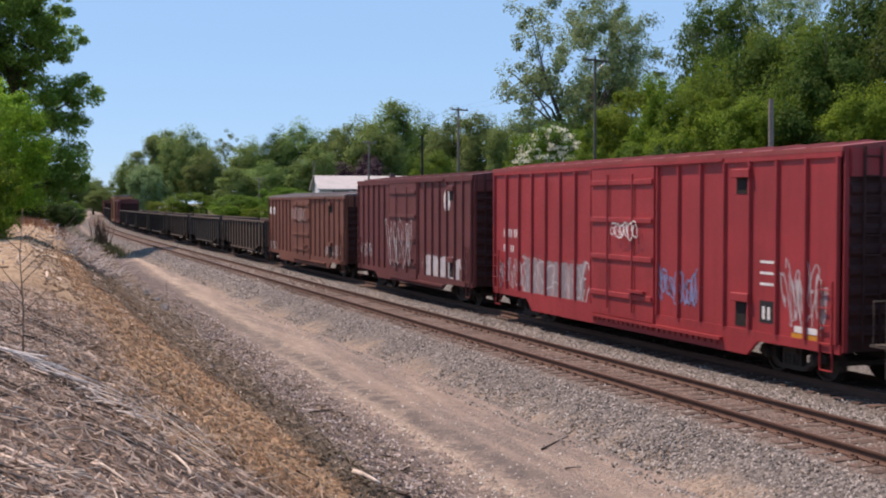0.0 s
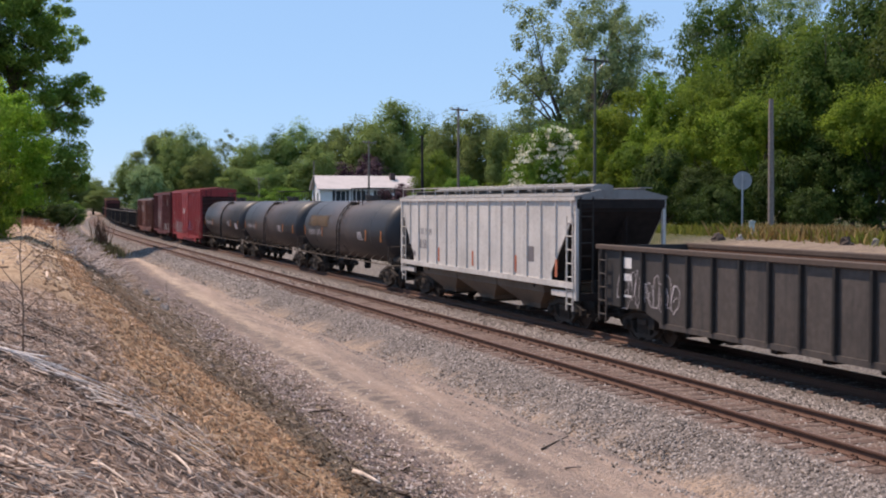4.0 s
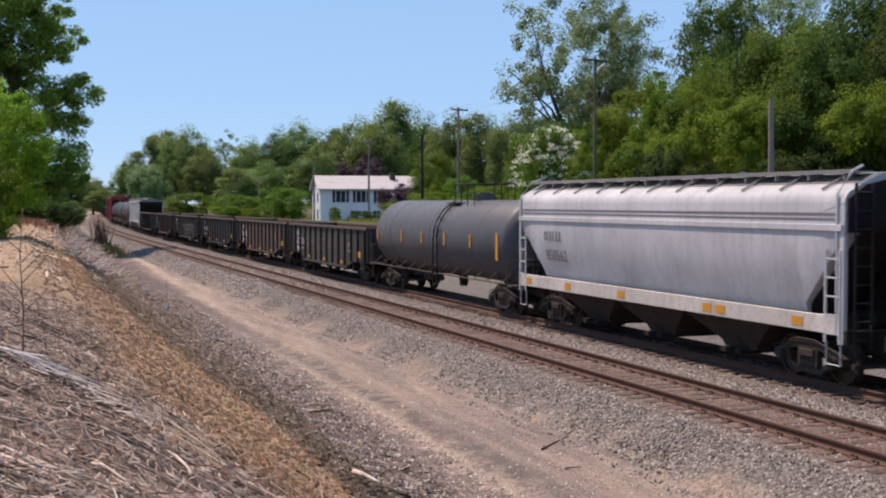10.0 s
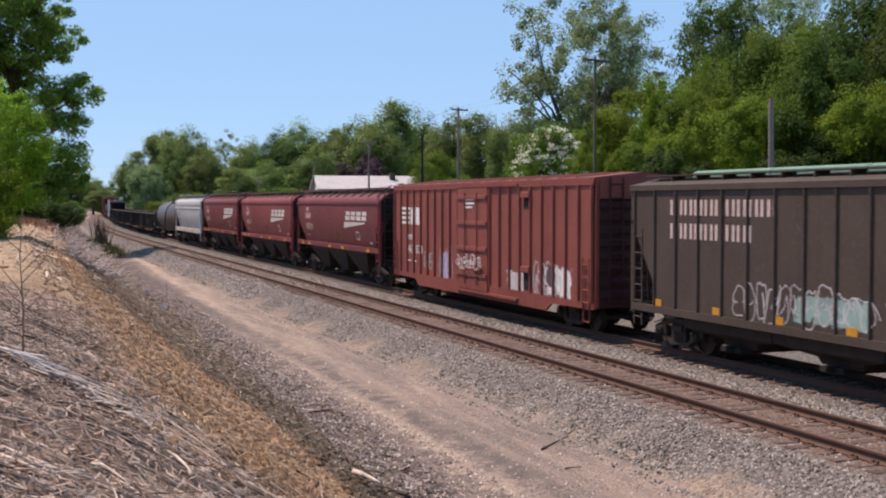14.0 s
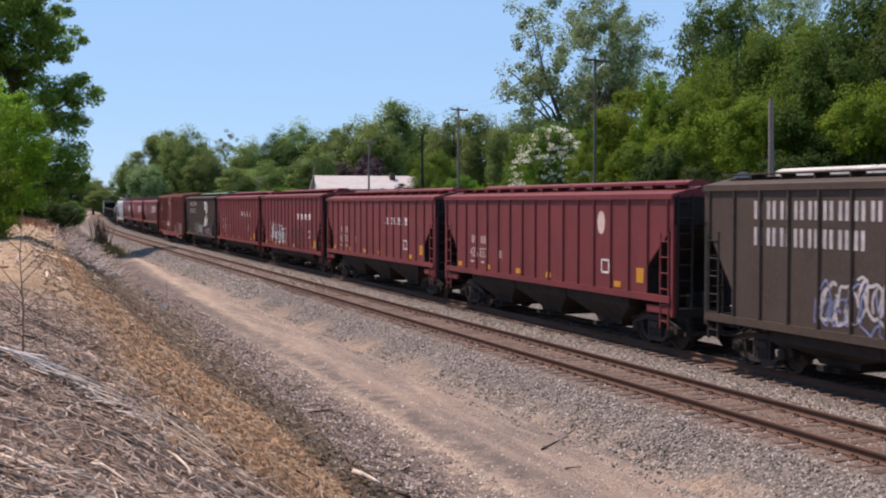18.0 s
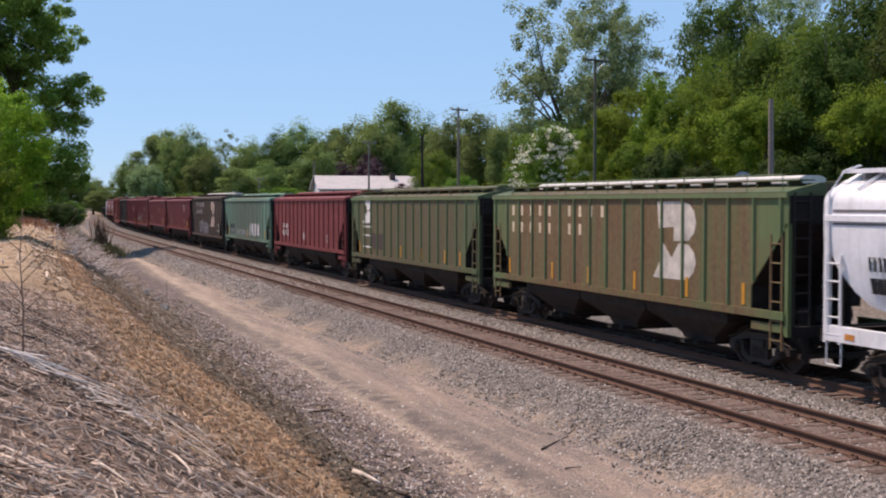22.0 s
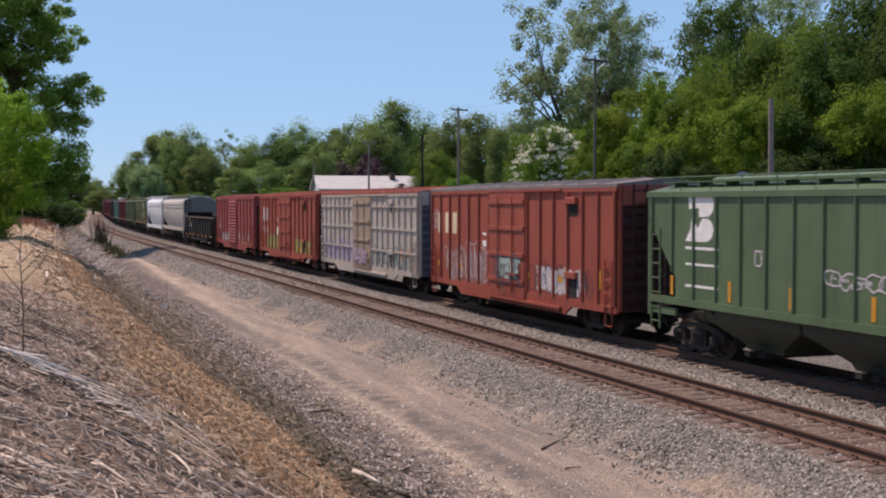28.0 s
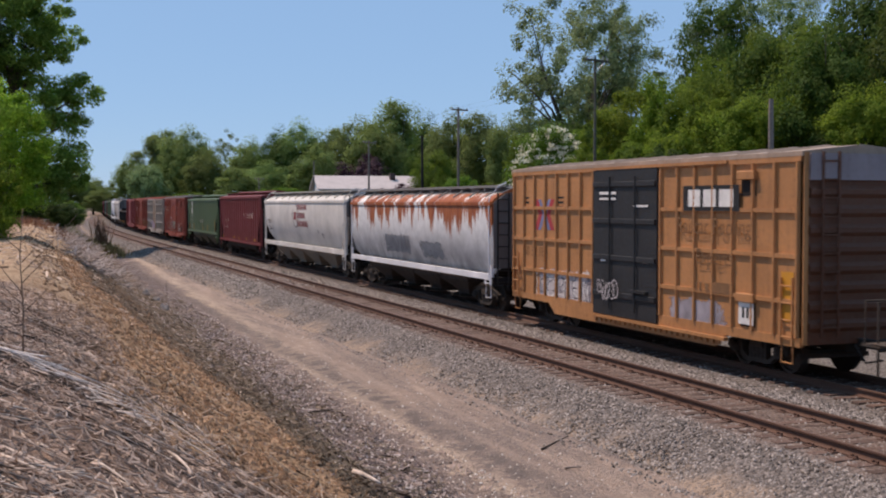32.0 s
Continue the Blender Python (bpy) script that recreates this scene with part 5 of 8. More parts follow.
GREEN_B = two_tone("hopper_brown_green", (0.115, 0.160, 0.066), (0.165, 0.100, 0.050), 8.2, 6.4, 1.0, 0.35)
GREEN_RIB = paint("hopper_rib_green", (0.20, 0.27, 0.12), 0.15, 0.3, 0.6)
TEAL_RIB = paint("hopper_rib_teal", (0.26, 0.40, 0.31), 0.1, 0.3, 0.6)
GREEN_D = paint("hopper_green", (0.125, 0.195, 0.095), 0.05, 0.22, 0.5)
WHITE_H = paint("hopper_white", (1.15, 1.13, 1.17), 0.0, 0.15, 0.42)
BUFF_H = paint("hopper_warm_grey", (0.82, 0.74, 0.69), 0.15, 0.35, 0.55, streak=0.45)
CREAM_H = paint("hopper_cream", (1.0, 0.94, 0.88), 0.02, 0.15, 0.5)
AOK_RED = paint("boxcar_wine_red", (0.41, 0.077, 0.072), 0.08, 0.25)
KCS_RED = paint("boxcar_rust_red", (0.45, 0.09, 0.053), 0.2, 0.3)
DIRTY_W = paint("boxcar_dirty_white", (0.66, 0.56, 0.49), 0.55, 0.4)
TAN_DOOR = paint("door_rusty_tan", (0.50, 0.36, 0.26), 0.6, 0.4)
ORANGE = paint("boxcar_orange_yellow", (0.68, 0.305, 0.115), 0.2, 0.3)
BLACK_DOOR = paint("door_black", (0.028, 0.029, 0.033), 0.03, 0.15)
ROOF_G = paint("boxcar_roof_grey", (0.29, 0.23, 0.225), 0.2, 0.35, 0.6)
# Shade below the car is put into this near-black bay colour.
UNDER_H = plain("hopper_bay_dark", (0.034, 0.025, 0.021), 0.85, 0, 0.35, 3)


def rust_streaked(name, rgb):
    """White paint with long runs of rust from the roof edge."""
    m, nt, b = nodes_of(name, 0.6, 0, 0.3)
    v = coords(nt)
    sx = nt.nodes.new("ShaderNodeSeparateXYZ")
    nt.links.new(v, sx.inputs[0])
    runs = nnoise(nt, v, 1.0, 5, 0.62, (0.2, 1.15, 0.05))
    fine = nnoise(nt, v, 1.0, 4, 0.6, (1.0, 7.0, 0.4))
    edge = nmath(nt, "ADD", nmath(nt, "MULTIPLY", nmath(nt, "SUBTRACT", nmath(nt, "MINIMUM", sx.outputs[2], nmath(nt, "SUBTRACT", 7.72, sx.outputs[2])), 3.38), 0.42), nmath(nt, "ADD", nmath(nt, "MULTIPLY", nmath(nt, "SUBTRACT", runs, 0.47), 2.3), nmath(nt, "MULTIPLY", nmath(nt, "SUBTRACT", fine, 0.5), 0.9)))
    col = nmix(nt, nramp(nt, nnoise(nt, v, 3.0, 4), 0.35, 0.7), scaled(rgb, 0.8), rgb)
    grime = nmath(nt, "MULTIPLY", nramp(nt, nnoise(nt, v, 0.8, 4), 0.3, 0.6, 0.35, 1.0), nramp(nt, sx.outputs[2], 3.0, 1.7))
    col = nmix(nt, nmath(nt, "MULTIPLY", grime, 0.8), col, (0.20, 0.18, 0.175))
    rust = nmix(nt, nramp(nt, fine, 0.35, 0.65), (0.22, 0.050, 0.018), (0.38, 0.115, 0.038))
    col = nmix(nt, nramp(nt, edge, 0.0, 0.10), col, rust)
    nt.links.new(col, b.inputs["Base Color"])
    nbump(nt, b, fine, 0.2, 0.01)
    return m


RUSTY_W = rust_streaked("hopper_rust_streaked_white", (0.80, 0.78, 0.77))

PINKISH = plain("graffiti_pinkish_white", (0.46, 0.30, 0.30), 0.75, 0, 0.3, 2)

# ahead, already far down the line
s0 = 79.6
for i in range(7):
    gondola(s0 + 16.5, s0, "old black gondola car far down the line", GON if i % 2 else GON_B, RUST_IN, SCRAP)
    s0 += 17.8
boxcar(s0 + 15.6, s0, "dark brown boxcar behind an orange one", RED_B, RED_B, 4.4)
s0 += 17.6
boxcar(s0 + 15.8, s0, "tall orange boxcar far down the line", ORANGE, ROOF_G, 5.03, (6.1, 9.7), BLACK_DOOR)
s0 += 17.7
for i in range(5):
    gondola(s0 + 16.5, s0, "black gondola car far down the line", GON, RUST_IN, SCRAP)
    s0 += 17.8
for i in range(4):
    boxcar(s0 + 15.6, s0, "brown boxcar far down the line", BROWN_A, BROWN_A, 4.4)
    s0 += 17.6

car, L = boxcar(77.96, 59.35, "brown boxcar with white side stencils", BROWN_A, ROOF_G, 4.32, (7.2, 11.2), ribs=14, belly=0.42)
bars(car, L, WHITE_INK, [(0.15, 3.2, 0.5, 0.45), (0.8, 3.2, 0.5, 0.45), (1.45, 3.2, 0.5, 0.45)])
scrawl(car, L, 3, 0.4, 2.2, 0.9, 1.5, WHITE_INK, 4)
scrawl(car, L, 4, 14.5, 17.8, 1.0, 1.7, PALE, 6)
scrawl(car, L, 5, 7.5, 10.8, 2.9, 3.6, PALE, 5, x=-HALF - 0.16)
car, L = boxcar(56.92, 41.58, "dull red boxcar with white graffiti at one end", RED_B, RED_B, 4.95, (5.3, 9.0), ribs=13)
blob(car, L, 8, 9.3, 14.8, 0.85, 1.9, PALE, n=5)
scrawl(car, L, 9, 5.4, 8.8, 1.2, 3.4, PALE, 6, x=-HALF - 0.16)
scrawl(car, L, 10, 0.4, 2.2, 1.4, 2.1, WHITE_INK, 4, 0.05)
shape(car, L, WHITE_INK, [(12.55 + 0.38 * math.cos(a), 4.0 + 0.45 * math.sin(a)) for a in (i * 0.524 for i in range(12))])
car, L = boxcar(39.54, 20.67, "tall bright red boxcar with graffiti along the bottom", RED_C, AOK_RED, 5.08, (7.7, 11.3), ribs=14, belly=0.4)
blob(car, L, 21, 2.2, 7.6, 0.75, 2.25, PINKISH, n=6)
bars(car, L, plain("graffiti_silver", (0.30, 0.25, 0.26), 0.5, 0.2, 0.2, 3), [(2.75 + 1.12 * i, 0.85, 0.95, 1.22) for i in range(4)], name="graffiti", x=-HALF + 0.040)
scrawl(car, L, 22, 2.4, 7.5, 0.85, 2.2, PALE, 5, 0.10)
scrawl(car, L, 23, 0.3, 2.4, 1.0, 2.0, PALE, 5)
scrawl(car, L, 24, 11.4, 13.5, 1.35, 2.25, GRAFF_BLUE, 6, 0.10)
scrawl(car, L, 25, 9.2, 10.6, 2.9, 3.4, WHITE_INK, 4, 0.08, x=-HALF - 0.16)
scrawl(car, L, 26, 16.9, 18.4, 1.1, 2.6, PALE, 5)
bars(car, L, WHITE_INK, [(8.2, 4.35, 1.6, 0.10), (8.3, 4.18, 1.3, 0.08), (8.5, 3.95, 0.9, 0.07), (16.0, 2.55, 0.6, 0.06), (16.0, 2.3, 0.6, 0.06), (16.0, 2.05, 0.6, 0.06), (17.3, 1.1, 0.9, 0.14)])
bars(car, L, YELLOW_TAPE, [(17.2, 0.92, 0.9, 0.16)])
bars(car, L, BLACK_INK, [(16.0, 1.2, 0.55, 0.5)])
bars(car, L, WHITE_INK, [(16.1, 1.28, 0.35, 0.34)], x=-HALF + 0.040)
bars(car, L, WHITE_INK, [(0.9, 2.75, 0.28, 0.32), (1.35, 2.75, 0.28, 0.32), (1.8, 2.75, 0.28, 0.32), (0.9, 2.25, 0.3, 0.28), (1.5, 2.25, 0.3, 0.28)])

ORANGE_TAPE = plain("orange_reflector", (0.42, 0.15, 0.04), 0.6, 0, 0.2)
STAIN_BROWN = plain("pinkish_brown_spill", (0.17, 0.115, 0.095), 0.8, 0, 0.3, 3)
for f, r, mk, txt in ((19.27, 2.75, 1, "645086"), (0.77, -15.61, 2, "645011"), (-17.65, -33.78, 3, "16379")):
    car, L = tank_car(f, r - 0.5, "black tank car with white lettering and a top platform", BLACK_T, SILL_T, ladder_y=(-0.75, 0.5, 0.0)[mk - 1], rail_y=-1.0)
    lettering(car, L, txt, 3.25, 2.15, 0.32, PALE)
    bars(car, L, PALE, [(1.6 + 0.37 * j + o, 2.16, 0.09, 0.29) for j in range(4) for o in (0.0, 0.16)])
    tapes(car, L, [0.7, 4.65, 13.1, L - 1.0], 2.1, 0.14, 0.5, mat=ORANGE_TAPE)
    if mk == 1:
        bars(car, L, PALE, [(14.6, 1.95, 1.0, 0.42)], name="placard")
    bars(car, L, PALE, [(11.6, 2.42, 0.7, 0.06), (11.6, 2.32, 0.8, 0.06), (11.6, 2.22, 0.8, 0.05), (11.6, 2.12, 1.0, 0.05)])
    part("foam_stain", Geo().loft([[(-(1.502 if k < 4 else 1.497) * math.cos(a), y, 2.53 + 1.502 * math.sin(a)) for k, a in enumerate((1.25, 1.0, 0.7, 0.4, 0.1))] for y in (1.5, 0.4)], closed=False), sprayed(STAIN_BROWN), car, smooth=True) if mk < 3 else None
    if mk == 3:
        blob(car, L, 31, 1.3, 6.2, 2.55, 3.3, plain("faded_ochre", (0.085, 0.052, 0.026), 0.7), name="faded_patch")

car, L = ribbed_hopper(-36.41, -53.58, "light grey covered hopper with dirty ribs", GREY_H, ROOF_S, under_mat=paint("hopper_bay_dirty", (0.22, 0.17, 0.13), 0.3, 0.4, 0.8), ribs=15, eave=4.1, rail_mat=GREY_H, cut=(1.75, 1.75, 3.75))
bars(car, L, GREY_INK, [(2.3, 2.62, 0.3, 0.3), (2.75, 2.62, 0.3, 0.3), (3.3, 2.62, 0.3, 0.3), (3.75, 2.62, 0.3, 0.3)])
lettering(car, L, "88 58", 2.3, 2.05, 0.36, GREY_INK)
tapes(car, L, [4.9, 8.6, 12.6, 15.8], 1.6, 0.16, 0.55, mat=plain("faded_red_tape", (0.50, 0.16, 0.09), 0.6))
bars(car, L, GREY_INK, [(13.6, 2.0, 0.5, 0.5), (1.7, 1.7, 0.3, 0.2)])

GREY_CHALK = plain("grey_chalk", (0.26, 0.25, 0.25), 0.85, 0, 0.3)
GONDS = [(-55.0, -71.9, GON, None, "black gondola car with an open rusty top"), (-73.63, -90.11, GON_B, None, "worn black gondola car with a few yellow reflectors"),
         (-91.35, -107.86, GON, None, "black gondola car with chalk scrawls"), (-109.16, -125.80, GON_BLUE, "2012 55", "blue-black gondola car with yellow reflectors"),
         (-127.05, -143.67, GON_B, "2016 38", "brownish black gondola car with white numbers"), (-144.46, -161.05, GON, "201 736", "black gondola car with large chalk letters")]
for i, (f, r, mt, num, lab) in enumerate(GONDS):
    car, L = gondola(f, r, lab, mt, RUST_IN, SCRAP, 13 if i else 14)
    if num:
        bars(car, L, WHITE_INK, [(1.95, 2.05, 0.24, 0.30), (2.25, 2.05, 0.24, 0.30)], x=-HALF + 0.085)
        n1, n2 = num.split()
        lettering(car, L, n1, 1.75 if len(n1) == 4 else 1.9, 1.55, 0.36, WHITE_INK, -HALF + 0.085)
        lettering(car, L, n2, 3.0, 1.55, 0.36, WHITE_INK, -HALF + 0.085)
        bars(car, L, WHITE_INK, [(1.9, 1.3, 0.45, 0.06), (1.9, 1.18, 0.45, 0.06), (3.1, 1.3, 0.35, 0.05)], x=-HALF + 0.085)
        tapes(car, L, [0.75, 5.2, 8.6, 12.2], 0.86 if i != 4 else 0.8, 0.5, 0.13, -HALF - 0.005)
        tapes(car, L, [L - 1.0], 1.25, 0.5, 0.3, -HALF - 0.005)
    else:
        bars(car, L, WHITE_INK, [(1.5, 2.1, 0.5, 0.3), (1.5, 1.75, 0.5, 0.2), (1.5, 1.3, 0.5, 0.06)], x=-HALF + 0.085)
        scrawl(car, L, 40 + i, 1.2 if i != 2 else 6.2, 4.5 if i != 2 else 13.2, 0.95, 2.1, PALE, 6 if i != 2 else 17, 0.05, -HALF + 0.085)
    bars(car, L, PALE, [(13.2, 1.45, 0.5, 0.05), (13.2, 1.85, 0.5, 0.05), (13.2, 1.45, 0.05, 0.45), (13.65, 1.45, 0.05, 0.45)], x=-HALF + 0.085)
    if i == 5:
        bars(car, L, GREY_CHALK, [(4.35 + 1.13 * j + o, 1.3, 0.05, 0.7) for j in range(5) for o in (0.0, 0.3)] + [(4.35 + 1.13 * j, z, 0.35, 0.05) for j, z in ((0, 1.6), (1, 1.3), (2, 1.95), (3, 1.95), (4, 1.62))], x=-HALF + 0.085, name="chalk_marks")

car, L = tank_car(-162.0, -178.0, "grey tank car with yellow reflective stripes", GREY_T, SILL_T, radius=1.52, centre=2.5, ladder_y=-1.0, rail_y=-2.3)
tapes(car, L, [0.85, 4.4, 7.1, 9.85, 12.65], 2.25, 0.14, 0.5)
tapes(car, L, [L - 0.75], 1.9, 0.2, 0.95)

car, L = smooth_hopper(-179.34, -196.03, "pale grey covered hopper with rounded sides", GREY_S, ROOF_S, BUFF_H, under_mat=UNDER_H, belt_z=3.42, sill=1.55, sill_h=0.36)
bars(car, L, GREY_INK, [(2.0, 2.72, 0.3, 0.36), (2.4, 2.72, 0.35, 0.36), (2.85, 2.72, 0.38, 0.36)])
lettering(car, L, "850562", 2.0, 2.1, 0.36, GREY_INK)
tapes(car, L, [0.9, 3.8, 7.2, 11.6, 12.2, 15.2], 1.27, 0.4, 0.2, -HALF - 0.016)
bars(car, L, GREY_INK, [(0.3, 3.66, L - 0.6, 0.05), (0.3, 3.56, L - 0.6, 0.04)], name="stripe")


def skewed_emblem(car, L, yf, z, k=1.0, mat=None):
    mat = mat or plain("emblem_offwhite", (0.60, 0.53, 0.49), 0.7, 0, 0.15)
    for i in range(4):
        a = yf + i * 1.0 * k
        bars(car, L, mat, [(a, z, 0.80 * k, 0.21 * k), (a + 0.09 * k, z + 0.25 * k, 0.78 * k, 0.19 * k)], name="emblem", slant=-0.35)
    shape(car, L, mat, [(yf - 0.45 * k, z - 0.42 * k), (yf + 3.55 * k, z - 0.15 * k), (yf + 3.6 * k, z - 0.09 * k), (yf - 0.25 * k, z - 0.09 * k)])


OCHRE = plain("faded_ochre_square", (0.17, 0.065, 0.018), 0.7, 0, 0.3)
for f, r, mt, num in ((-197.37, -214.05, MAROON, "488595"), (-215.34, -232.04, MAROON2, "484519"), (-233.35, -249.99, MAROON, "487819")):
    car, L = smooth_hopper(f, r, "maroon covered hopper with white emblem and rounded sides", mt, MAROON_ROOF, mt, under_mat=UNDER_H, eave=4.13, sill=1.78, sill_h=0.22, belt_z=3.93, cut=(1.5, 1.85, 3.1))
    skewed_emblem(car, L, 10.7, 3.05, 0.98)
    bars(car, L, PINK_INK, [(2.1, 3.05, 0.26, 0.36), (2.42, 3.05, 0.26, 0.36), (2.74, 3.05, 0.26, 0.36), (3.06, 3.05, 0.26, 0.36), (2.3, 3.62, 0.5, 0.05), (2.3, 3.54, 0.5, 0.05), (2.3, 3.46, 0.5, 0.05)])
    lettering(car, L, num, 2.1, 2.42, 0.36, PINK_INK)
    bars(car, L, PINK_INK, [(2.1, 2.1, 0.3, 0.06), (2.6, 2.1, 0.3, 0.06), (12.4, 2.1, 0.06, 0.4), (12.9, 2.1, 0.06, 0.4), (12.4, 2.1, 0.55, 0.06), (12.4, 2.45, 0.55, 0.06), (14.6, 1.95, 0.4, 0.12)])
    tapes(car, L, [1.6, 3.1, 7.6, 10.2, 14.8], 1.58, 0.5, 0.14, -HALF - 0.018)
    bars(car, L, OCHRE, [(5.0, 2.05, 0.5, 0.42), (8.6, 2.05, 0.5, 0.42)], name="faded_patch")

car, L = boxcar(-252.14, -271.43, "long oxide-red boxcar with graffiti and white emblem", OXIDE, OXIDE, 4.66, (8.1, 11.1), ribs=18, belly=0.5)
bars(car, L, WHITE_INK, [(1.0, 3.02 + 0.2 * i, 1.15, 0.11) for i in range(4)] + [(2.25, 3.0, 0.62, 0.72), (2.96, 3.0, 0.60, 0.72)], name="emblem")
lettering(car, L, "463 824", 1.9, 1.8, 0.36, WHITE_INK, squeeze=1.15)
bars(car, L, WHITE_INK, [(1.9, 2.35, 0.25, 0.3), (2.2, 2.35, 0.22, 0.3), (1.9, 1.45, 0.4, 0.06), (2.6, 1.45, 0.4, 0.06)])
blob(car, L, 51, 5.9, 7.0, 0.7, 2.2, LILAC, n=2)
scrawl(car, L, 52, 5.7, 7.3, 0.65, 2.3, PALE, 3, 0.07)
scrawl(car, L, 53, 8.3, 10.8, 1.5, 2.0, WHITE_INK, 5, 0.07, x=-HALF - 0.16)
blob(car, L, 54, 12.5, 14.4, 0.85, 1.7, PALE, n=3)
scrawl(car, L, 55, 15.0, 17.0, 0.8, 2.0, PALE, 4, 0.1)
blob(car, L, 56, 15.6, 18.0, 0.85, 2.0, WHITE_INK, n=2)
shape(car, L, GRAFF_DARK, [(16.3 + 0.35 * math.cos(a), 1.6 + 0.35 * math.sin(a)) for a in (i * 0.524 for i in range(12))], "graffiti", -HALF + 0.036)
bars(car, L, WHITE_INK, [(9.0, 4.0, 0.9, 0.07), (9.0, 3.86, 0.9, 0.07), (9.0, 3.72, 0.7, 0.07)], x=-HALF - 0.06)
scrawl(car, L, 57, 4.0, 5.0, 1.2, 2.0, PALE, 2, 0.08)


def round_emblem(car, L, yf, z, k, mat, name="emblem", x=None):
    """Two-lobed plain emblem with a slanting bar through it."""
    pts = [(yf, z + 2.0 * k), (yf + 1.3 * k, z + 2.0 * k)] + [(yf + 1.3 * k + 0.62 * k * math.sin(a), z + 1.48 * k + 0.52 * k * math.cos(a)) for a in (0.5, 1.0, 1.57, 2.1, 2.7)]
    pts += [(yf + 1.3 * k, z + 1.0 * k), (yf + 0.85 * k, z + 0.98 * k), (yf + 0.85 * k, z + 1.35 * k), (yf + 0.1 * k, z + 1.30 * k)]
    shape(car, L, mat, pts, name, x)
    pts = [(yf - 0.2 * k, z), (yf + 1.3 * k, z)] + [(yf + 1.3 * k + 0.62 * k * math.sin(a), z + 0.48 * k - 0.48 * k * math.cos(a)) for a in (0.5, 1.0, 1.57, 2.1, 2.7)]
    pts += [(yf + 1.1 * k, z + 0.94 * k), (yf + 0.75 * k, z + 0.55 * k), (yf + 0.3 * k, z + 0.95 * k), (yf + 0.2 * k, z + 0.5 * k)]
    shape(car, L, mat, pts, name, x)


def letter_blocks(car, L, rows, mat, h=0.52, w=0.42, x=None):
    """Rows of plain blocks in place of a company's name: (yf, z, count, step)."""
    out = []
    for yf, z, n, st in rows:
        out += [(yf + i * st, z, w, h) for i in range(n)]
    bars(car, L, mat, out, x=x)


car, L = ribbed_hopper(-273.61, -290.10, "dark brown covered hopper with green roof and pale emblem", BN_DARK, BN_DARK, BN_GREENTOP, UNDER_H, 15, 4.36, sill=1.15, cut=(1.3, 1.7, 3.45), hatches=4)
letter_blocks(car, L, [(2.1, 3.6, 10, 0.47), (2.1, 3.0, 8, 0.47)], PINK_INK, 0.46, 0.36)
round_emblem(car, L, 10.5, 1.9, 1.05, WHITE_INK)
blob(car, L, 61, 7.0, 10.2, 1.25, 2.0, TEAL, n=5)
scrawl(car, L, 62, 5.0, 10.0, 1.2, 2.2, PALE, 7)
scrawl(car, L, 63, 11.4, 14.2, 1.25, 1.8, LILAC, 5, 0.09)
tapes(car, L, [1.5, 4.3, 6.8, 9.3, 14.2], 1.2, 0.35, 0.18)

REDS = [(-291.25, -308.31, RED_H, "435 90", "red covered hopper with pale stencils", 4.32), (-309.23, -325.71, RED_H2, None, "dark red covered hopper with black and white graffiti", 4.32),
        (-326.80, -344.08, RED_H, "467 787", "red covered hopper with yellow reflectors", 4.13), (-345.28, -362.48, RED_H2, "436 832", "red covered hopper with a small round emblem", 4.13)]
for i, (f, r, mt, num, lab, ev) in enumerate(REDS):
    car, L = ribbed_hopper(f, r, lab, mt, mt, mt, UNDER_H, 16, ev, sill=1.45 if i > 1 else 1.2, cut=(1.35, 2.2, 3.35) if i > 1 else (1.3, 1.8, 3.4))
    if num:
        lettering(car, L, num, 2.75, 1.95, 0.36, PINK_INK)
    bars(car, L, PINK_INK, [(2.9, 2.45, 0.25, 0.32), (3.2, 2.45, 0.25, 0.32), (3.8, 2.45, 0.25, 0.32), (4.1, 2.45, 0.25, 0.32), (2.8, 1.75, 0.3, 0.06), (3.8, 1.75, 0.3, 0.06), (5.5, 2.0, 0.25, 0.3)])
    tapes(car, L, [1.7, 4.5, 7.2, 9.6, 14.2], 1.55 if i > 1 else 1.3, 0.38, 0.17)
    tapes(car, L, [L - 1.7], 1.75 if i > 1 else 1.4, 0.4, 0.4)
    bars(car, L, WHITE_INK, [(13.2, 1.9, 0.5, 0.06), (13.2, 2.25, 0.5, 0.06), (13.2, 1.9, 0.06, 0.4), (13.64, 1.9, 0.06, 0.4)])
    if i < 3:
        for j in range(4):
            bars(car, L, WHITE_INK, [(10.6 + j * 0.95, 3.05, 0.20, 0.22), (10.86 + j * 0.95, 3.05, 0.16, 0.22), (10.5 + j * 0.95, 2.96, 0.58, 0.05)], slant=-0.3, name="emblem")
    else:
        shape(car, L, PINK_INK, [(13.2 + 0.24 * math.cos(a), 3.35 + 0.34 * math.sin(a)) for a in (k * 0.524 for k in range(12))])
    if i == 1:
        blob(car, L, 71, 3.4, 7.4, 1.4, 2.5, GRAFF_DARK, n=4)
        scrawl(car, L, 72, 3.2, 7.5, 1.3, 2.6, WHITE_INK, 7, 0.12)
        scrawl(car, L, 73, 8.8, 12.0, 1.1, 2.6, plain("graffiti_brown", (0.12, 0.05, 0.04), 0.8), 5, 0.16)

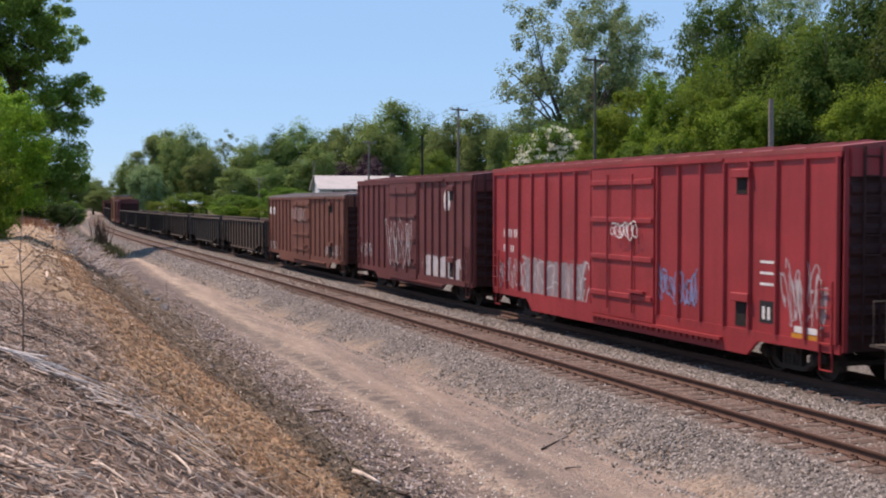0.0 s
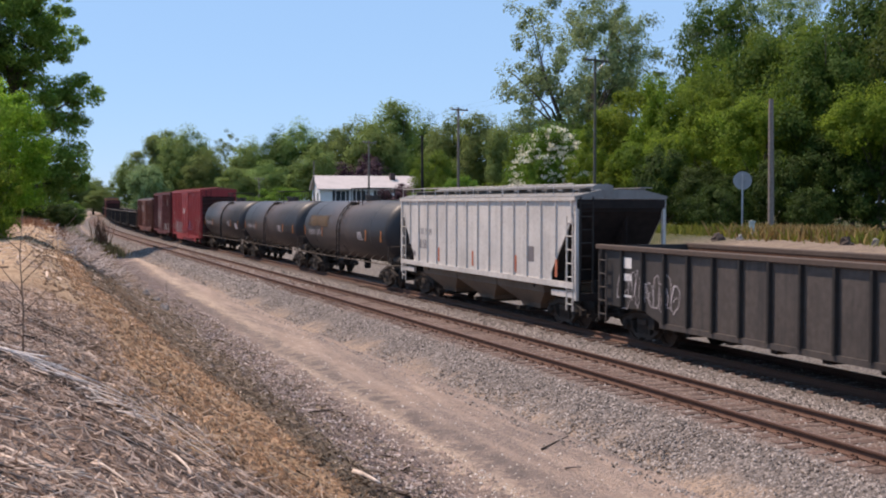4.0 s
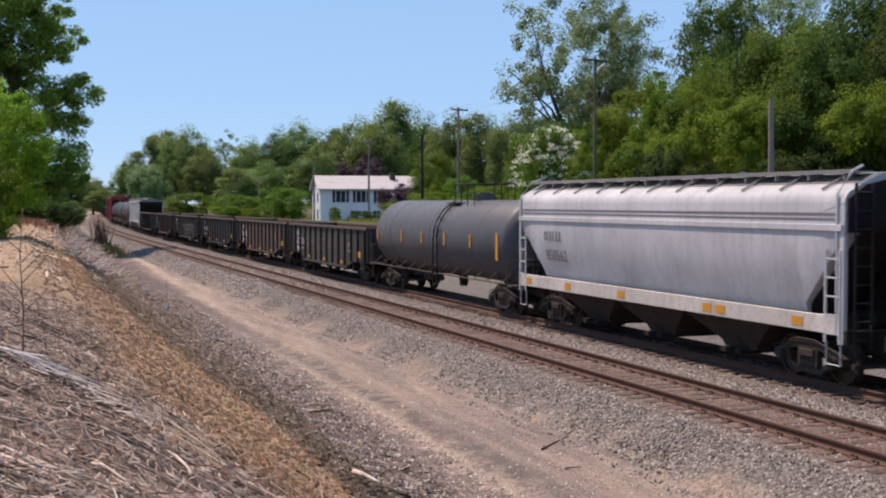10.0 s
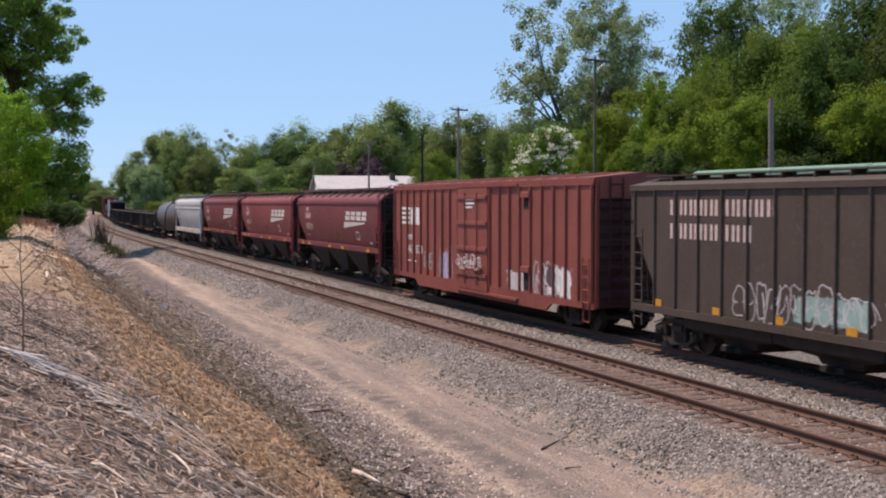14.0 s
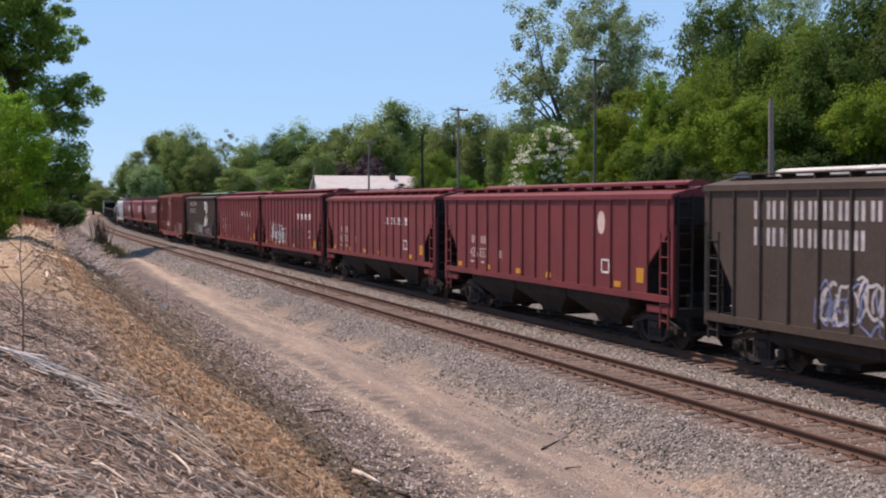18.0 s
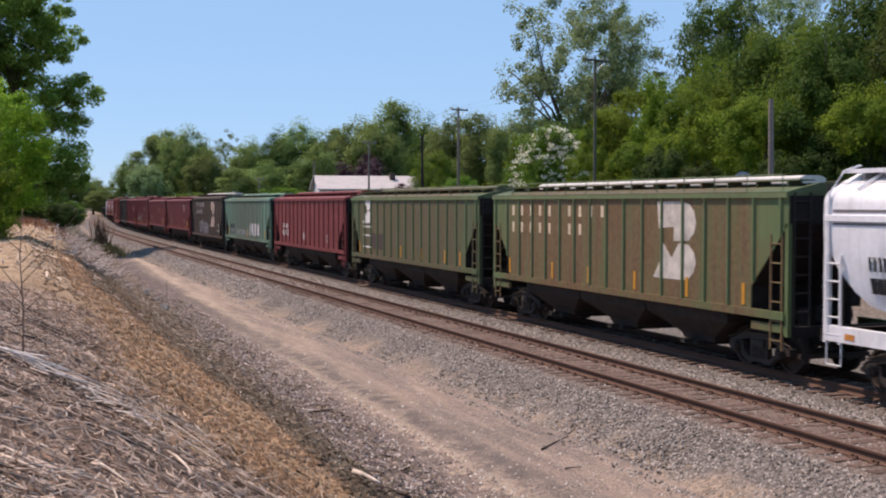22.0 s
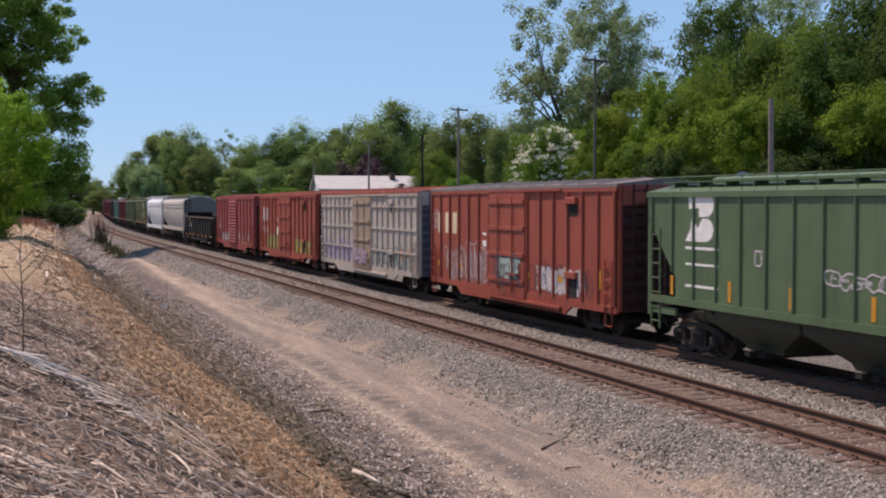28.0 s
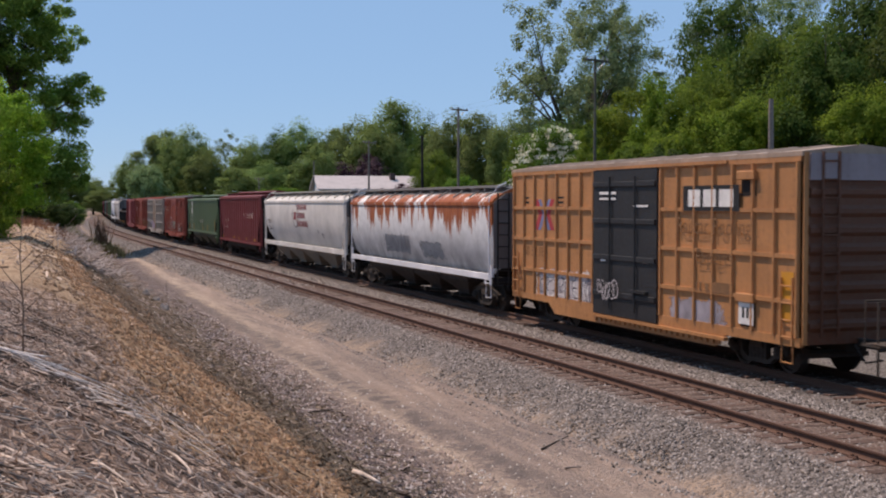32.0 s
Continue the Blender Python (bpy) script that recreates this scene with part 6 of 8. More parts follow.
car, L = ribbed_hopper(-363.98, -380.32, "dark brown covered hopper with large pale emblem", BN_DARK, BN_DARK, GREY_H, UNDER_H, 15, 4.32, sill=1.2, cut=(1.3, 1.75, 3.45), ladder_mat=STEEL_DARK)
letter_blocks(car, L, [(2.1, 3.55, 10, 0.50), (2.1, 2.95, 8, 0.50)], PALE, 0.48, 0.36)
round_emblem(car, L, 10.4, 1.9, 1.05, PINK_INK)
scrawl(car, L, 81, 4.6, 9.2, 1.3, 2.4, PALE, 6, 0.16)
scrawl(car, L, 82, 4.4, 9.4, 1.3, 2.3, GRAFF_BLUE, 6, 0.08)
bars(car, L, WHITE_INK, [(12.6, 1.6, 0.5, 0.06), (12.6, 1.95, 0.5, 0.06), (14.0, 1.6, 0.6, 0.06), (14.0, 2.1, 0.6, 0.06), (14.0, 1.6, 0.06, 0.5), (14.55, 1.6, 0.06, 0.55)])

car, L = ribbed_hopper(-381.70, -398.68, "pale green covered hopper with brown patches", GREEN_L, GREEN_L, BN_GREENTOP, UNDER_H, 16, 4.15, sill=1.42, rail_mat=GREEN_L, rib_mat=TEAL_RIB)
lettering(car, L, "445625", 2.6, 1.75, 0.3, WHITE_INK)
blob(car, L, 91, 9.6, 14.0, 1.55, 2.6, PALE, n=4)
scrawl(car, L, 94, 4.6, 9.6, 1.6, 2.0, PALE, 6, 0.08)
tapes(car, L, [1.5, 5.3, 9.2, 15.2], 1.5, 0.14, 0.55)
bars(car, L, BLACK_INK, [(2.4, 1.65, 2.0, 0.7)], x=-HALF + 0.05)

car, L = ribbed_hopper(-400.02, -417.15, "faded red covered hopper with a tall roof trough", RED_H, RED_H, RED_H, UNDER_H, 16, 4.15, sill=1.45, cut=(1.5, 1.9, 3.35))
lettering(car, L, "428 426", 2.5, 1.95, 0.34, WHITE_INK)
bars(car, L, WHITE_INK, [(2.5, 2.4, 0.25, 0.3), (2.8, 2.4, 0.25, 0.3), (3.4, 2.4, 0.25, 0.3), (3.7, 2.4, 0.25, 0.3), (13.3, 1.8, 0.45, 0.06), (13.3, 2.1, 0.45, 0.06), (13.3, 1.8, 0.06, 0.35), (13.7, 1.8, 0.06, 0.35)])
shape(car, L, PALE, [(8.05 + 0.17 * math.cos(a), 2.0 + 0.24 * math.sin(a)) for a in (k * 0.524 for k in range(12))])


def green_stripes(car, L, yf, big=1.0):
    round_emblem(car, L, yf, 2.95, 0.62 * big, WHITE_INK)
    bars(car, L, WHITE_INK, [(yf - 0.1, 2.75, 1.5, 0.07), (yf - 0.1, 2.35, 1.5, 0.06), (yf - 0.1, 1.80, 1.5, 0.07)])


car, L = ribbed_hopper(-418.38, -435.52, "olive green covered hopper with white emblem and striped lines", GREEN_O, GREEN_O, GREEN_O, UNDER_H, 16, 4.15, sill=1.45, rail_mat=GREEN_RIB, cut=(1.4, 2.0, 3.45), rib_mat=GREEN_RIB)
green_stripes(car, L, 2.1)
blob(car, L, 101, 3.0, 5.6, 1.7, 2.6, paint("purple_brown_stain", (0.09, 0.06, 0.055), 0.3, 0.4, 0.8), n=2, name="stain")
tapes(car, L, [1.45, 5.4, 7.9, 10.7, 13.5, 15.2], 1.55, 0.13, 0.5)
car, L = ribbed_hopper(-436.91, -454.01, "brown-green covered hopper with tall pale emblem", GREEN_B, GREEN_O, GREY_H, UNDER_H, 16, 4.15, sill=1.45, rail_mat=GREEN_RIB, cut=(1.4, 2.0, 3.45), rib_mat=GREEN_RIB)
letter_blocks(car, L, [(1.7, 3.5, 10, 0.72), (1.7, 2.95, 8, 0.72)], CREAM_INK, 0.33, 0.17)
round_emblem(car, L, 11.4, 1.95, 1.0, plain("emblem_worn_white", (0.56, 0.50, 0.44), 0.75, 0, 0.35, 2.5))
tapes(car, L, [1.5, 3.3, 4.9, 7.4, 10.2, 12.9, 15.4], 1.55, 0.13, 0.5)

car, L = smooth_hopper(-455.29, -471.00, "gleaming white covered hopper with curved sides", WHITE_H, WHITE_H, WHITE_H, under_mat=UNDER_H, belt_z=3.62, sill=1.36, sill_h=0.32, end_mat=paint("hopper_end_blue_grey", (0.13, 0.15, 0.21), 0.05, 0.2), cut=(1.7, 1.75, 3.2), round_cut=True)
letter_blocks(car, L, [(1.4, 2.55, 4, 0.3)], BLACK_INK, 0.34, 0.24)
letter_blocks(car, L, [(1.4, 2.1, 6, 0.2)], BLACK_INK, 0.32, 0.185)
bars(car, L, GREY_INK, [(0.3, 3.72, L - 0.6, 0.06), (0.3, 3.46, L - 0.6, 0.05)], name="stripe")
tapes(car, L, [0.9, 3.3, 5.4, 7.9, 10.1, 14.0], 1.12, 0.3, 0.12, -HALF - 0.016, plain("orange_tape", (0.55, 0.22, 0.05), 0.6))
car, L = smooth_hopper(-471.98, -488.48, "warm grey covered hopper with dark streaks", BUFF_H, ROOF_S, BUFF_H, under_mat=UNDER_H, belt_z=3.50, sill=1.48, sill_h=0.30, end_mat=paint("hopper_end_grey", (0.25, 0.225, 0.22), 0.1, 0.3), cut=(1.7, 1.75, 3.0), round_cut=True)
bars(car, L, GREY_INK, [(1.6, 2.68, 0.28, 0.34), (1.95, 2.68, 0.35, 0.34), (2.4, 2.68, 0.35, 0.34)])
lettering(car, L, "642999", 1.5, 2.2, 0.34, GREY_INK)
bars(car, L, GREY_INK, [(0.3, 3.66, L - 0.6, 0.05), (0.3, 3.58, L - 0.6, 0.04)], name="stripe")
tapes(car, L, [0.8, 3.6, 7.6, 11.0, 12.8, 15.0], 1.26, 0.36, 0.18, -HALF - 0.016)

car, L = gondola(-489.57, -506.00, "black gondola car with a row of yellow reflectors", two_tone("gondola_fresh_black", (0.018, 0.017, 0.017), (0.034, 0.027, 0.024), 8.5, 3.0, 0.6, 0.5), RUST_IN, SCRAP, 11, 2.68)
lettering(car, L, "201", 2.05, 1.75, 0.34, WHITE_INK, -HALF + 0.085)
lettering(car, L, "725", 3.4, 1.75, 0.34, WHITE_INK, -HALF + 0.085)
bars(car, L, WHITE_INK, [(2.0, 2.2, 0.25, 0.25), (2.35, 2.2, 0.25, 0.25)], x=-HALF + 0.085)
tapes(car, L, [0.8, 3.3, 5.2, 8.2, 10.4, 12.6, 15.3], 0.98, 0.5, 0.15, -HALF - 0.005)

car, L = boxcar(-507.73, -523.48, "wine-red boxcar with a corrugated sliding door", AOK_RED, AOK_RED, 4.36, (6.36, 9.23), ribs=11, kind="corr")
lettering(car, L, "731 687", 0.8, 1.9, 0.34, WHITE_INK)
bars(car, L, WHITE_INK, [(0.85, 2.4, 0.2, 0.28), (1.15, 2.4, 0.2, 0.28), (1.45, 2.4, 0.2, 0.28), (5.6, 1.75, 0.45, 0.12), (5.6, 1.95, 0.45, 0.05), (5.6, 2.3, 0.45, 0.16), (5.6, 2.55, 0.4, 0.05), (5.6, 2.85, 0.4, 0.05), (5.6, 2.7, 0.4, 0.05), (5.6, 3.0, 0.4, 0.05)])
blob(car, L, 111, 1.9, 6.3, 0.8, 1.7, PALE, n=6)
scrawl(car, L, 112, 1.7, 6.3, 0.75, 1.9, GRAFF_DARK, 7, 0.07)
for i, yf in enumerate((9.7, 11.3, 12.9)):
    scrawl(car, L, 113 + 7 * i, yf, yf + 0.75, 1.0, 1.75, PALE, 3, 0.08)
tapes(car, L, [0.7, 2.9, 5.0, 7.9, 10.8, 12.6, 14.6], 0.98, 0.45, 0.16)
car, L = boxcar(-525.33, -541.17, "rust-red boxcar with pale letters and olive graffiti", KCS_RED, KCS_RED, 4.42, (6.3, 9.4), ribs=13)
letter_blocks(car, L, [(1.0, 2.75, 3, 0.85)], WHITE_INK, 0.85, 0.5)
lettering(car, L, "74 92 39", 1.0, 2.0, 0.36, WHITE_INK)
blob(car, L, 121, 2.0, 6.2, 0.85, 2.0, GRAFF_GREEN, n=4)
blob(car, L, 122, 9.6, 15.0, 0.85, 1.9, GRAFF_GREEN, n=6)
tapes(car, L, [0.6, 3.0, 6.0, 8.2, 11.8], 1.05, 0.42, 0.18)
bars(car, L, WHITE_INK, [(5.5, 2.75, 0.4, 0.25), (5.45, 1.9, 0.5, 0.5)])
car, L = boxcar(-542.39, -558.69, "dirty white boxcar covered in purple and teal graffiti", DIRTY_W, KCS_RED, 4.42, (6.5, 9.4), TAN_DOOR, ribs=16, grid=True, end_mat=paint("boxcar_end_blue_grey", (0.12, 0.14, 0.19), 0.1, 0.2))
scrawl(car, L, 131, 0.3, 6.2, 0.95, 2.1, LILAC, 9, 0.17)
scrawl(car, L, 132, 0.6, 6.0, 1.0, 2.0, GRAFF_BLUE, 7, 0.09)
scrawl(car, L, 133, 9.6, 15.6, 0.95, 2.1, TEAL, 9, 0.15)
scrawl(car, L, 134, 9.8, 15.4, 1.0, 2.0, GRAFF_DARK, 9, 0.08)
scrawl(car, L, 135, 6.6, 9.3, 0.95, 1.8, LILAC, 5, 0.13, -HALF - 0.16)
blob(car, L, 136, 13.0, 15.8, 1.3, 2.0, plain("graffiti_orange", (0.50, 0.20, 0.08), 0.7), n=3)
tapes(car, L, [15.4], 1.0, 0.4, 0.25)
car, L = boxcar(-560.36, -576.08, "rust-red boxcar with cream letters and white graffiti", KCS_RED, ROOF_G, 4.46, (6.3, 9.4), ribs=13)
letter_blocks(car, L, [(0.75, 2.75, 3, 0.82)], CREAM_INK, 0.8, 0.46)
scrawl(car, L, 141, 0.2, 0.7, 2.8, 3.8, PALE, 1, 0.08)
blob(car, L, 142, 1.4, 6.2, 0.85, 2.3, plain("graffiti_dusty_mauve", (0.26, 0.13, 0.12), 0.8), n=5)
scrawl(car, L, 143, 1.4, 6.2, 0.85, 2.4, PALE, 6, 0.07)
blob(car, L, 144, 6.8, 9.2, 1.2, 2.2, plain("graffiti_grey_teal", (0.36, 0.44, 0.40), 0.75), n=3, x=-HALF - 0.05)
scrawl(car, L, 145, 6.8, 9.3, 1.1, 2.2, GRAFF_DARK, 4, 0.08, -HALF - 0.16)
blob(car, L, 146, 9.8, 14.0, 1.0, 2.0, PALE, n=6)
scrawl(car, L, 147, 9.6, 14.2, 1.0, 2.1, GRAFF_DARK, 6, 0.05, -HALF + 0.036)
tapes(car, L, [0.9, 3.2, 9.5, 12.0], 1.45, 0.35, 0.2)
tapes(car, L, [14.6], 1.4, 0.3, 0.55)
bars(car, L, WHITE_INK, [(5.5, 2.35, 0.35, 0.22), (5.5, 2.75, 0.35, 0.1), (8.2, 3.1, 0.7, 0.08), (8.2, 2.95, 0.6, 0.08)])

car, L = ribbed_hopper(-577.80, -594.67, "clean green covered hopper with white emblem and stripes", GREEN_D, GREEN_D, GREEN_D, paint("hopper_bay_green", (0.06, 0.072, 0.045), 0.1, 0.3), 16, 4.18, sill=1.45, rail_mat=GREEN_D, cut=(1.4, 2.0, 3.5))
green_stripes(car, L, 2.0)
scrawl(car, L, 151, 7.5, 9.6, 2.1, 2.5, PALE, 3, 0.09)
bars(car, L, PALE, [(4.9, 2.45, 0.05, 0.36), (5.15, 2.45, 0.05, 0.36), (4.9, 2.45, 0.3, 0.05), (4.9, 2.78, 0.3, 0.05)])
tapes(car, L, [1.25, 3.9, 6.3, 9.0, 11.6, 15.3], 1.55, 0.13, 0.5)
tapes(car, L, [15.3], 1.55, 0.16, 1.0)
car, L = ribbed_hopper(-595.90, -612.33, "dark red covered hopper with white lettering blocks", RED_H2, RED_H2, RED_H2, UNDER_H, 20, 4.34, sill=1.15, cut=(1.3, 1.9, 3.5))
lettering(car, L, "435 037", 2.2, 1.95, 0.30, PINK_INK)
bars(car, L, PINK_INK, [(2.3, 2.45, 0.25, 0.32), (2.6, 2.45, 0.25, 0.32), (3.2, 2.45, 0.25, 0.32), (3.5, 2.45, 0.25, 0.32)])
for j in range(4):
    bars(car, L, PINK_INK, [(10.2 + j * 0.95, 2.95, 0.20, 0.24), (10.48 + j * 0.95, 2.95, 0.16, 0.24), (10.1 + j * 0.95, 2.85, 0.58, 0.05)], slant=-0.3, name="emblem")
tapes(car, L, [1.6, 6.2, 8.2, 11.2, 14.2], 1.25, 0.4, 0.18)

car, L = smooth_hopper(-613.74, -633.92, "long cream covered hopper with a red emblem", CREAM_H, paint("hopper_roof_cream", (0.5, 0.47, 0.43), 0.1, 0.3), CREAM_H, under_mat=paint("hopper_bay_tan", (0.30, 0.26, 0.21), 0.15, 0.4, 0.8), eave=4.08, bays=4, belt_z=4.0, sill=1.50, sill_h=0.24, cut=(1.4, 1.7, 3.2), round_cut=True, hatches=6, end_mat=paint("hopper_end_grey", (0.25, 0.225, 0.22), 0.1, 0.3), bulge=0.45)
FADED_RED = plain("faded_red_stencil", (0.26, 0.055, 0.065), 0.7)
g = Geo()
for i in range(22):
    a0, a1 = 0.9 + i * 0.235, 0.9 + (i + 1) * 0.235
    g.poly([(MARK[0](3.15 + 0.72 * math.cos(a)), side_y(L, 8.9 - 0.72 * math.sin(a)), 3.15 + 0.72 * math.cos(a)) for a in (a0, a1)] + [(MARK[0](3.15 + 0.64 * math.cos(a)), side_y(L, 8.9 - 0.64 * math.sin(a)), 3.15 + 0.64 * math.cos(a)) for a in (a1, a0)])
part("emblem", g, GREY_INK, car)
blob(car, L, 161, 8.5, 9.2, 2.85, 3.4, FADED_RED, n=1, name="emblem")
for z, a, n in ((3.5, 9.5, 6), (3.02, 9.4, 5), (2.54, 9.3, 7)):
    bars(car, L, FADED_RED, [r for i in range(n) for r in ((a + i * 0.40, z, 0.11, 0.32), (a + i * 0.40 + 0.18, z, 0.10, 0.32))], slant=-0.2, name="emblem")
lettering(car, L, "103112", 1.0, 2.15, 0.3, GREY_INK)
bars(car, L, GREY_INK, [(1.0, 2.6, 0.25, 0.3), (1.32, 2.6, 0.25, 0.3), (1.64, 2.6, 0.25, 0.3), (14.0, 2.2, 0.25, 0.25), (14.9, 2.0, 0.3, 0.3)])

car, L = smooth_hopper(-634.93, -653.42, "white covered hopper with long rust streaks from the roof", RUSTY_W, ROOF_S, WHITE_H, under_mat=UNDER_H, eave=4.05, bays=4, belt_z=3.9, sill=1.38, sill_h=0.20, cut=(0.5, 1.42, 1.6), hatches=6, end_mat=paint("hopper_end_grey", (0.25, 0.225, 0.22), 0.1, 0.3), ladder_mat=WHITE_H)
blob(car, L, 170, 5.0, 9.4, 1.65, 2.6, plain("graffiti_grey_wash", (0.22, 0.23, 0.25), 0.75, 0, 0.3, 2))
blob(car, L, 172, 10.2, 13.6, 1.6, 2.4, plain("graffiti_grey_wash", (0.22, 0.23, 0.25), 0.75, 0, 0.3, 2))
scrawl(car, L, 171, 5.2, 9.2, 1.85, 2.5, GRAFF_DARK, 7, 0.045)

# The end is rusty; its colour also holds the shade on that face.
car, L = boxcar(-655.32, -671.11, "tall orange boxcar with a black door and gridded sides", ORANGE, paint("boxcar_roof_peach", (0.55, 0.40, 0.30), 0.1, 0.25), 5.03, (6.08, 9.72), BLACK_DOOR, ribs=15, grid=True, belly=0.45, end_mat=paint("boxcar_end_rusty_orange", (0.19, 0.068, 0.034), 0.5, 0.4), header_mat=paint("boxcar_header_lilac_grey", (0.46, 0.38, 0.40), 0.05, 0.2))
bars(car, L, BLACK_INK, [(11.0, 3.72, 2.5, 0.62)], name="emblem_panel", x=-HALF - 0.02)
bars(car, L, WHITE_INK, [(11.25, 3.82, 0.56, 0.42), (11.95, 3.82, 0.56, 0.42), (12.65, 3.82, 0.60, 0.42)], name="emblem", x=-HALF - 0.024)
RAIL_INK = plain("brown_stencil", (0.20, 0.10, 0.045), 0.75)
lettering(car, L, "Railcar Pooling", 10.7, 3.15, 0.42, RAIL_INK, -HALF - 0.02, 0.92)
lettering(car, L, "Experts", 11.6, 2.42, 0.38, RAIL_INK, -HALF - 0.02)
bars(car, L, RAIL_INK, [(11.6, 1.75, 0.35, 0.25), (12.05, 1.75, 0.2, 0.2), (12.35, 1.75, 0.9, 0.25)], x=-HALF - 0.02)
for k, y0 in ((1, 1.75), (-1, 3.25)):
    shape(car, L, RED_INK, [(y0, 4.02), (y0 + k * 0.26, 4.02), (y0 + k * 0.58, 3.55), (y0 + k * 0.26, 3.05), (y0, 3.05), (y0 + k * 0.32, 3.55)])
    shape(car, L, GRAFF_BLUE, [(y0 + k * 0.28, 4.02), (y0 + k * 0.48, 4.02), (y0 + k * 0.70, 3.70), (y0 + k * 0.70, 3.40), (y0 + k * 0.48, 3.05), (y0 + k * 0.28, 3.05), (y0 + k * 0.61, 3.55)])
bars(car, L, BLACK_INK, [(0.9, 4.05, 0.4, 0.06), (0.9, 3.9, 0.4, 0.06), (3.4, 4.05, 0.5, 0.06), (3.4, 3.9, 0.5, 0.06), (3.4, 3.75, 0.5, 0.06)])
lettering(car, L, "50 52 18", 0.9, 2.2, 0.32, RAIL_INK)
bars(car, L, WHITE_INK, [(6.5, 4.15, 1.0, 0.08), (6.5, 4.0, 1.0, 0.06), (8.5, 3.8, 0.8, 0.06), (6.6, 2.25, 0.3, 0.06), (8.9, 2.3, 0.5, 0.1)], x=-HALF - 0.06)
GREY_WASH = plain("graffiti_grey_mauve", (0.30, 0.27, 0.30), 0.75, 0, 0.35, 2)
bars(car, L, GREY_WASH, [(2.15 + 0.98 * i, 0.82, 0.9, 0.95) for i in range(4)], name="graffiti")
blob(car, L, 181, 1.9, 6.0, 0.8, 1.95, PALE, n=5)
scrawl(car, L, 182, 2.0, 6.0, 0.75, 2.0, WHITE_INK, 4, 0.09)
scrawl(car, L, 185, 2.1, 5.9, 0.85, 1.7, GRAFF_DARK, 4, 0.07)
scrawl(car, L, 183, 6.6, 7.8, 1.2, 1.8, PALE, 3, 0.06, -HALF - 0.16)
blob(car, L, 184, 10.0, 13.2, 0.75, 1.6, GREY_WASH, n=5)
bars(car, L, WHITE_INK, [(13.5, 1.1, 0.6, 0.6)], x=-HALF - 0.014)
bars(car, L, BLACK_INK, [(13.65, 1.25, 0.3, 0.3)], x=-HALF - 0.018)
tapes(car, L, [15.3], 1.3, 0.45, 1.1)
car, L = tank_car(-673.6, -689.0, "dark tank car coupled behind the orange boxcar", BLACK_T, SILL_T)


def motions():
    """The train runs down the line at a steady pace; all wheelsets turn with it."""
    for ob, mid in CARS:
        walk(ob, [(t, on_line(FAR_X, mid + SPEED * t)) for t in range(0, 33)])
    lead = WHEELSETS[0]
    rows = [(i / FPS, Matrix.Rotation(-SPEED / WHEEL_R * i / FPS, 4, "X")) for i in range(0, 32 * FPS + 1)]
    walk(lead, rows)
    act, slot = lead.animation_data.action, lead.animation_data.action_slot
    for w in WHEELSETS[1:]:
        w.rotation_mode = "QUATERNION"
        w.animation_data_create()
        w.animation_data.action = act
        w.animation_data.action_slot = slot
# ---- trees ----
LEAF_MID = leafy("leaves_mid_green", (0.070, 0.140, 0.016), (0.182, 0.280, 0.042), 0.62)
LEAF_DARK = leafy("leaves_dark_green", (0.038, 0.076, 0.013), (0.098, 0.152, 0.029), 0.5)
# Darkened leaf colour that holds the shade under the canopy.
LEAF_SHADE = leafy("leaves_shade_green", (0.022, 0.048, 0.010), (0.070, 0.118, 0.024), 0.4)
LEAF_LIGHT = leafy("leaves_yellow_green", (0.092, 0.166, 0.015), (0.232, 0.315, 0.044), 0.66)
LEAF_FRESH = leafy("leaves_fresh_green", (0.120, 0.215, 0.016), (0.250, 0.360, 0.050), 0.7)
LEAF_GREY = leafy("leaves_grey_green", (0.132, 0.196, 0.082), (0.300, 0.385, 0.185), 0.55)
# Haze of distance is put into these pale, low-contrast leaves.
LEAF_FAR = leafy("leaves_soft_green", (0.160, 0.225, 0.070), (0.220, 0.300, 0.100), 0.65)
LEAF_PURPLE = leafy("leaves_purple", (0.035, 0.018, 0.028), (0.095, 0.045, 0.065), 0.2)
LEAF_WILLOW = leafy("leaves_pale_willow", (0.13, 0.19, 0.075), (0.28, 0.37, 0.17), 0.5)
BLOSSOM = leafy("white_blossom", (0.70, 0.68, 0.55), (0.88, 0.86, 0.76), 0.4)


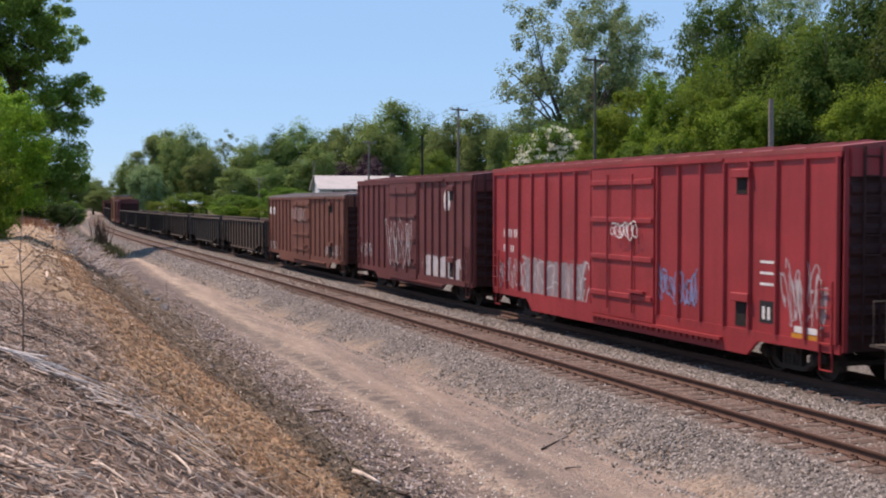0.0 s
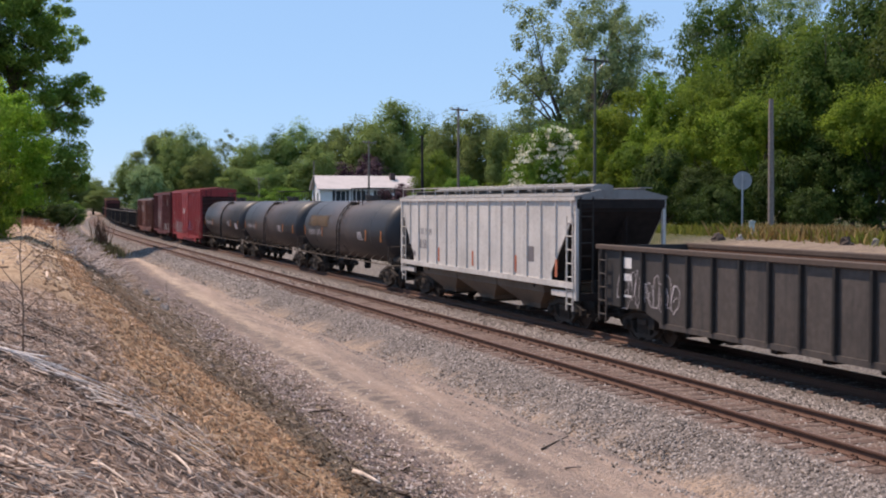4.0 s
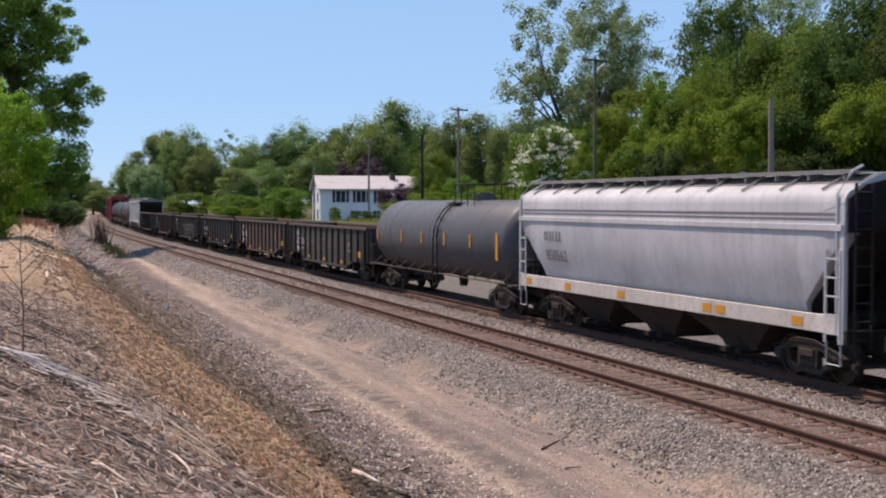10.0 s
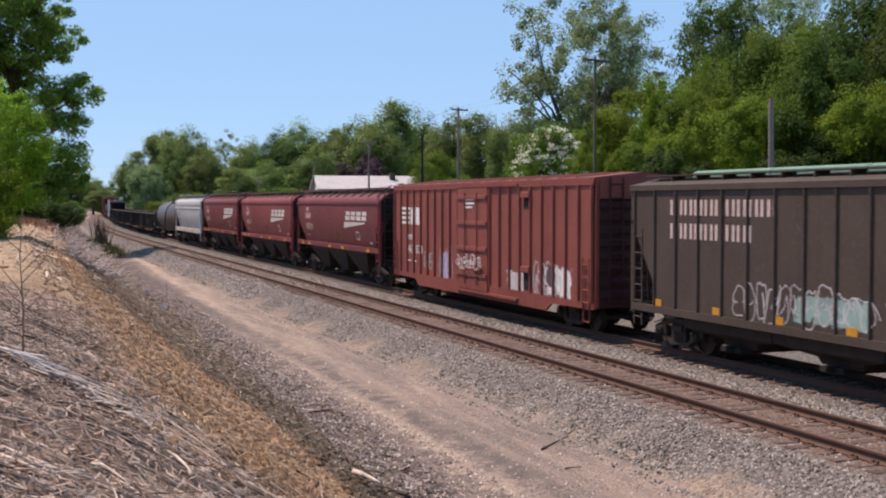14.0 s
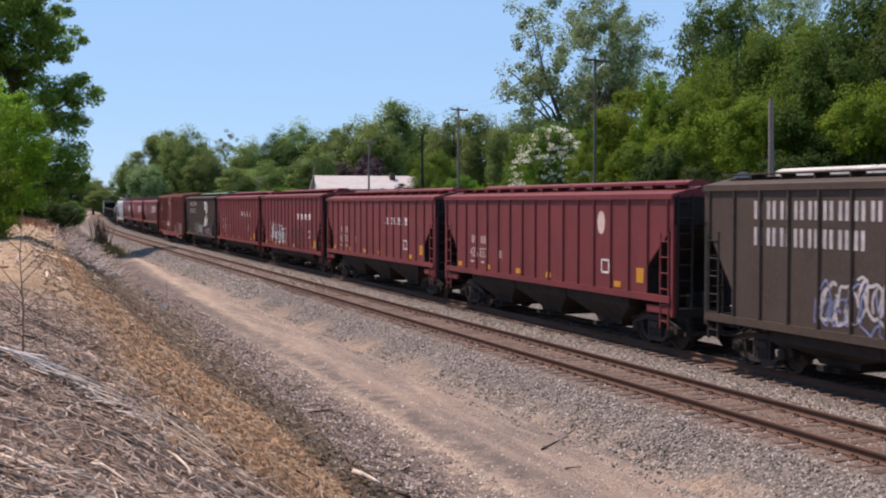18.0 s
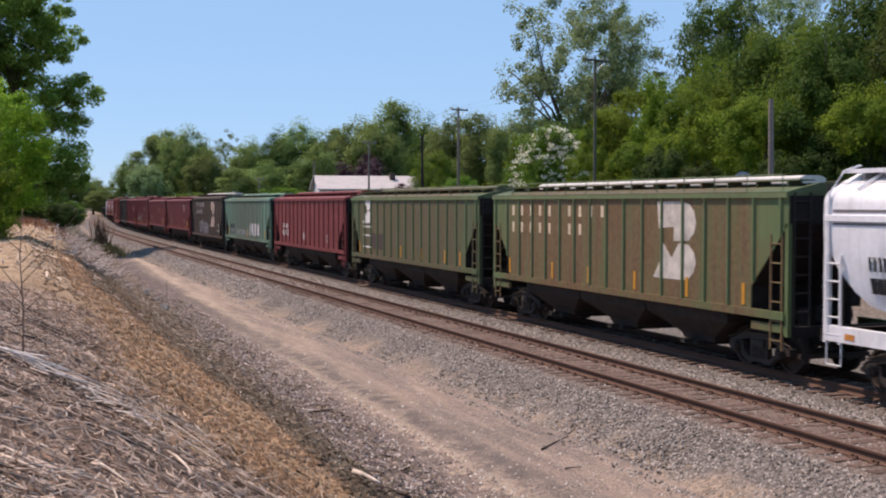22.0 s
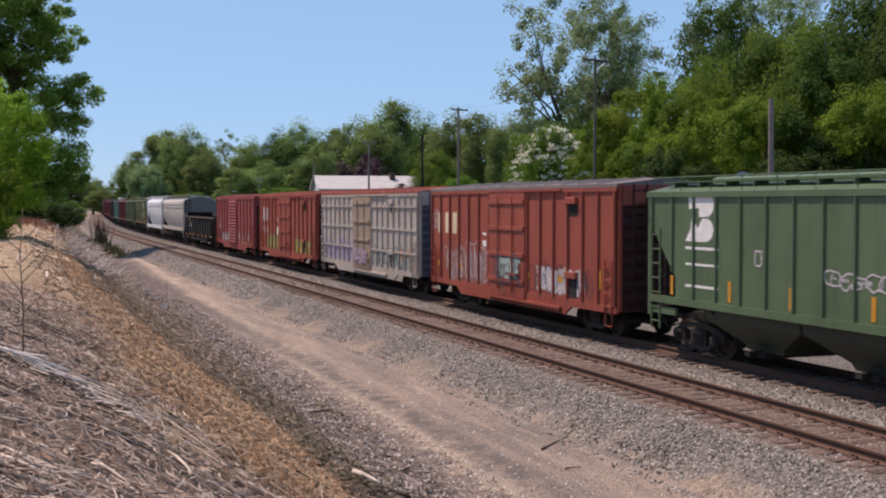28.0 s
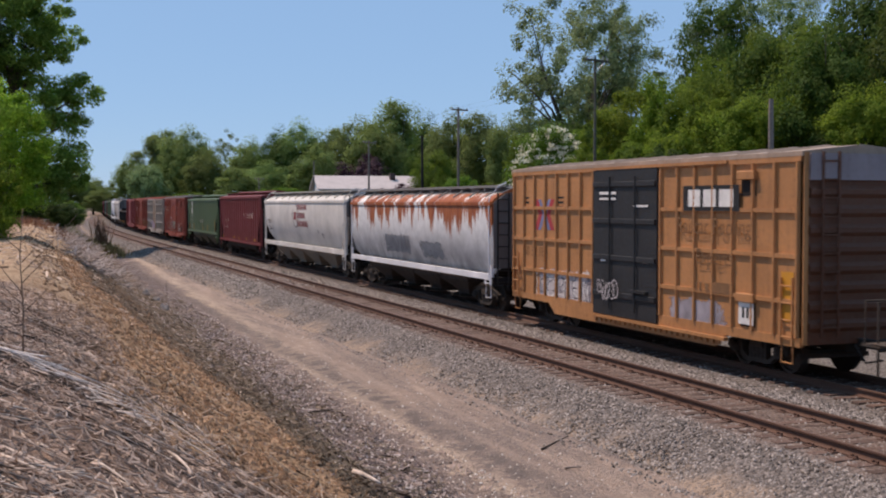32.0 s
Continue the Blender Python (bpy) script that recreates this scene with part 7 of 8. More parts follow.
def crown_mesh(name, mat, seed, clumps, leaves, rx, rz, zc, leaf, clump_r, hollow=0.45, flat=0.75, drop=0.0):
    """A crown of leaf clumps, uneven and with gaps, in a tree ten units high."""
    r = np.random.default_rng(seed)
    d = r.normal(size=(clumps, 3))
    d /= np.linalg.norm(d, axis=1)[:, None]
    rad = hollow + (1 - hollow) * r.random(clumps) ** 0.6
    lump = 1 + 0.16 * np.sin(3.1 * d[:, 0] + seed) * np.cos(2.7 * d[:, 1] + 2 * seed) + 0.08 * np.clip(r.normal(size=clumps), -1.6, 1.0)
    c = d * (rad * lump)[:, None] * np.array([rx, rx, rz]) + np.array([0, 0, zc])
    c[:, 2] = np.maximum(c[:, 2], zc - rz * 0.95)
    cr = clump_r * r.uniform(0.55, 1.35, clumps)
    which = r.integers(0, clumps, leaves)
    o = r.normal(size=(leaves, 3))
    o /= np.linalg.norm(o, axis=1)[:, None]
    o *= (r.random(leaves) ** 0.45)[:, None]
    p = c[which] + o * cr[which][:, None] * np.array([1, 1, flat])
    p[:, 2] -= drop * r.random(leaves) ** 2
    # leaf frames: normals lean outwards and up
    nrm = o * 0.9 + d[which] * 0.5 + r.normal(size=(leaves, 3)) * 0.32 + np.array([0, 0, 0.5])
    nrm /= np.linalg.norm(nrm, axis=1)[:, None]
    t = np.cross(nrm, r.normal(size=(leaves, 3)))
    t /= np.linalg.norm(t, axis=1)[:, None] + 1e-9
    b = np.cross(nrm, t)
    sz = leaf * r.uniform(0.6, 1.4, leaves)[:, None]
    co = np.stack([p - t * sz * 0.5, p + t * sz * 0.5, p + b * sz * 0.68 + nrm * sz * 0.1], axis=1)
    return quads_mesh(name, co, mat, 3), c


def trunk_mesh(name, seed, centres, base_r, split, lean=0.0, limbs=9):
    r = random.Random(seed)
    g = Geo()
    top = Vector((lean, 0, split))
    g.tube([(0, 0, -0.4), (0, 0, 0.2), (lean * 0.4, 0.05, split * 0.5), top], base_r * 1.25, 8, base_r * 0.75)
    picks = sorted(centres.tolist(), key=lambda p: r.random())[:limbs]
    for p in picks:
        e = Vector(p)
        m = top.lerp(e, 0.5) + Vector((r.uniform(-0.3, 0.3), r.uniform(-0.3, 0.3), 0.35))
        g.tube([top - Vector((0, 0, r.uniform(0.0, split * 0.3))), m, e], base_r * r.uniform(0.32, 0.5), 6, base_r * 0.08)
        for _ in range(2):
            q = m.lerp(e, r.uniform(0.2, 0.7))
            g.tube([q, q + Vector((r.uniform(-1, 1), r.uniform(-1, 1), r.uniform(0.1, 0.8)))], base_r * 0.14, 5, base_r * 0.04)
    return g.mesh(name, BARK, True)


KINDS = {}


def tree_kind(key, mat, seed, trunk=0.2, split=3.0, limbs=9, **kw):
    cm, c = crown_mesh("crown", mat, seed, **kw)
    KINDS[key] = (cm, trunk_mesh("trunk", seed, c, trunk, split, 0.15, limbs))


tree_kind("broad", LEAF_MID, 1, clumps=130, leaves=26000, rx=3.5, rz=3.9, zc=5.9, leaf=0.185, clump_r=1.05, hollow=0.5)
tree_kind("broad2", LEAF_MID, 2, clumps=110, leaves=25000, rx=3.1, rz=4.1, zc=5.7, leaf=0.185, clump_r=1.05, hollow=0.5)
tree_kind("far", LEAF_FAR, 11, clumps=110, leaves=25000, rx=3.5, rz=4.0, zc=5.8, leaf=0.225, clump_r=1.2, hollow=0.3)
tree_kind("far2", LEAF_FAR, 12, clumps=100, leaves=24000, rx=3.2, rz=4.2, zc=5.6, leaf=0.225, clump_r=1.2, hollow=0.3)
tree_kind("dark", LEAF_DARK, 3, clumps=120, leaves=26000, rx=3.4, rz=4.2, zc=5.6, leaf=0.18, clump_r=1.0, hollow=0.45)
tree_kind("airy", LEAF_GREY, 4, clumps=230, leaves=30000, rx=3.6, rz=4.2, zc=5.8, leaf=0.11, clump_r=0.46, hollow=0.25, trunk=0.17, split=2.2, limbs=26)
tree_kind("light", LEAF_LIGHT, 5, clumps=110, leaves=26000, rx=3.7, rz=4.2, zc=5.2, leaf=0.18, clump_r=0.9)
tree_kind("fresh", LEAF_FRESH, 15, clumps=110, leaves=26000, rx=3.7, rz=4.2, zc=5.2, leaf=0.19, clump_r=0.9)
tree_kind("willow", LEAF_WILLOW, 6, clumps=70, leaves=20000, rx=3.3, rz=4.0, zc=5.5, leaf=0.23, clump_r=1.0, drop=1.6)
tree_kind("purple", LEAF_PURPLE, 7, clumps=80, leaves=18000, rx=4.0, rz=4.2, zc=5.2, leaf=0.25, clump_r=1.1)
tree_kind("canopy", LEAF_LIGHT, 13, clumps=100, leaves=26000, rx=4.4, rz=2.7, zc=7.2, leaf=0.185, clump_r=0.95, hollow=0.3)
tree_kind("bush", LEAF_MID, 8, clumps=100, leaves=14000, rx=5.0, rz=4.9, zc=4.8, leaf=0.31, clump_r=1.3, split=1.0, trunk=0.15)
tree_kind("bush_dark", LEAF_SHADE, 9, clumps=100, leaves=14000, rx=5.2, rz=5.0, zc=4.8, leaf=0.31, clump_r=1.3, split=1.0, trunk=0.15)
tree_kind("bush_light", LEAF_LIGHT, 10, clumps=95, leaves=14000, rx=5.0, rz=4.9, zc=4.9, leaf=0.31, clump_r=1.3, split=1.0, trunk=0.15)
TREE_LABEL = {"fresh": "young tree with bright yellow-green leaves on the bank", "canopy": "young tree with overhanging yellow-green boughs", "far": "leafy tree in the distant wood", "far2": "tall leafy tree in the distant wood", "broad": "leafy deciduous tree in full summer green", "broad2": "tall leafy deciduous tree in summer green", "dark": "dense dark green deciduous tree in leaf",
              "airy": "tall airy poplar with grey-green leaves and visible limbs", "light": "young tree with fresh yellow-green leaves", "willow": "pale green drooping willow tree",
              "purple": "round purple-leaved ornamental tree", "bush": "thick green bush at the roadside", "bush_dark": "dark green bush, undergrowth shade put into its leaves", "bush_light": "bright yellow-green bush in the sun"}
_tr = random.Random(12)


def tree(kind, x, y, h, wide=1.0, turn=None, base=None):
    cm, tm = KINDS[kind]
    z = land(x, y) if base is None else base
    k = h / 10.0
    ob = thing("bush" if kind.startswith("bush") else "tree", pose(x, y, z, 0, 0, _tr.uniform(0, 360) if turn is None else turn), TREE_LABEL[kind], "bush" if kind.startswith("bush") else "tree", "trees along the railway")
    t = part("trunk", tm, None, ob)
    c = part("crown", cm, None, ob)
    for o in (t, c):
        o.scale = (k * wide, k * wide, k)
    return ob


def lobed_tree(x, y, lobes, mat, label, seed, leaves=95000, leaf=0.26):
    """A big tree whose crown is built of separate boughs: (x, z, radius) in metres from its foot."""
    r = np.random.default_rng(seed)
    vol = np.array([q[2] ** 2 for q in lobes])
    clumps, cr = [], []
    for a, z, rad in lobes:
        for _ in range(max(5, int(rad * rad * 2.2))):
            d = r.normal(size=3)
            d *= r.uniform(0.45, 1.0) / np.linalg.norm(d)
            clumps.append((a + d[0] * rad * 0.85, d[1] * rad * 0.9, z + d[2] * rad * 0.75))
            cr.append(r.uniform(0.6, 1.3))
    c, cr = np.array(clumps), np.array(cr)
    which = r.integers(0, len(c), leaves)
    o = r.normal(size=(leaves, 3))
    o *= (r.random(leaves) ** 0.45 / np.linalg.norm(o, axis=1))[:, None]
    p = c[which] + o * cr[which][:, None] * np.array([1, 1, 0.75])
    nrm = o * 0.9 + r.normal(size=(leaves, 3)) * 0.35 + np.array([0, 0, 0.5])
    nrm /= np.linalg.norm(nrm, axis=1)[:, None]
    t = np.cross(nrm, r.normal(size=(leaves, 3)))
    t /= np.linalg.norm(t, axis=1)[:, None] + 1e-9
    b = np.cross(nrm, t)
    sz = leaf * r.uniform(0.6, 1.4, leaves)[:, None]
    co = np.stack([p - t * sz * 0.5, p + t * sz * 0.5, p + b * sz * 0.68 + nrm * sz * 0.1], axis=1)
    ob = thing("tree", pose(x, y, land(x, y)), label, "tree", "trees along the railway")
    part("crown", quads_mesh("crown", co, mat, 3), None, ob)
    g = Geo().tube([(0, 0, -0.5), (0.1, 0, 4), (0.3, 0.2, 10), (0.2, 0, 17)], 0.55, 10, 0.2)
    for a, z, rad in lobes:
        g.tube([(0.2, 0, max(3.0, z * 0.6)), (a * 0.5, 0.2, z * 0.82), (a, 0, z)], 0.2, 6, 0.06)
    part("trunk", g, BARK, ob, smooth=True)


LEAF_OAK = leafy("leaves_oak_green", (0.118, 0.205, 0.040), (0.300, 0.420, 0.090), 0.7)
lobed_tree(0.5, 118.0, [(-1.0, 20.5, 5.2), (3.0, 19.5, 3.2), (4.4, 17.0, 2.7), (1.5, 15.5, 4.4), (6.6, 11.9, 2.3), (4.5, 11.6, 2.0), (2.0, 10.6, 4.2), (4.9, 9.0, 2.4), (5.4, 6.2, 2.0), (2.0, 5.0, 4.2), (6.0, 4.2, 1.8), (3.8, 3.6, 2.4), (-3.5, 14.5, 6.0), (-4.0, 6.5, 6.0), (-3.0, 24.0, 4.0), (1.0, 23.5, 2.8)],
           LEAF_OAK, "large spreading oak-like tree with dark green leaves", 3)
CROWN_W = {'far': 7.6, 'far2': 7.0, 'broad': 7.6, 'broad2': 6.9, 'dark': 7.4, 'airy': 7.4, 'light': 8, 'fresh': 8, 'willow': 7.2, 'purple': 9, 'canopy': 9.4, 'bush': 11.5, 'bush_dark': 11.8, 'bush_light': 11.5}


def grow(rows):
    for kind, x, y, top, wide in rows:
        h = (top - land(x, y)) / 0.99
        tree(kind, x, y, h, wide / h * 10 / CROWN_W[kind])


# far wood beyond the bend
grow([("far", 28.9, 436.4, 11.9, 15.6), ("far", 19.6, 418.5, 14.9, 20.5), ("far", 27.9, 372.9, 7.9, 11.7), ("far", 32.1, 339.5, 16.0, 10.7), ("far2", 35.0, 306.5, 19.8, 12.6), ("willow", 30.0, 276.4, 13.2, 10.0), ("far", 40.9, 293.8, 21.3, 13.5), ("far2", 42.2, 335.9, 23.0, 13.8), ("airy", 53.2, 310.6, 21.4, 13.0), ("far", 42.2, 272.0, 15.1, 11.3), ("far", 57.4, 298.5, 19.1, 12.6), ("dark", 59.0, 276.6, 20.3, 10.4), ("far", 63.9, 274.8, 22.0, 14.3), ("far2", 71.3, 272.2, 20.5, 11.7)])
grow([("far", 48.5, 237.8, 11.6, 11.2), ("far2", 41.5, 229.7, 10.2, 9.6), ("far", 56.8, 229.5, 14.5, 10.9), ("far", 74.7, 260.3, 22.0, 15.1), ("far2", 78.7, 248.2, 25.0, 15.7), ("far", 71.9, 240.0, 19.5, 12.8), ("dark", 72.4, 207.9, 18.7, 9.2), ("purple", 58.7, 206.5, 13.3, 10.9), ("bush", 31.2, 217.5, 5.8, 10.0), ("bush_light", 29.4, 234.1, 4.9, 8.6)])
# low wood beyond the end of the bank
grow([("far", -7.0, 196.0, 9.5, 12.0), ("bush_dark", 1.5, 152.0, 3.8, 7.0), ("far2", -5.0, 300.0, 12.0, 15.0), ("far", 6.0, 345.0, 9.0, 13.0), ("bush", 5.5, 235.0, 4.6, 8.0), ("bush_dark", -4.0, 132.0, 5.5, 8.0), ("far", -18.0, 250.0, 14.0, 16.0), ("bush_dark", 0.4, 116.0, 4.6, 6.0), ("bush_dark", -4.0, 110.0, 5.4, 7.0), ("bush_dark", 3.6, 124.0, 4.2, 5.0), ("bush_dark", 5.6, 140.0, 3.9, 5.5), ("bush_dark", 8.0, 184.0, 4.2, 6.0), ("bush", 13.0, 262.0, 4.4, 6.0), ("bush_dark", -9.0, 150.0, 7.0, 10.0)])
# wood behind the house
grow([("far", 72.8, 197.2, 19.0, 10.7), ("far2", 73.7, 186.2, 18.2, 10.2), ("far", 74.2, 175.4, 16.9, 8.8), ("purple", 52.0, 164.0, 7.0, 7.0), ("bush", 44.5, 169.1, 3.4, 2.1), ("bush", 43.1, 197.2, 6.6, 10.2), ("bush", 34.2, 189.8, 5.2, 9.7), ("bush_light", 30.5, 178.4, 3.7, 5.0), ("bush_light", 34.2, 173.8, 3.4, 4.9), ("broad", 56.7, 160.4, 11.0, 7.1), ("bush_light", 49.4, 141.8, 5.9, 5.6), ("bush", 53.3, 140.4, 7.3, 7.0), ("bush_dark", 40.1, 139.8, 3.0, 4.0)])
grow([("broad2", 58.3, 127.9, 14.9, 7.8)])
# roadside bushes
grow([("bush_light", -0.6, 55.5, 6.3, 3.4), ("bush_light", 45.8, 111.1, 6.1, 6.1), ("bush", 52.4, 119.4, 7.5, 6.7), ("bush", 38.1, 96.9, 5.1, 5.3), ("bush_light", 34.5, 81.2, 4.9, 4.9), ("bush", 34.2, 72.8, 4.2, 3.7), ("bush_light", 38.0, 116.1, 4.3, 5.1), ("bush", 34.5, 68.4, 3.8, 2.8), ("bush", 37.3, 105.7, 4.6, 4.7), ("bush_light", 35.3, 93.7, 3.3, 4.0), ("bush", 36.2, 90.1, 2.8, 4.1), ("bush_dark", 36.8, 86.7, 3.1, 3.7), ("bush_light", 37.2, 84.5, 3.3, 3.6)])
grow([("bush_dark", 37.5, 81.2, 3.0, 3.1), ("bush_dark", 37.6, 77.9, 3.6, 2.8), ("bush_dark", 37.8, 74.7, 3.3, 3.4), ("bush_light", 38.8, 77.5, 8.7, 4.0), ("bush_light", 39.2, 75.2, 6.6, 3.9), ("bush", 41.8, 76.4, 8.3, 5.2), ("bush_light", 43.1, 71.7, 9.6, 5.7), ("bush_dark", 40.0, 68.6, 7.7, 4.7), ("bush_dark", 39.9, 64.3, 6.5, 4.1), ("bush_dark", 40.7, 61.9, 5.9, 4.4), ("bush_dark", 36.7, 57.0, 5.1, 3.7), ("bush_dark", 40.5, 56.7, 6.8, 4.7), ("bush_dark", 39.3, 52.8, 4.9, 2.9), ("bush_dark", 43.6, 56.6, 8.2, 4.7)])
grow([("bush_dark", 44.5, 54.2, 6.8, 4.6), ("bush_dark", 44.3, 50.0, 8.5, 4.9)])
# trees of the near wood
grow([("fresh", -0.1, 58.5, 9.9, 4.9), ("dark", -4.7, 118.7, 23.3, 13.3), ("airy", 52.2, 106.7, 26.1, 17.6), ("airy", 57.2, 109.1, 24.9, 11.3), ("light", 51.6, 98.4, 13.1, 8.7), ("light", 51.5, 93.1, 15.3, 8.3), ("dark", 44.3, 90.4, 10.6, 5.6), ("light", 49.1, 83.3, 14.9, 6.6), ("dark", 64.5, 99.1, 25.3, 10.2), ("airy", 63.9, 102.5, 23.9, 7.1), ("broad", 49.6, 80.0, 14.6, 6.8), ("light", 45.8, 72.8, 12.5, 5.5), ("airy", 68.0, 92.5, 26.4, 11.3), ("broad", 49.7, 73.5, 15.9, 6.8)])
grow([("dark", 50.8, 71.0, 16.8, 7.8), ("broad2", 50.8, 66.8, 16.5, 7.4), ("dark", 52.3, 64.1, 19.1, 8.3), ("light", 46.3, 68.4, 10.2, 5.6), ("light", 48.2, 65.6, 10.6, 5.4), ("canopy", 41.7, 60.5, 10.3, 6.6), ("light", 49.9, 62.8, 12.0, 5.3), ("dark", 44.3, 58.5, 13.7, 6.5), ("canopy", 44.0, 53.3, 10.2, 6.7), ("light", 49.2, 58.8, 11.6, 4.7), ("dark", 50.0, 56.4, 17.6, 8.1), ("broad", 50.0, 52.2, 15.6, 7.7)])
# ---- house ----
SIDING = plain("white_siding", (0.74, 0.74, 0.76), 0.6, 0, 0.06, 3)
SHINGLE = plain("pale_roof_shingle", (0.50, 0.45, 0.44), 0.9, 0, 0.12, 8)
SHUTTER = plain("dark_shutter", (0.05, 0.055, 0.065), 0.6)
BRICK_DARK = plain("dark_brick", (0.09, 0.06, 0.055), 0.9)
GLASS = nodes_of("window_glass", 0.08, 0.0, 0.6)[0]
GLASS.node_tree.nodes["Principled BSDF"].inputs["Base Color"].default_value = (0.035, 0.045, 0.055, 1)


def house():
    ob = thing("house", pose(45.94, 183.3, 0.45, 0, 0, -5.5), "white two-storey house with dark shutters and pale roof", "house")
    Lh, dep, wall, ridge = 16.0, 8.5, 5.6, 7.6
    g = Geo().box(0, Lh, 0, 0.2, 0, wall).box(0, Lh, dep - 0.2, dep, 0, wall)
    for x in (0, Lh - 0.2):
        g.prism([(x, 0.2, 0), (x, dep - 0.2, 0), (x, dep - 0.2, wall), (x, dep / 2, ridge - 0.15), (x, 0.2, wall)], [(x + 0.2, 0.2, 0), (x + 0.2, dep - 0.2, 0), (x + 0.2, dep - 0.2, wall), (x + 0.2, dep / 2, ridge - 0.15), (x + 0.2, 0.2, wall)])
    walls = part("wall", g, SIDING, ob)
    lap = shared(("siding_board",), lambda: Geo().prism_x([(0.0, 0), (-0.025, 0), (-0.004, 0.19), (0.0, 0.19)], 0, Lh), SIDING)
    for i in range(28):
        part("siding_board", lap, None, walls, at=(0, 0, 0.1 + i * 0.195))
    for a, b in ((-0.45, dep / 2), (dep + 0.45, dep / 2)):
        za = wall - 0.15
        part("roof", Geo().prism_x([(a, za), (a, za + 0.16), (b, ridge + 0.16), (b, ridge)], -0.5, Lh + 0.5), SHINGLE, ob)
    part("chimney", Geo().box(11.6, 12.4, dep / 2 - 1.6, dep / 2 - 0.8, wall + 0.6, ridge + 0.55, 0.02), BRICK_DARK, ob)
    for x, z, w, h in ((3.2, 3.55, 1.5, 1.75), (6.4, 3.55, 1.5, 1.75), (9.7, 3.55, 1.5, 1.75), (13.0, 3.55, 1.5, 1.75), (5.5, 1.65, 1.6, 0.55), (8.9, 0.9, 1.2, 1.3), (12.4, 0.9, 1.2, 1.3)):
        wd = part("window", Geo().box(x - w / 2 - 0.08, x + w / 2 + 0.08, -0.07, -0.01, z - 0.08, z).box(x - w / 2 - 0.08, x + w / 2 + 0.08, -0.07, -0.01, z + h, z + h + 0.08).box(x - w / 2 - 0.08, x - w / 2, -0.07, -0.01, z, z + h).box(x + w / 2, x + w / 2 + 0.08, -0.07, -0.01, z, z + h).box(x - 0.04, x + 0.04, -0.06, -0.01, z, z + h), SIDING, ob)
        for k in (-1, 1):
            part("pane", Geo().box(x + (k - 1) * w / 4 + 0.03, x + (k + 1) * w / 4 - 0.03, -0.035, -0.012, z, z + h), GLASS, wd)
        if h > 1.5:
            for k in (-1, 1):
                xs = x + k * (w / 2 + 0.33)
                part("shutter", Geo().box(xs - 0.22, xs + 0.22, -0.075, -0.03, z - 0.05, z + h + 0.05, 0.01), SHUTTER, ob)
    for y, z in ((2.4, 3.55), (6.0, 3.55), (2.4, 0.9), (6.0, 0.9)):
        wd = part("window", Geo().box(-0.06, -0.01, y - 0.6, y + 0.6, z - 0.08, z).box(-0.06, -0.01, y - 0.6, y + 0.6, z + 1.5, z + 1.58).box(-0.06, -0.01, y - 0.6, y - 0.52, z, z + 1.5).box(-0.06, -0.01, y + 0.52, y + 0.6, z, z + 1.5), SIDING, ob)
        part("pane", Geo().box(-0.03, -0.012, y - 0.52, y + 0.52, z, z + 1.5), GLASS, wd)


house()


# ---- poles, sign, cabinet ----
def utility_pole(x, y, top, arm=True, r=0.15, lean=0.0, label="weathered wooden utility pole with a crossarm", armlen=2.1, mat=None, turn=20):
    z0 = land(x, y)
    ob = thing("utility_pole", pose(x, y, z0, 0, 0, turn), label, "utility pole", "utility poles")
    h = top - z0
    part("pole", Geo().tube([(0, 0, -0.5), (lean * 0.5, 0, h * 0.5), (lean, 0, h)], r, 10, r * 0.72), mat or POLE_WOOD, ob, smooth="auto")
    if arm:
        a = part("crossarm", Geo().box(lean - armlen / 2, lean + armlen / 2, -r - 0.12, -r + 0.0, h - 0.35, h - 0.22), mat or POLE_WOOD, ob)
        for dx in (-0.9, -0.5, 0.5, 0.9):
            part("insulator", shared(("insulator",), lambda: Geo().tube([(0, 0, 0), (0, 0, 0.08), (0, 0, 0.16)], 0.05, 8, 0.03), GALV), None, a, at=(lean + dx, -r - 0.06, h - 0.22))
        for k in (-1, 1):
            part("brace", Geo().tube([(lean + k * 0.65, -r - 0.06, h - 0.34), (lean, -r, h - 0.95)], 0.02, 5), GALV, a)
    return ob


utility_pole(42.3, 112.8, 13.35)
utility_pole(42.4, 144.6, 11.6)
utility_pole(40.5, 118.6, 10.85, False, 0.17, 0.0, "dark bare wooden pole beside the house", mat=plain("creosote_pole", (0.035, 0.03, 0.03), 0.9, 0, 0.3, 6))
utility_pole(34.4, 67.7, 12.95, True, 0.105, mat=plain("mossy_pole_wood", (0.115, 0.11, 0.085), 0.9, 0, 0.25, 7))
utility_pole(36.9, 52.8, 9.2, False, 0.17, -0.12, "cut-off grey wooden pole without crossarm")
utility_pole(40.8, 166.4, 9.8, False, 0.12, 0.0, "thin grey wooden pole beside the house")
utility_pole(43.4, 218.6, 8.5, True, 0.14)

_sag = Geo()
_tops = [(34.4, 67.7, 12.8), (42.3, 112.8, 13.2), (42.4, 144.6, 11.45), (43.4, 218.6, 8.4)]
for dx in (-0.9, 0.9):
    for a, b in zip([(30.0, 5.0, 12.5)] + _tops, _tops):
        pts = []
        for i in range(9):
            t = i / 8
            pts.append((a[0] + (b[0] - a[0]) * t + dx, a[1] + (b[1] - a[1]) * t, a[2] + (b[2] - a[2]) * t - 2.2 * t * (1 - t)))
        _sag.tube(pts, 0.006, 4)
tagged(new("power_wires", _sag.mesh("power_wires", STEEL_DARK)), "thin dark overhead wires strung between poles", "wire", kind="stuff")


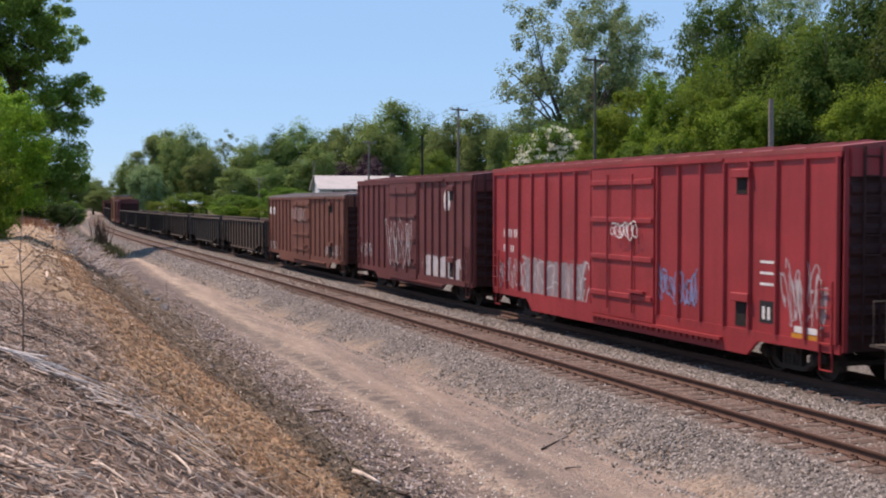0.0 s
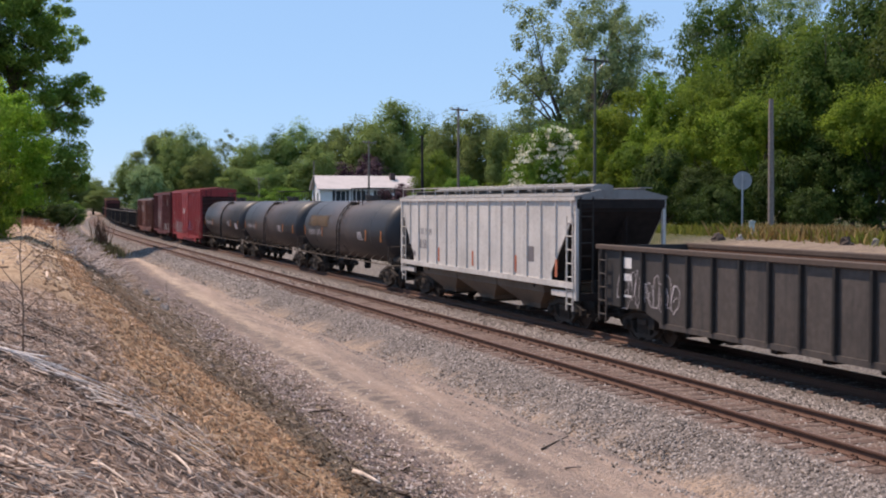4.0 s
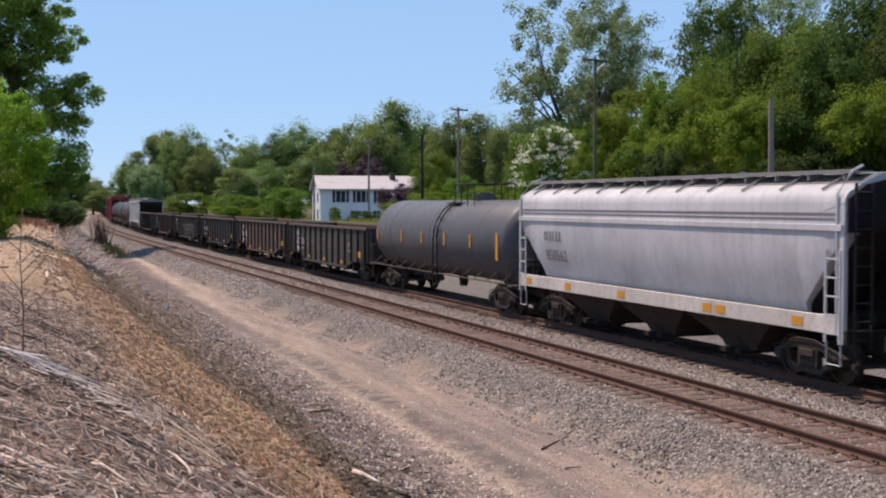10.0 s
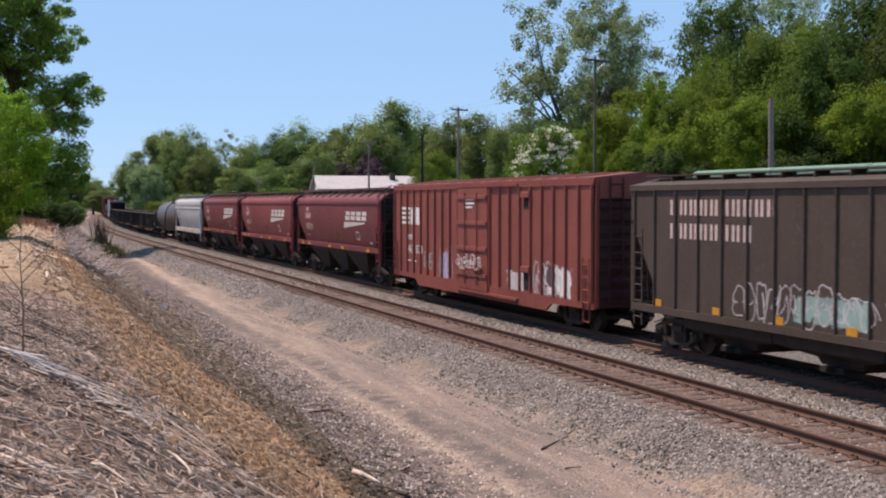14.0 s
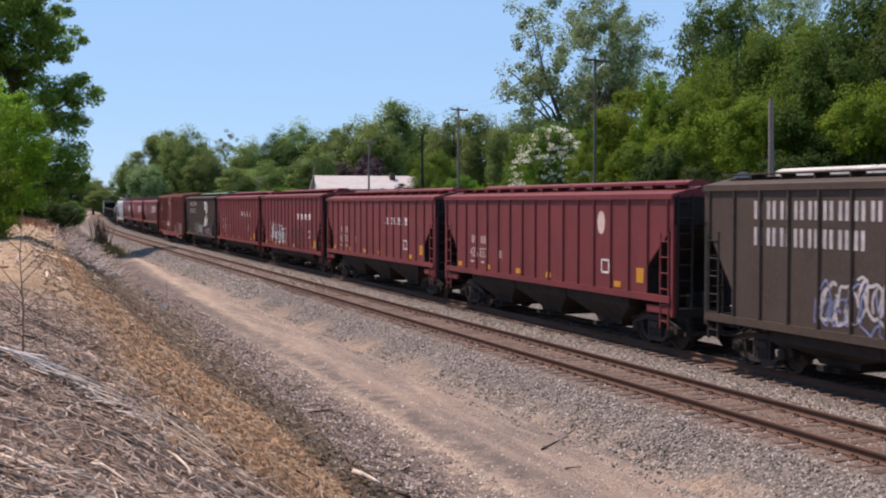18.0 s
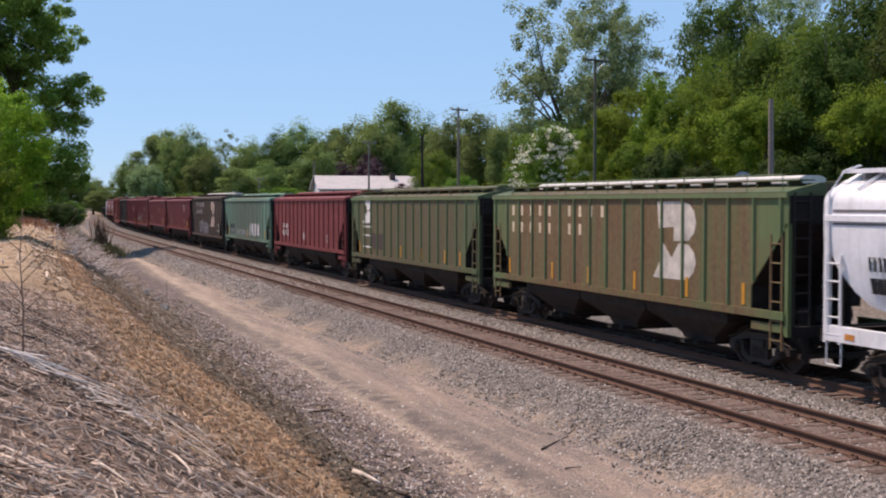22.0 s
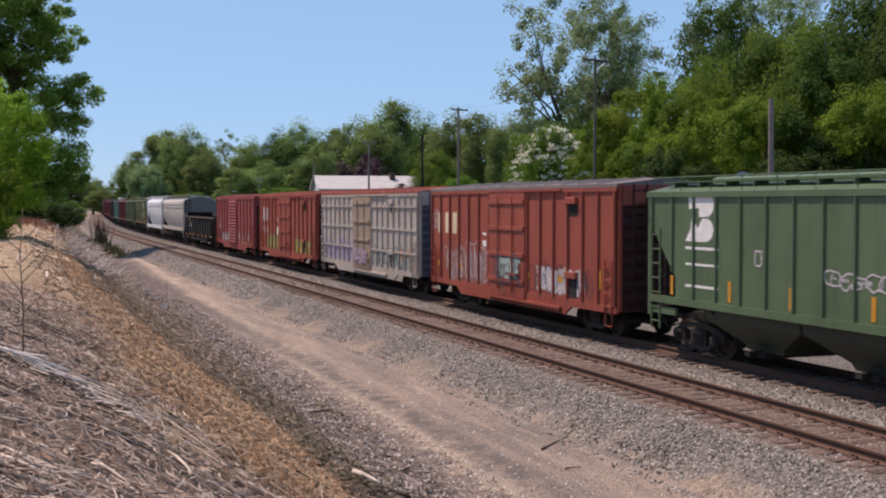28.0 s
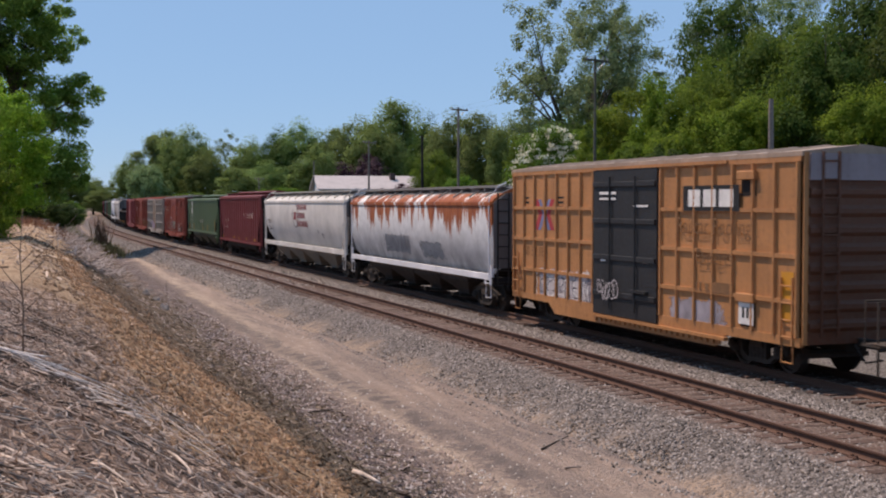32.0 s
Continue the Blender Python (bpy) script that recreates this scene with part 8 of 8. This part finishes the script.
def round_sign():
    x, y, z = 34.87, 52.36, 5.03
    z0 = land(x, y)
    ob = thing("road_sign", pose(x, y, z0, 0, 0, -35), "round road sign seen from its bare grey back", "road sign")
    part("post", Geo().box(-0.045, 0.045, 0.0, 0.05, -0.4, z - z0 + 0.35).box(-0.045, -0.03, -0.03, 0.0, -0.4, z - z0 + 0.35).box(0.03, 0.045, -0.03, 0.0, -0.4, z - z0 + 0.35), GALV, ob)
    part("disc", Geo().tube([(0, 0.055, z - z0), (0, 0.065, z - z0)], 0.46, 40), plain("sign_back_metal", (0.30, 0.31, 0.33), 0.55, 0.3, 0.1), ob)
    part("bolt", Geo().cyl((0, -0.035, z - z0 + 0.2), "y", 0.02, 0.03, 8), GALV, ob)


round_sign()


def cabinet():
    x, y = 33.56, 49.55
    z0 = land(x, y)
    ob = thing("cable_pedestal", pose(x, y, z0, 0, 0, -30), "pale grey metal cable pedestal in the weeds", "pedestal")
    h = 3.08 - z0
    part("housing", Geo().box(-0.13, 0.13, -0.13, 0.13, 0, h - 0.12, 0.015), plain("pedestal_paint", (0.45, 0.50, 0.47), 0.5), ob)
    part("cap", Geo().prism_y([(-0.15, h - 0.12), (0.15, h - 0.12), (0.15, h - 0.04), (0, h), (-0.15, h - 0.04)], -0.15, 0.15), plain("pedestal_paint", (0.45, 0.50, 0.47), 0.5), ob)


cabinet()


def rough_lump(name, x, y, w, h, mat, label, category, seed):
    """A stump, rock or clod with an uneven outline."""
    r = random.Random(seed)
    z0 = land(x, y)
    rings = []
    for zf, k in ((-0.15, 1.1), (0.1, 1.05), (0.45, 0.92), (0.8, 0.75), (1.0, 0.45)):
        rings.append([(w / 2 * k * math.cos(a) * r.uniform(0.6, 1.25), w / 2 * k * math.sin(a) * r.uniform(0.6, 1.25), h * zf * r.uniform(0.7, 1.3)) for a in (i * 0.698 for i in range(9))])
    ob = new(name, Geo().loft(rings).mesh(name, mat))
    ob.matrix_basis = Matrix.Translation((x, y, z0))
    return tagged(ob, label, category)


for i, (x, y, w, h) in enumerate(((30.35, 47.5, 0.6, 0.32), (32.6, 41.4, 0.5, 0.34), (31.2, 47.0, 0.36, 0.22), (33.4, 40.6, 0.4, 0.25))):
    rough_lump("tree_stump" if i < 2 else "rock", x, y, w, h, DEAD_DARK if i < 2 else STONE, "torn grey tree stump on the sandy bank" if i < 2 else "small pale rock on the sandy bank", "stump" if i < 2 else "rock", 30 + i)

# driveway on the far side
_dg = Geo()
_dg.loft([[(x, y + dy, land(x, y + dy) + 0.05) for dy in (0.0, 2.4, 4.8)] for x, y in ((38.6, 48.2), (41, 47.2), (44, 45.6), (48, 43.0), (54, 38.0), (62, 30.0))], closed=False, caps=False)
tagged(new("road", _dg.mesh("road", plain("pale_asphalt", (0.32, 0.31, 0.30), 0.9, 0, 0.12, 10))), "pale grey asphalt lane among the trees", "road", kind="structure")
# ---- weeds, brush, sticks and stones ----
def blades(name, count, place, h, w, mat, label, seed, lean=0.35):
    """Upright grass and weed blades; place(rng) gives x, y."""
    r = np.random.default_rng(seed)
    co = np.empty((count, 4, 3))
    for i in range(count):
        x, y = place(r)
        z = land(x, y) - 0.03
        hh = h * r.uniform(0.4, 1.3)
        a = r.random() * 6.283
        dx, dy = math.cos(a) * w / 2, math.sin(a) * w / 2
        lx, ly = r.normal() * lean * hh, r.normal() * lean * hh
        co[i] = ((x - dx, y - dy, z), (x + dx, y + dy, z), (x + lx * 0.5 + dx * 0.8, y + ly * 0.5 + dy * 0.8, z + hh * 0.6), (x + lx, y + ly, z + hh))
    return tagged(new(name, quads_mesh(name, co, mat)), label, "weeds", kind="stuff")


WEED_GREEN = leafy("weed_green", (0.10, 0.135, 0.018), (0.29, 0.29, 0.06), 0.5)
WEED_DRY = leafy("weed_dry", (0.14, 0.078, 0.032), (0.35, 0.235, 0.105), 0.3)
WEED_BROWN = leafy("weed_brown", (0.15, 0.085, 0.05), (0.40, 0.23, 0.13), 0.4)


def verge(q0, q1, s0, s1):
    return lambda r: (lambda s: (q0 + (q1 - q0) * r.random() + bend(s)[0], s))(s0 + (s1 - s0) * r.random() ** 1.3)


blades("verge_grass", 9000, verge(33.6, 38.5, 42, 130), 0.42, 0.10, WEED_GREEN, "yellow-green grass and weeds on the far verge", 1)
blades("dry_verge_weeds", 2600, lambda r: (34.9 + 1.0 * r.normal(), 47.0 + 2.3 * r.normal()), 0.62, 0.12, WEED_DRY, "dry orange-brown weeds beside the pole", 2)
blades("verge_weeds", 1500, lambda r: (34.6 + 1.2 * r.normal(), 50.0 + 6.0 * r.normal()), 0.55, 0.12, WEED_GREEN, "green weeds among dry stalks by the pole", 3)
blades("tall_dead_weeds", 210, lambda r: (8.2 + 0.34 * r.normal(), 113.5 + 0.8 * r.normal()), 2.7, 0.06, WEED_BROWN, "tall reddish-brown dead weeds by the dirt track", 4, 0.08)
blades("track_weeds", 1300, lambda r: (8.0 + 0.75 * r.normal(), 111.0 + 2.5 * r.normal()), 0.95, 0.10, WEED_DRY, "dry olive-brown weeds growing beside the dirt track", 5, 0.2)
blades("bank_weeds", 1500, lambda r: (-3.0 + 9.5 * r.random(), 84.0 + 34 * r.random()), 0.5, 0.07, WEED_BROWN, "brown dead weeds at the far end of the bank", 6)


def litter(name, count, place, l0, l1, w, mats, label, seed, up=0.10, yaw=None):
    """Straw, twigs and bark lying about."""
    r = np.random.default_rng(seed)
    co = np.empty((count, 4, 3))
    for i in range(count):
        x, y = place(r)
        ln = l0 + (l1 - l0) * r.random() ** 2
        a = r.random() * 6.283 if yaw is None else yaw + r.normal() * 0.6
        c, s = math.cos(a), math.sin(a)
        xa, ya, xb, yb = x - c * ln / 2, y - s * ln / 2, x + c * ln / 2, y + s * ln / 2
        za, zb = land(xa, ya) + up * r.random() * 0.5 + 0.01, land(xb, yb) + up * r.random() + 0.01
        ww = w * r.uniform(0.5, 1.4)
        t = r.uniform(-0.6, 0.6)
        nx, ny, nz = -s * ww / 2 * math.cos(t), c * ww / 2 * math.cos(t), ww / 2 * math.sin(t) + ww * 0.4
        co[i] = ((xa - nx, ya - ny, za - nz + ww * 0.4), (xb - nx, yb - ny, zb - nz + ww * 0.4), (xb + nx, yb + ny, zb + nz), (xa + nx, ya + ny, za + nz))
    return tagged(new(name, quads_mesh(name, co, mats)), label, "litter", kind="stuff")


STRAW = leafy("straw_litter", (0.10, 0.063, 0.047), (0.68, 0.52, 0.42), 0.2)
STRAW_TAN = leafy("tan_grass_litter", (0.23, 0.138, 0.070), (0.74, 0.51, 0.30), 0.2)
STRAW_DARK = leafy("dark_litter", (0.05, 0.036, 0.028), (0.21, 0.155, 0.115), 0.1)


def edge(s):
    """Where the brush ends and the tan grass begins, in metres from the foot."""
    return -2.0 - 1.8 * ss(14.0, 17.5, s) - 0.02 * max(0.0, s - 20)


def burnt_edge(s):
    return -0.3 - 0.19 * max(0.0, min(16.0, s - 25))


def between(lo, hi, s0, s1, power=1.5):
    def f(r):
        s = s0 + (s1 - s0) * r.random() ** power
        a, b = lo(s), hi(s)
        return foot(s) + a + (b - a) * r.random(), s
    return f


litter("straw", 19000, between(lambda s: -6.9, lambda s: edge(s) + 0.3, 6.5, 26), 0.04, 0.26, 0.0125, STRAW, "grey-brown straw and twig litter on the bank", 11)
litter("tan_grass", 12500, between(edge, burnt_edge, 13.5, 55), 0.03, 0.17, 0.015, STRAW_TAN, "tan dead grass matted on the slope", 12)
litter("burnt_litter", 11000, between(lambda s: burnt_edge(s) - 0.2, lambda s: 0.3, 14, 70), 0.04, 0.24, 0.018, STRAW_DARK, "dark burnt litter low on the slope", 13)
litter("plateau_litter", 1200, lambda r: (-3.0 + 6.5 * r.random(), 30 + 50 * r.random()), 0.08, 0.5, 0.05, STRAW, "scattered litter on the sandy top of the bank", 14)


def stick(g, x, y, yaw, ln, rad, seed, lift=0.04, forks=1):
    r = random.Random(seed)
    c, sn = math.cos(yaw), math.sin(yaw)
    za = land(x - c * ln / 2, y - sn * ln / 2) + rad + lift * r.uniform(0.1, 0.6)
    zb = land(x + c * ln / 2, y + sn * ln / 2) + rad + lift * r.uniform(0.4, 1.6)
    bx, bz = r.uniform(-0.03, 0.03) * ln, r.uniform(-0.01, 0.03) * ln
    pts = []
    for i in range(5):
        t = i / 4 - 0.5
        o = 1 - 4 * t * t
        px, py = x + c * ln * t - sn * bx * o, y + sn * ln * t + c * bx * o
        pts.append((px, py, max(za + (zb - za) * (t + 0.5) + bz * o, land(px, py) + rad * 0.3)))
    g.tube(pts, rad, 5, rad * 0.45)
    for _ in range(forks):
        p = Vector(pts[r.randint(2, 3)])
        a = yaw + r.choice((-1, 1)) * r.uniform(0.3, 0.9)
        l2 = ln * r.uniform(0.2, 0.45)
        g.tube([p, p + Vector((math.cos(a) * l2 * 0.5, math.sin(a) * l2 * 0.5, r.uniform(-0.02, 0.05))), p + Vector((math.cos(a) * l2, math.sin(a) * l2, r.uniform(-0.05, 0.08)))], rad * 0.55, 4, rad * 0.2)


_sr = random.Random(77)
for nm, n, mat, lab in (("pale_brush", 300, DEAD_WOOD, "bleached broken branches strewn over the bank"), ("grey_brush", 330, DEAD_GREY, "grey-brown cut branches strewn over the bank"), ("dark_brush", 230, DEAD_DARK, "dark twigs and roots lying on the bank")):
    g = Geo()
    for i in range(n):
        s = 7.0 + 15.0 * _sr.random() ** 1.5
        x = foot(s) - 6.6 + (edge(s) + 6.6) * _sr.random() ** 1.1
        stick(g, x, s, math.radians(-35 + _sr.gauss(0, 28)) if _sr.random() < 0.75 else _sr.uniform(0, 3.14), _sr.uniform(0.25, 1.5), _sr.uniform(0.004, 0.0115) * (1.2 if nm == "pale_brush" else 1.0), i)
    tagged(new(nm, g.mesh(nm, mat, True)), lab, "brush", kind="stuff")


# long canes raked into a low windrow that runs down the bank
ROW = [Vector(p) for p in ((-1.0, 14.7, 0), (0.17, 14.74, 0), (0.78, 14.53, 0), (1.2, 14.2, 0), (1.45, 13.4, 0))]
BLEACHED = plain("sun_bleached_cane", (0.78, 0.69, 0.64), 0.9, 0, 0.2, 8, 0.4)
for nm, n, mat, lab in (("pale_canes", 70, BLEACHED, "bleached canes raked into a windrow on the bank"), ("dark_canes", 60, DEAD_DARK, "dark canes placed as shade under the windrow"), ("grey_canes", 45, DEAD_GREY, "grey canes in the windrow on the bank")):
    g = Geo()
    for i in range(n):
        k = (len(ROW) - 1.01) * _sr.random() ** 1.5
        a, b = ROW[int(k)], ROW[int(k) + 1]
        # The dark canes sit lower and stand in for the windrow's shadow.
        p = a.lerp(b, k % 1.0) + Vector((_sr.gauss(0, 0.14), _sr.gauss(0, 0.16) - (0.30 if nm == "dark_canes" else -0.05), 0))
        yaw = math.atan2(b.y - a.y, b.x - a.x) - 0.12 + _sr.gauss(0, 0.42)
        stick(g, p.x, p.y, yaw, _sr.uniform(0.25, 0.9), _sr.uniform(0.005, 0.012), i, 0.16 if nm == "pale_canes" else 0.05, 0)
    tagged(new(nm, g.mesh(nm, mat, True)), lab, "brush", kind="stuff")


def branch(x, y, yaw, ln, rad, mat, label, seed, lift=0.06, forks=3):
    g = Geo()
    stick(g, x, y, math.radians(yaw), ln, rad, seed, lift, forks)
    tagged(new("branch", g.mesh("branch", mat, True)), label, "branch", "fallen branches")


branch(0.21, 10.19, -71, 0.74, 0.012, DEAD_WOOD, "pale broken cane lying on the brushy bank", 40, 0.07, 0)
branch(0.13, 8.88, -53, 0.59, 0.014, DEAD_WOOD, "pale broken cane lying on the brushy bank", 41, 0.07, 0)
branch(0.00, 11.71, -37, 0.35, 0.013, DEAD_WOOD, "pale broken cane lying on the brushy bank", 42, 0.07, 0)
branch(0.82, 10.80, -27, 0.35, 0.010, DEAD_WOOD, "pale broken cane lying on the brushy bank", 43, 0.07, 0)
branch(0.76, 9.77, -76, 0.85, 0.012, DEAD_WOOD, "pale broken cane lying on the brushy bank", 44, 0.07, 0)
branch(0.82, 9.65, -83, 0.59, 0.014, DEAD_WOOD, "pale broken cane lying on the brushy bank", 45, 0.07, 0)
branch(2.15, 15.77, -31, 0.42, 0.012, DEAD_WOOD, "pale broken cane lying on the brushy bank", 46, 0.07, 0)
branch(2.30, 16.07, -83, 0.99, 0.013, DEAD_WOOD, "pale broken cane lying on the brushy bank", 47, 0.07, 0)
branch(1.59, 12.05, -88, 1.33, 0.020, DEAD_WOOD, "pale broken cane lying on the brushy bank", 48, 0.07, 0)
branch(1.83, 11.92, -52, 0.35, 0.010, DEAD_WOOD, "pale broken cane lying on the brushy bank", 49, 0.07, 0)
branch(0.95, 10.20, -131, 0.35, 0.011, DEAD_GREY, "grey broken cane lying on the brushy bank", 50, 0.07, 0)
branch(10.05, 21.4, 46, 1.6, 0.026, DEAD_DARK, "crooked dark stick lying on the dirt track", 12, -0.02, 0)
branch(9.35, 19.2, -20, 0.28, 0.028, DEAD_GREY, "short grey stick on the dirt track", 13, 0.02, 0)
branch(5.28, 18.15, -64, 0.62, 0.055, DEAD_WOOD, "short pale log end at the foot of the bank", 14, 0.02, 0)
branch(5.6, 17.6, -42, 0.75, 0.045, DEAD_DARK, "dark broken log at the foot of the bank", 15, 0.02, 1)
branch(6.45, 25.7, 8, 0.55, 0.03, DEAD_DARK, "dark root lying at the foot of the slope", 16, 0.1, 2)


def sapling(x, y, h, label, seed, spread=0.5, rad=0.02, mat=None, n=7):
    r = random.Random(seed)
    z = land(x, y)
    ob = thing("sapling", pose(x, y, z), label, "sapling")
    top = Vector((0.02, 0.03, h))
    part("stem", Geo().tube([(0, 0, -0.1), (0.01, 0, h * 0.35), (-0.02, 0.02, h * 0.7), top], rad, 6, rad * 0.35), mat or DEAD_DARK, ob, smooth=True)
    for i in range(n):
        zz = h * (0.25 + 0.6 * i / n)
        a = r.uniform(-0.8, 0.8) + (0 if r.random() < 0.5 else math.pi)
        ln = h * r.uniform(0.15, 0.46)
        e = Vector((math.cos(a) * ln * spread, math.sin(a) * ln * 0.4, ln * 0.85))
        b = Vector((0, 0, zz))
        part("twig", Geo().tube([b, b + e * 0.5 + Vector((0, 0, -0.02)), b + e], rad * 0.5, 5, rad * 0.15), mat or DEAD_DARK, ob, smooth=True)


sapling(0.18, 15.0, 1.8, "leafless thin sapling standing on the bank", 1, 0.85, 0.013, plain("sapling_bark", (0.17, 0.115, 0.085), 0.9), n=9)
sapling(7.35, 59.9, 0.95, "bare thin twig standing by the dirt track", 2, 0.4, 0.015, n=3)
sapling(1.95, 50.0, 1.3, "pale leafless stalk on the sandy bank", 3, 0.5, 0.02, DEAD_WOOD, 3)

# brush heap at the far end of the bank
g = Geo()
for i in range(900):
    y = _sr.uniform(56, 108)
    x = foot(y) - 2.5 + _sr.gauss(0, 1.0)
    z = land(x, y)
    a, e = _sr.uniform(0, 6.28), abs(_sr.gauss(0.0, 0.28))
    ln = _sr.uniform(0.3, 1.2)
    d = Vector((math.cos(a) * math.cos(e), math.sin(a) * math.cos(e), math.sin(e))) * ln
    p = Vector((x, y, z + _sr.uniform(0, 0.3)))
    g.tube([p, p + d * 0.5, p + d], 0.028, 3, 0.012)
tagged(new("brush_heap", g.mesh("brush_heap", plain("pale_brush_wood", (0.40, 0.33, 0.30), 0.9, 0, 0.35, 0.8))), "windrow of grey cut branches along the end of the bank", "brush heap", kind="stuff")
_rr = random.Random(5)
for i in range(10):
    s = _rr.uniform(50, 95)
    rough_lump("concrete_chunk", foot(s) - 0.3 + _rr.gauss(0, 0.4), s, _rr.uniform(0.18, 0.42), _rr.uniform(0.1, 0.25), plain("broken_concrete", (0.30, 0.265, 0.245), 0.9, 0, 0.2, 4), "pale broken concrete chunk at the foot of the bank", "rubble", 60 + i)

scatter_stones("ballast_stones", 50000, 12.8, 62, 10.6, 16.0, 0.035, STONE, "loose grey ballast stones on the shoulder", 1.7)
scatter_stones("track_stones", 8000, 13, 60, 15.0, 19.2, 0.036, STONE, "loose ballast stones between the tracks", 1.7)
scatter_stones("rubble_stones", 6500, 13, 75, 5.0, 7.9, 0.040, plain("rubble_stone", (0.30, 0.225, 0.19), 0.9, 0, 0.6, 2.2), "small pale rubble stones below the bank", 1.6)
PEBBLE = plain("pale_pebble", (0.34, 0.27, 0.225), 0.9, 0, 0.4, 3)
scatter_stones("road_pebbles", 3000, 14, 60, 7.2, 10.8, 0.026, PEBBLE, "scattered pebbles on the dirt track", 1.6)
CLOD = plain("dry_soil_clod", (0.17, 0.105, 0.065), 0.95, 0, 0.35, 9)
scatter_stones("soil_clods", 3400, 13, 60, 0.8, 4.8, 0.065, CLOD, "dark dry clods of soil on the slope", 1.5)
scatter_stones("slope_stones", 1500, 12, 70, 2.8, 6.0, 0.035, STONE, "small stones on the burnt slope", 1.6)


# white-flowering bush: blossom clusters over its sunny side
def blossoms():
    x0, y0 = 0.0, 0.0
    r = np.random.default_rng(5)
    co = []
    for i in range(125):
        a, e = r.uniform(2.3, 6.0), r.uniform(0.0, 1.45)
        rad = 2.9 * (0.9 + 0.15 * r.random())
        c = np.array([x0 + rad * math.cos(a) * math.cos(e), y0 + rad * math.sin(a) * math.cos(e), 2.9 + 4.3 * math.sin(e) * (0.9 + 0.15 * r.random())])
        for _ in range(26):
            p = c + r.normal(size=3) * np.array([0.17, 0.17, 0.08])
            t = r.normal(size=3)
            t /= np.linalg.norm(t)
            b = np.cross(t, r.normal(size=3))
            b /= np.linalg.norm(b)
            co.append([p - t * 0.09, p + b * 0.09, p + t * 0.09, p - b * 0.09])
    return quads_mesh("blossom", np.array(co), BLOSSOM)


BLOSSOM_BUSH = tree("bush", 38.9, 83.8, 7.9, 6.6 / 7.9 * 10 / 11.8, 0.0)
tagged(BLOSSOM_BUSH, "large bush covered in creamy white blossom")
part("blossom", blossoms(), None, BLOSSOM_BUSH, "creamy white blossom clusters")
CHIP = plain("white_stone_chip", (0.62, 0.55, 0.50), 0.9, 0, 0.3, 3)
scatter_stones("white_stone_chips", 2200, 15, 62, 5.0, 8.0, 0.028, CHIP, "small white stone chips in the rubble", 1.5)
scatter_stones("far_ballast_stones", 11000, 58, 135, 10.6, 16.0, 0.06, STONE, "grey ballast stones farther down the line", 1.4)
scatter_stones("strayed_ballast_stones", 2000, 15, 60, 10.1, 11.0, 0.036, STONE, "ballast stones strayed onto the dirt track", 1.6)
scatter_stones("white_track_chips", 420, 15, 50, 8.0, 10.6, 0.026, CHIP, "a few white chips on the dirt track", 1.5)
litter("pale_chips", 4600, between(lambda s: -0.1, lambda s: 1.7, 14, 70), 0.03, 0.13, 0.028, leafy("pale_wood_chip", (0.20, 0.15, 0.135), (0.70, 0.60, 0.55), 0.1), "pale wood chips and flaky debris below the slope", 23, 0.06)
litter("dark_chips", 3800, between(lambda s: -0.4, lambda s: 1.5, 14, 60), 0.05, 0.3, 0.022, STRAW_DARK, "dark bark and twigs below the slope", 24, 0.07)
litter("slope_twigs", 800, between(lambda s: edge(s) - 0.2, lambda s: 0.8, 13.5, 45), 0.12, 0.6, 0.016, STRAW_DARK, "dark twigs strewn over the tan slope", 21, 0.12)
litter("slope_straw", 900, between(lambda s: edge(s) - 0.2, lambda s: 0.6, 13.5, 40), 0.10, 0.4, 0.012, STRAW, "pale straw stalks on the slope", 22, 0.15)
lay_ties()
motions()
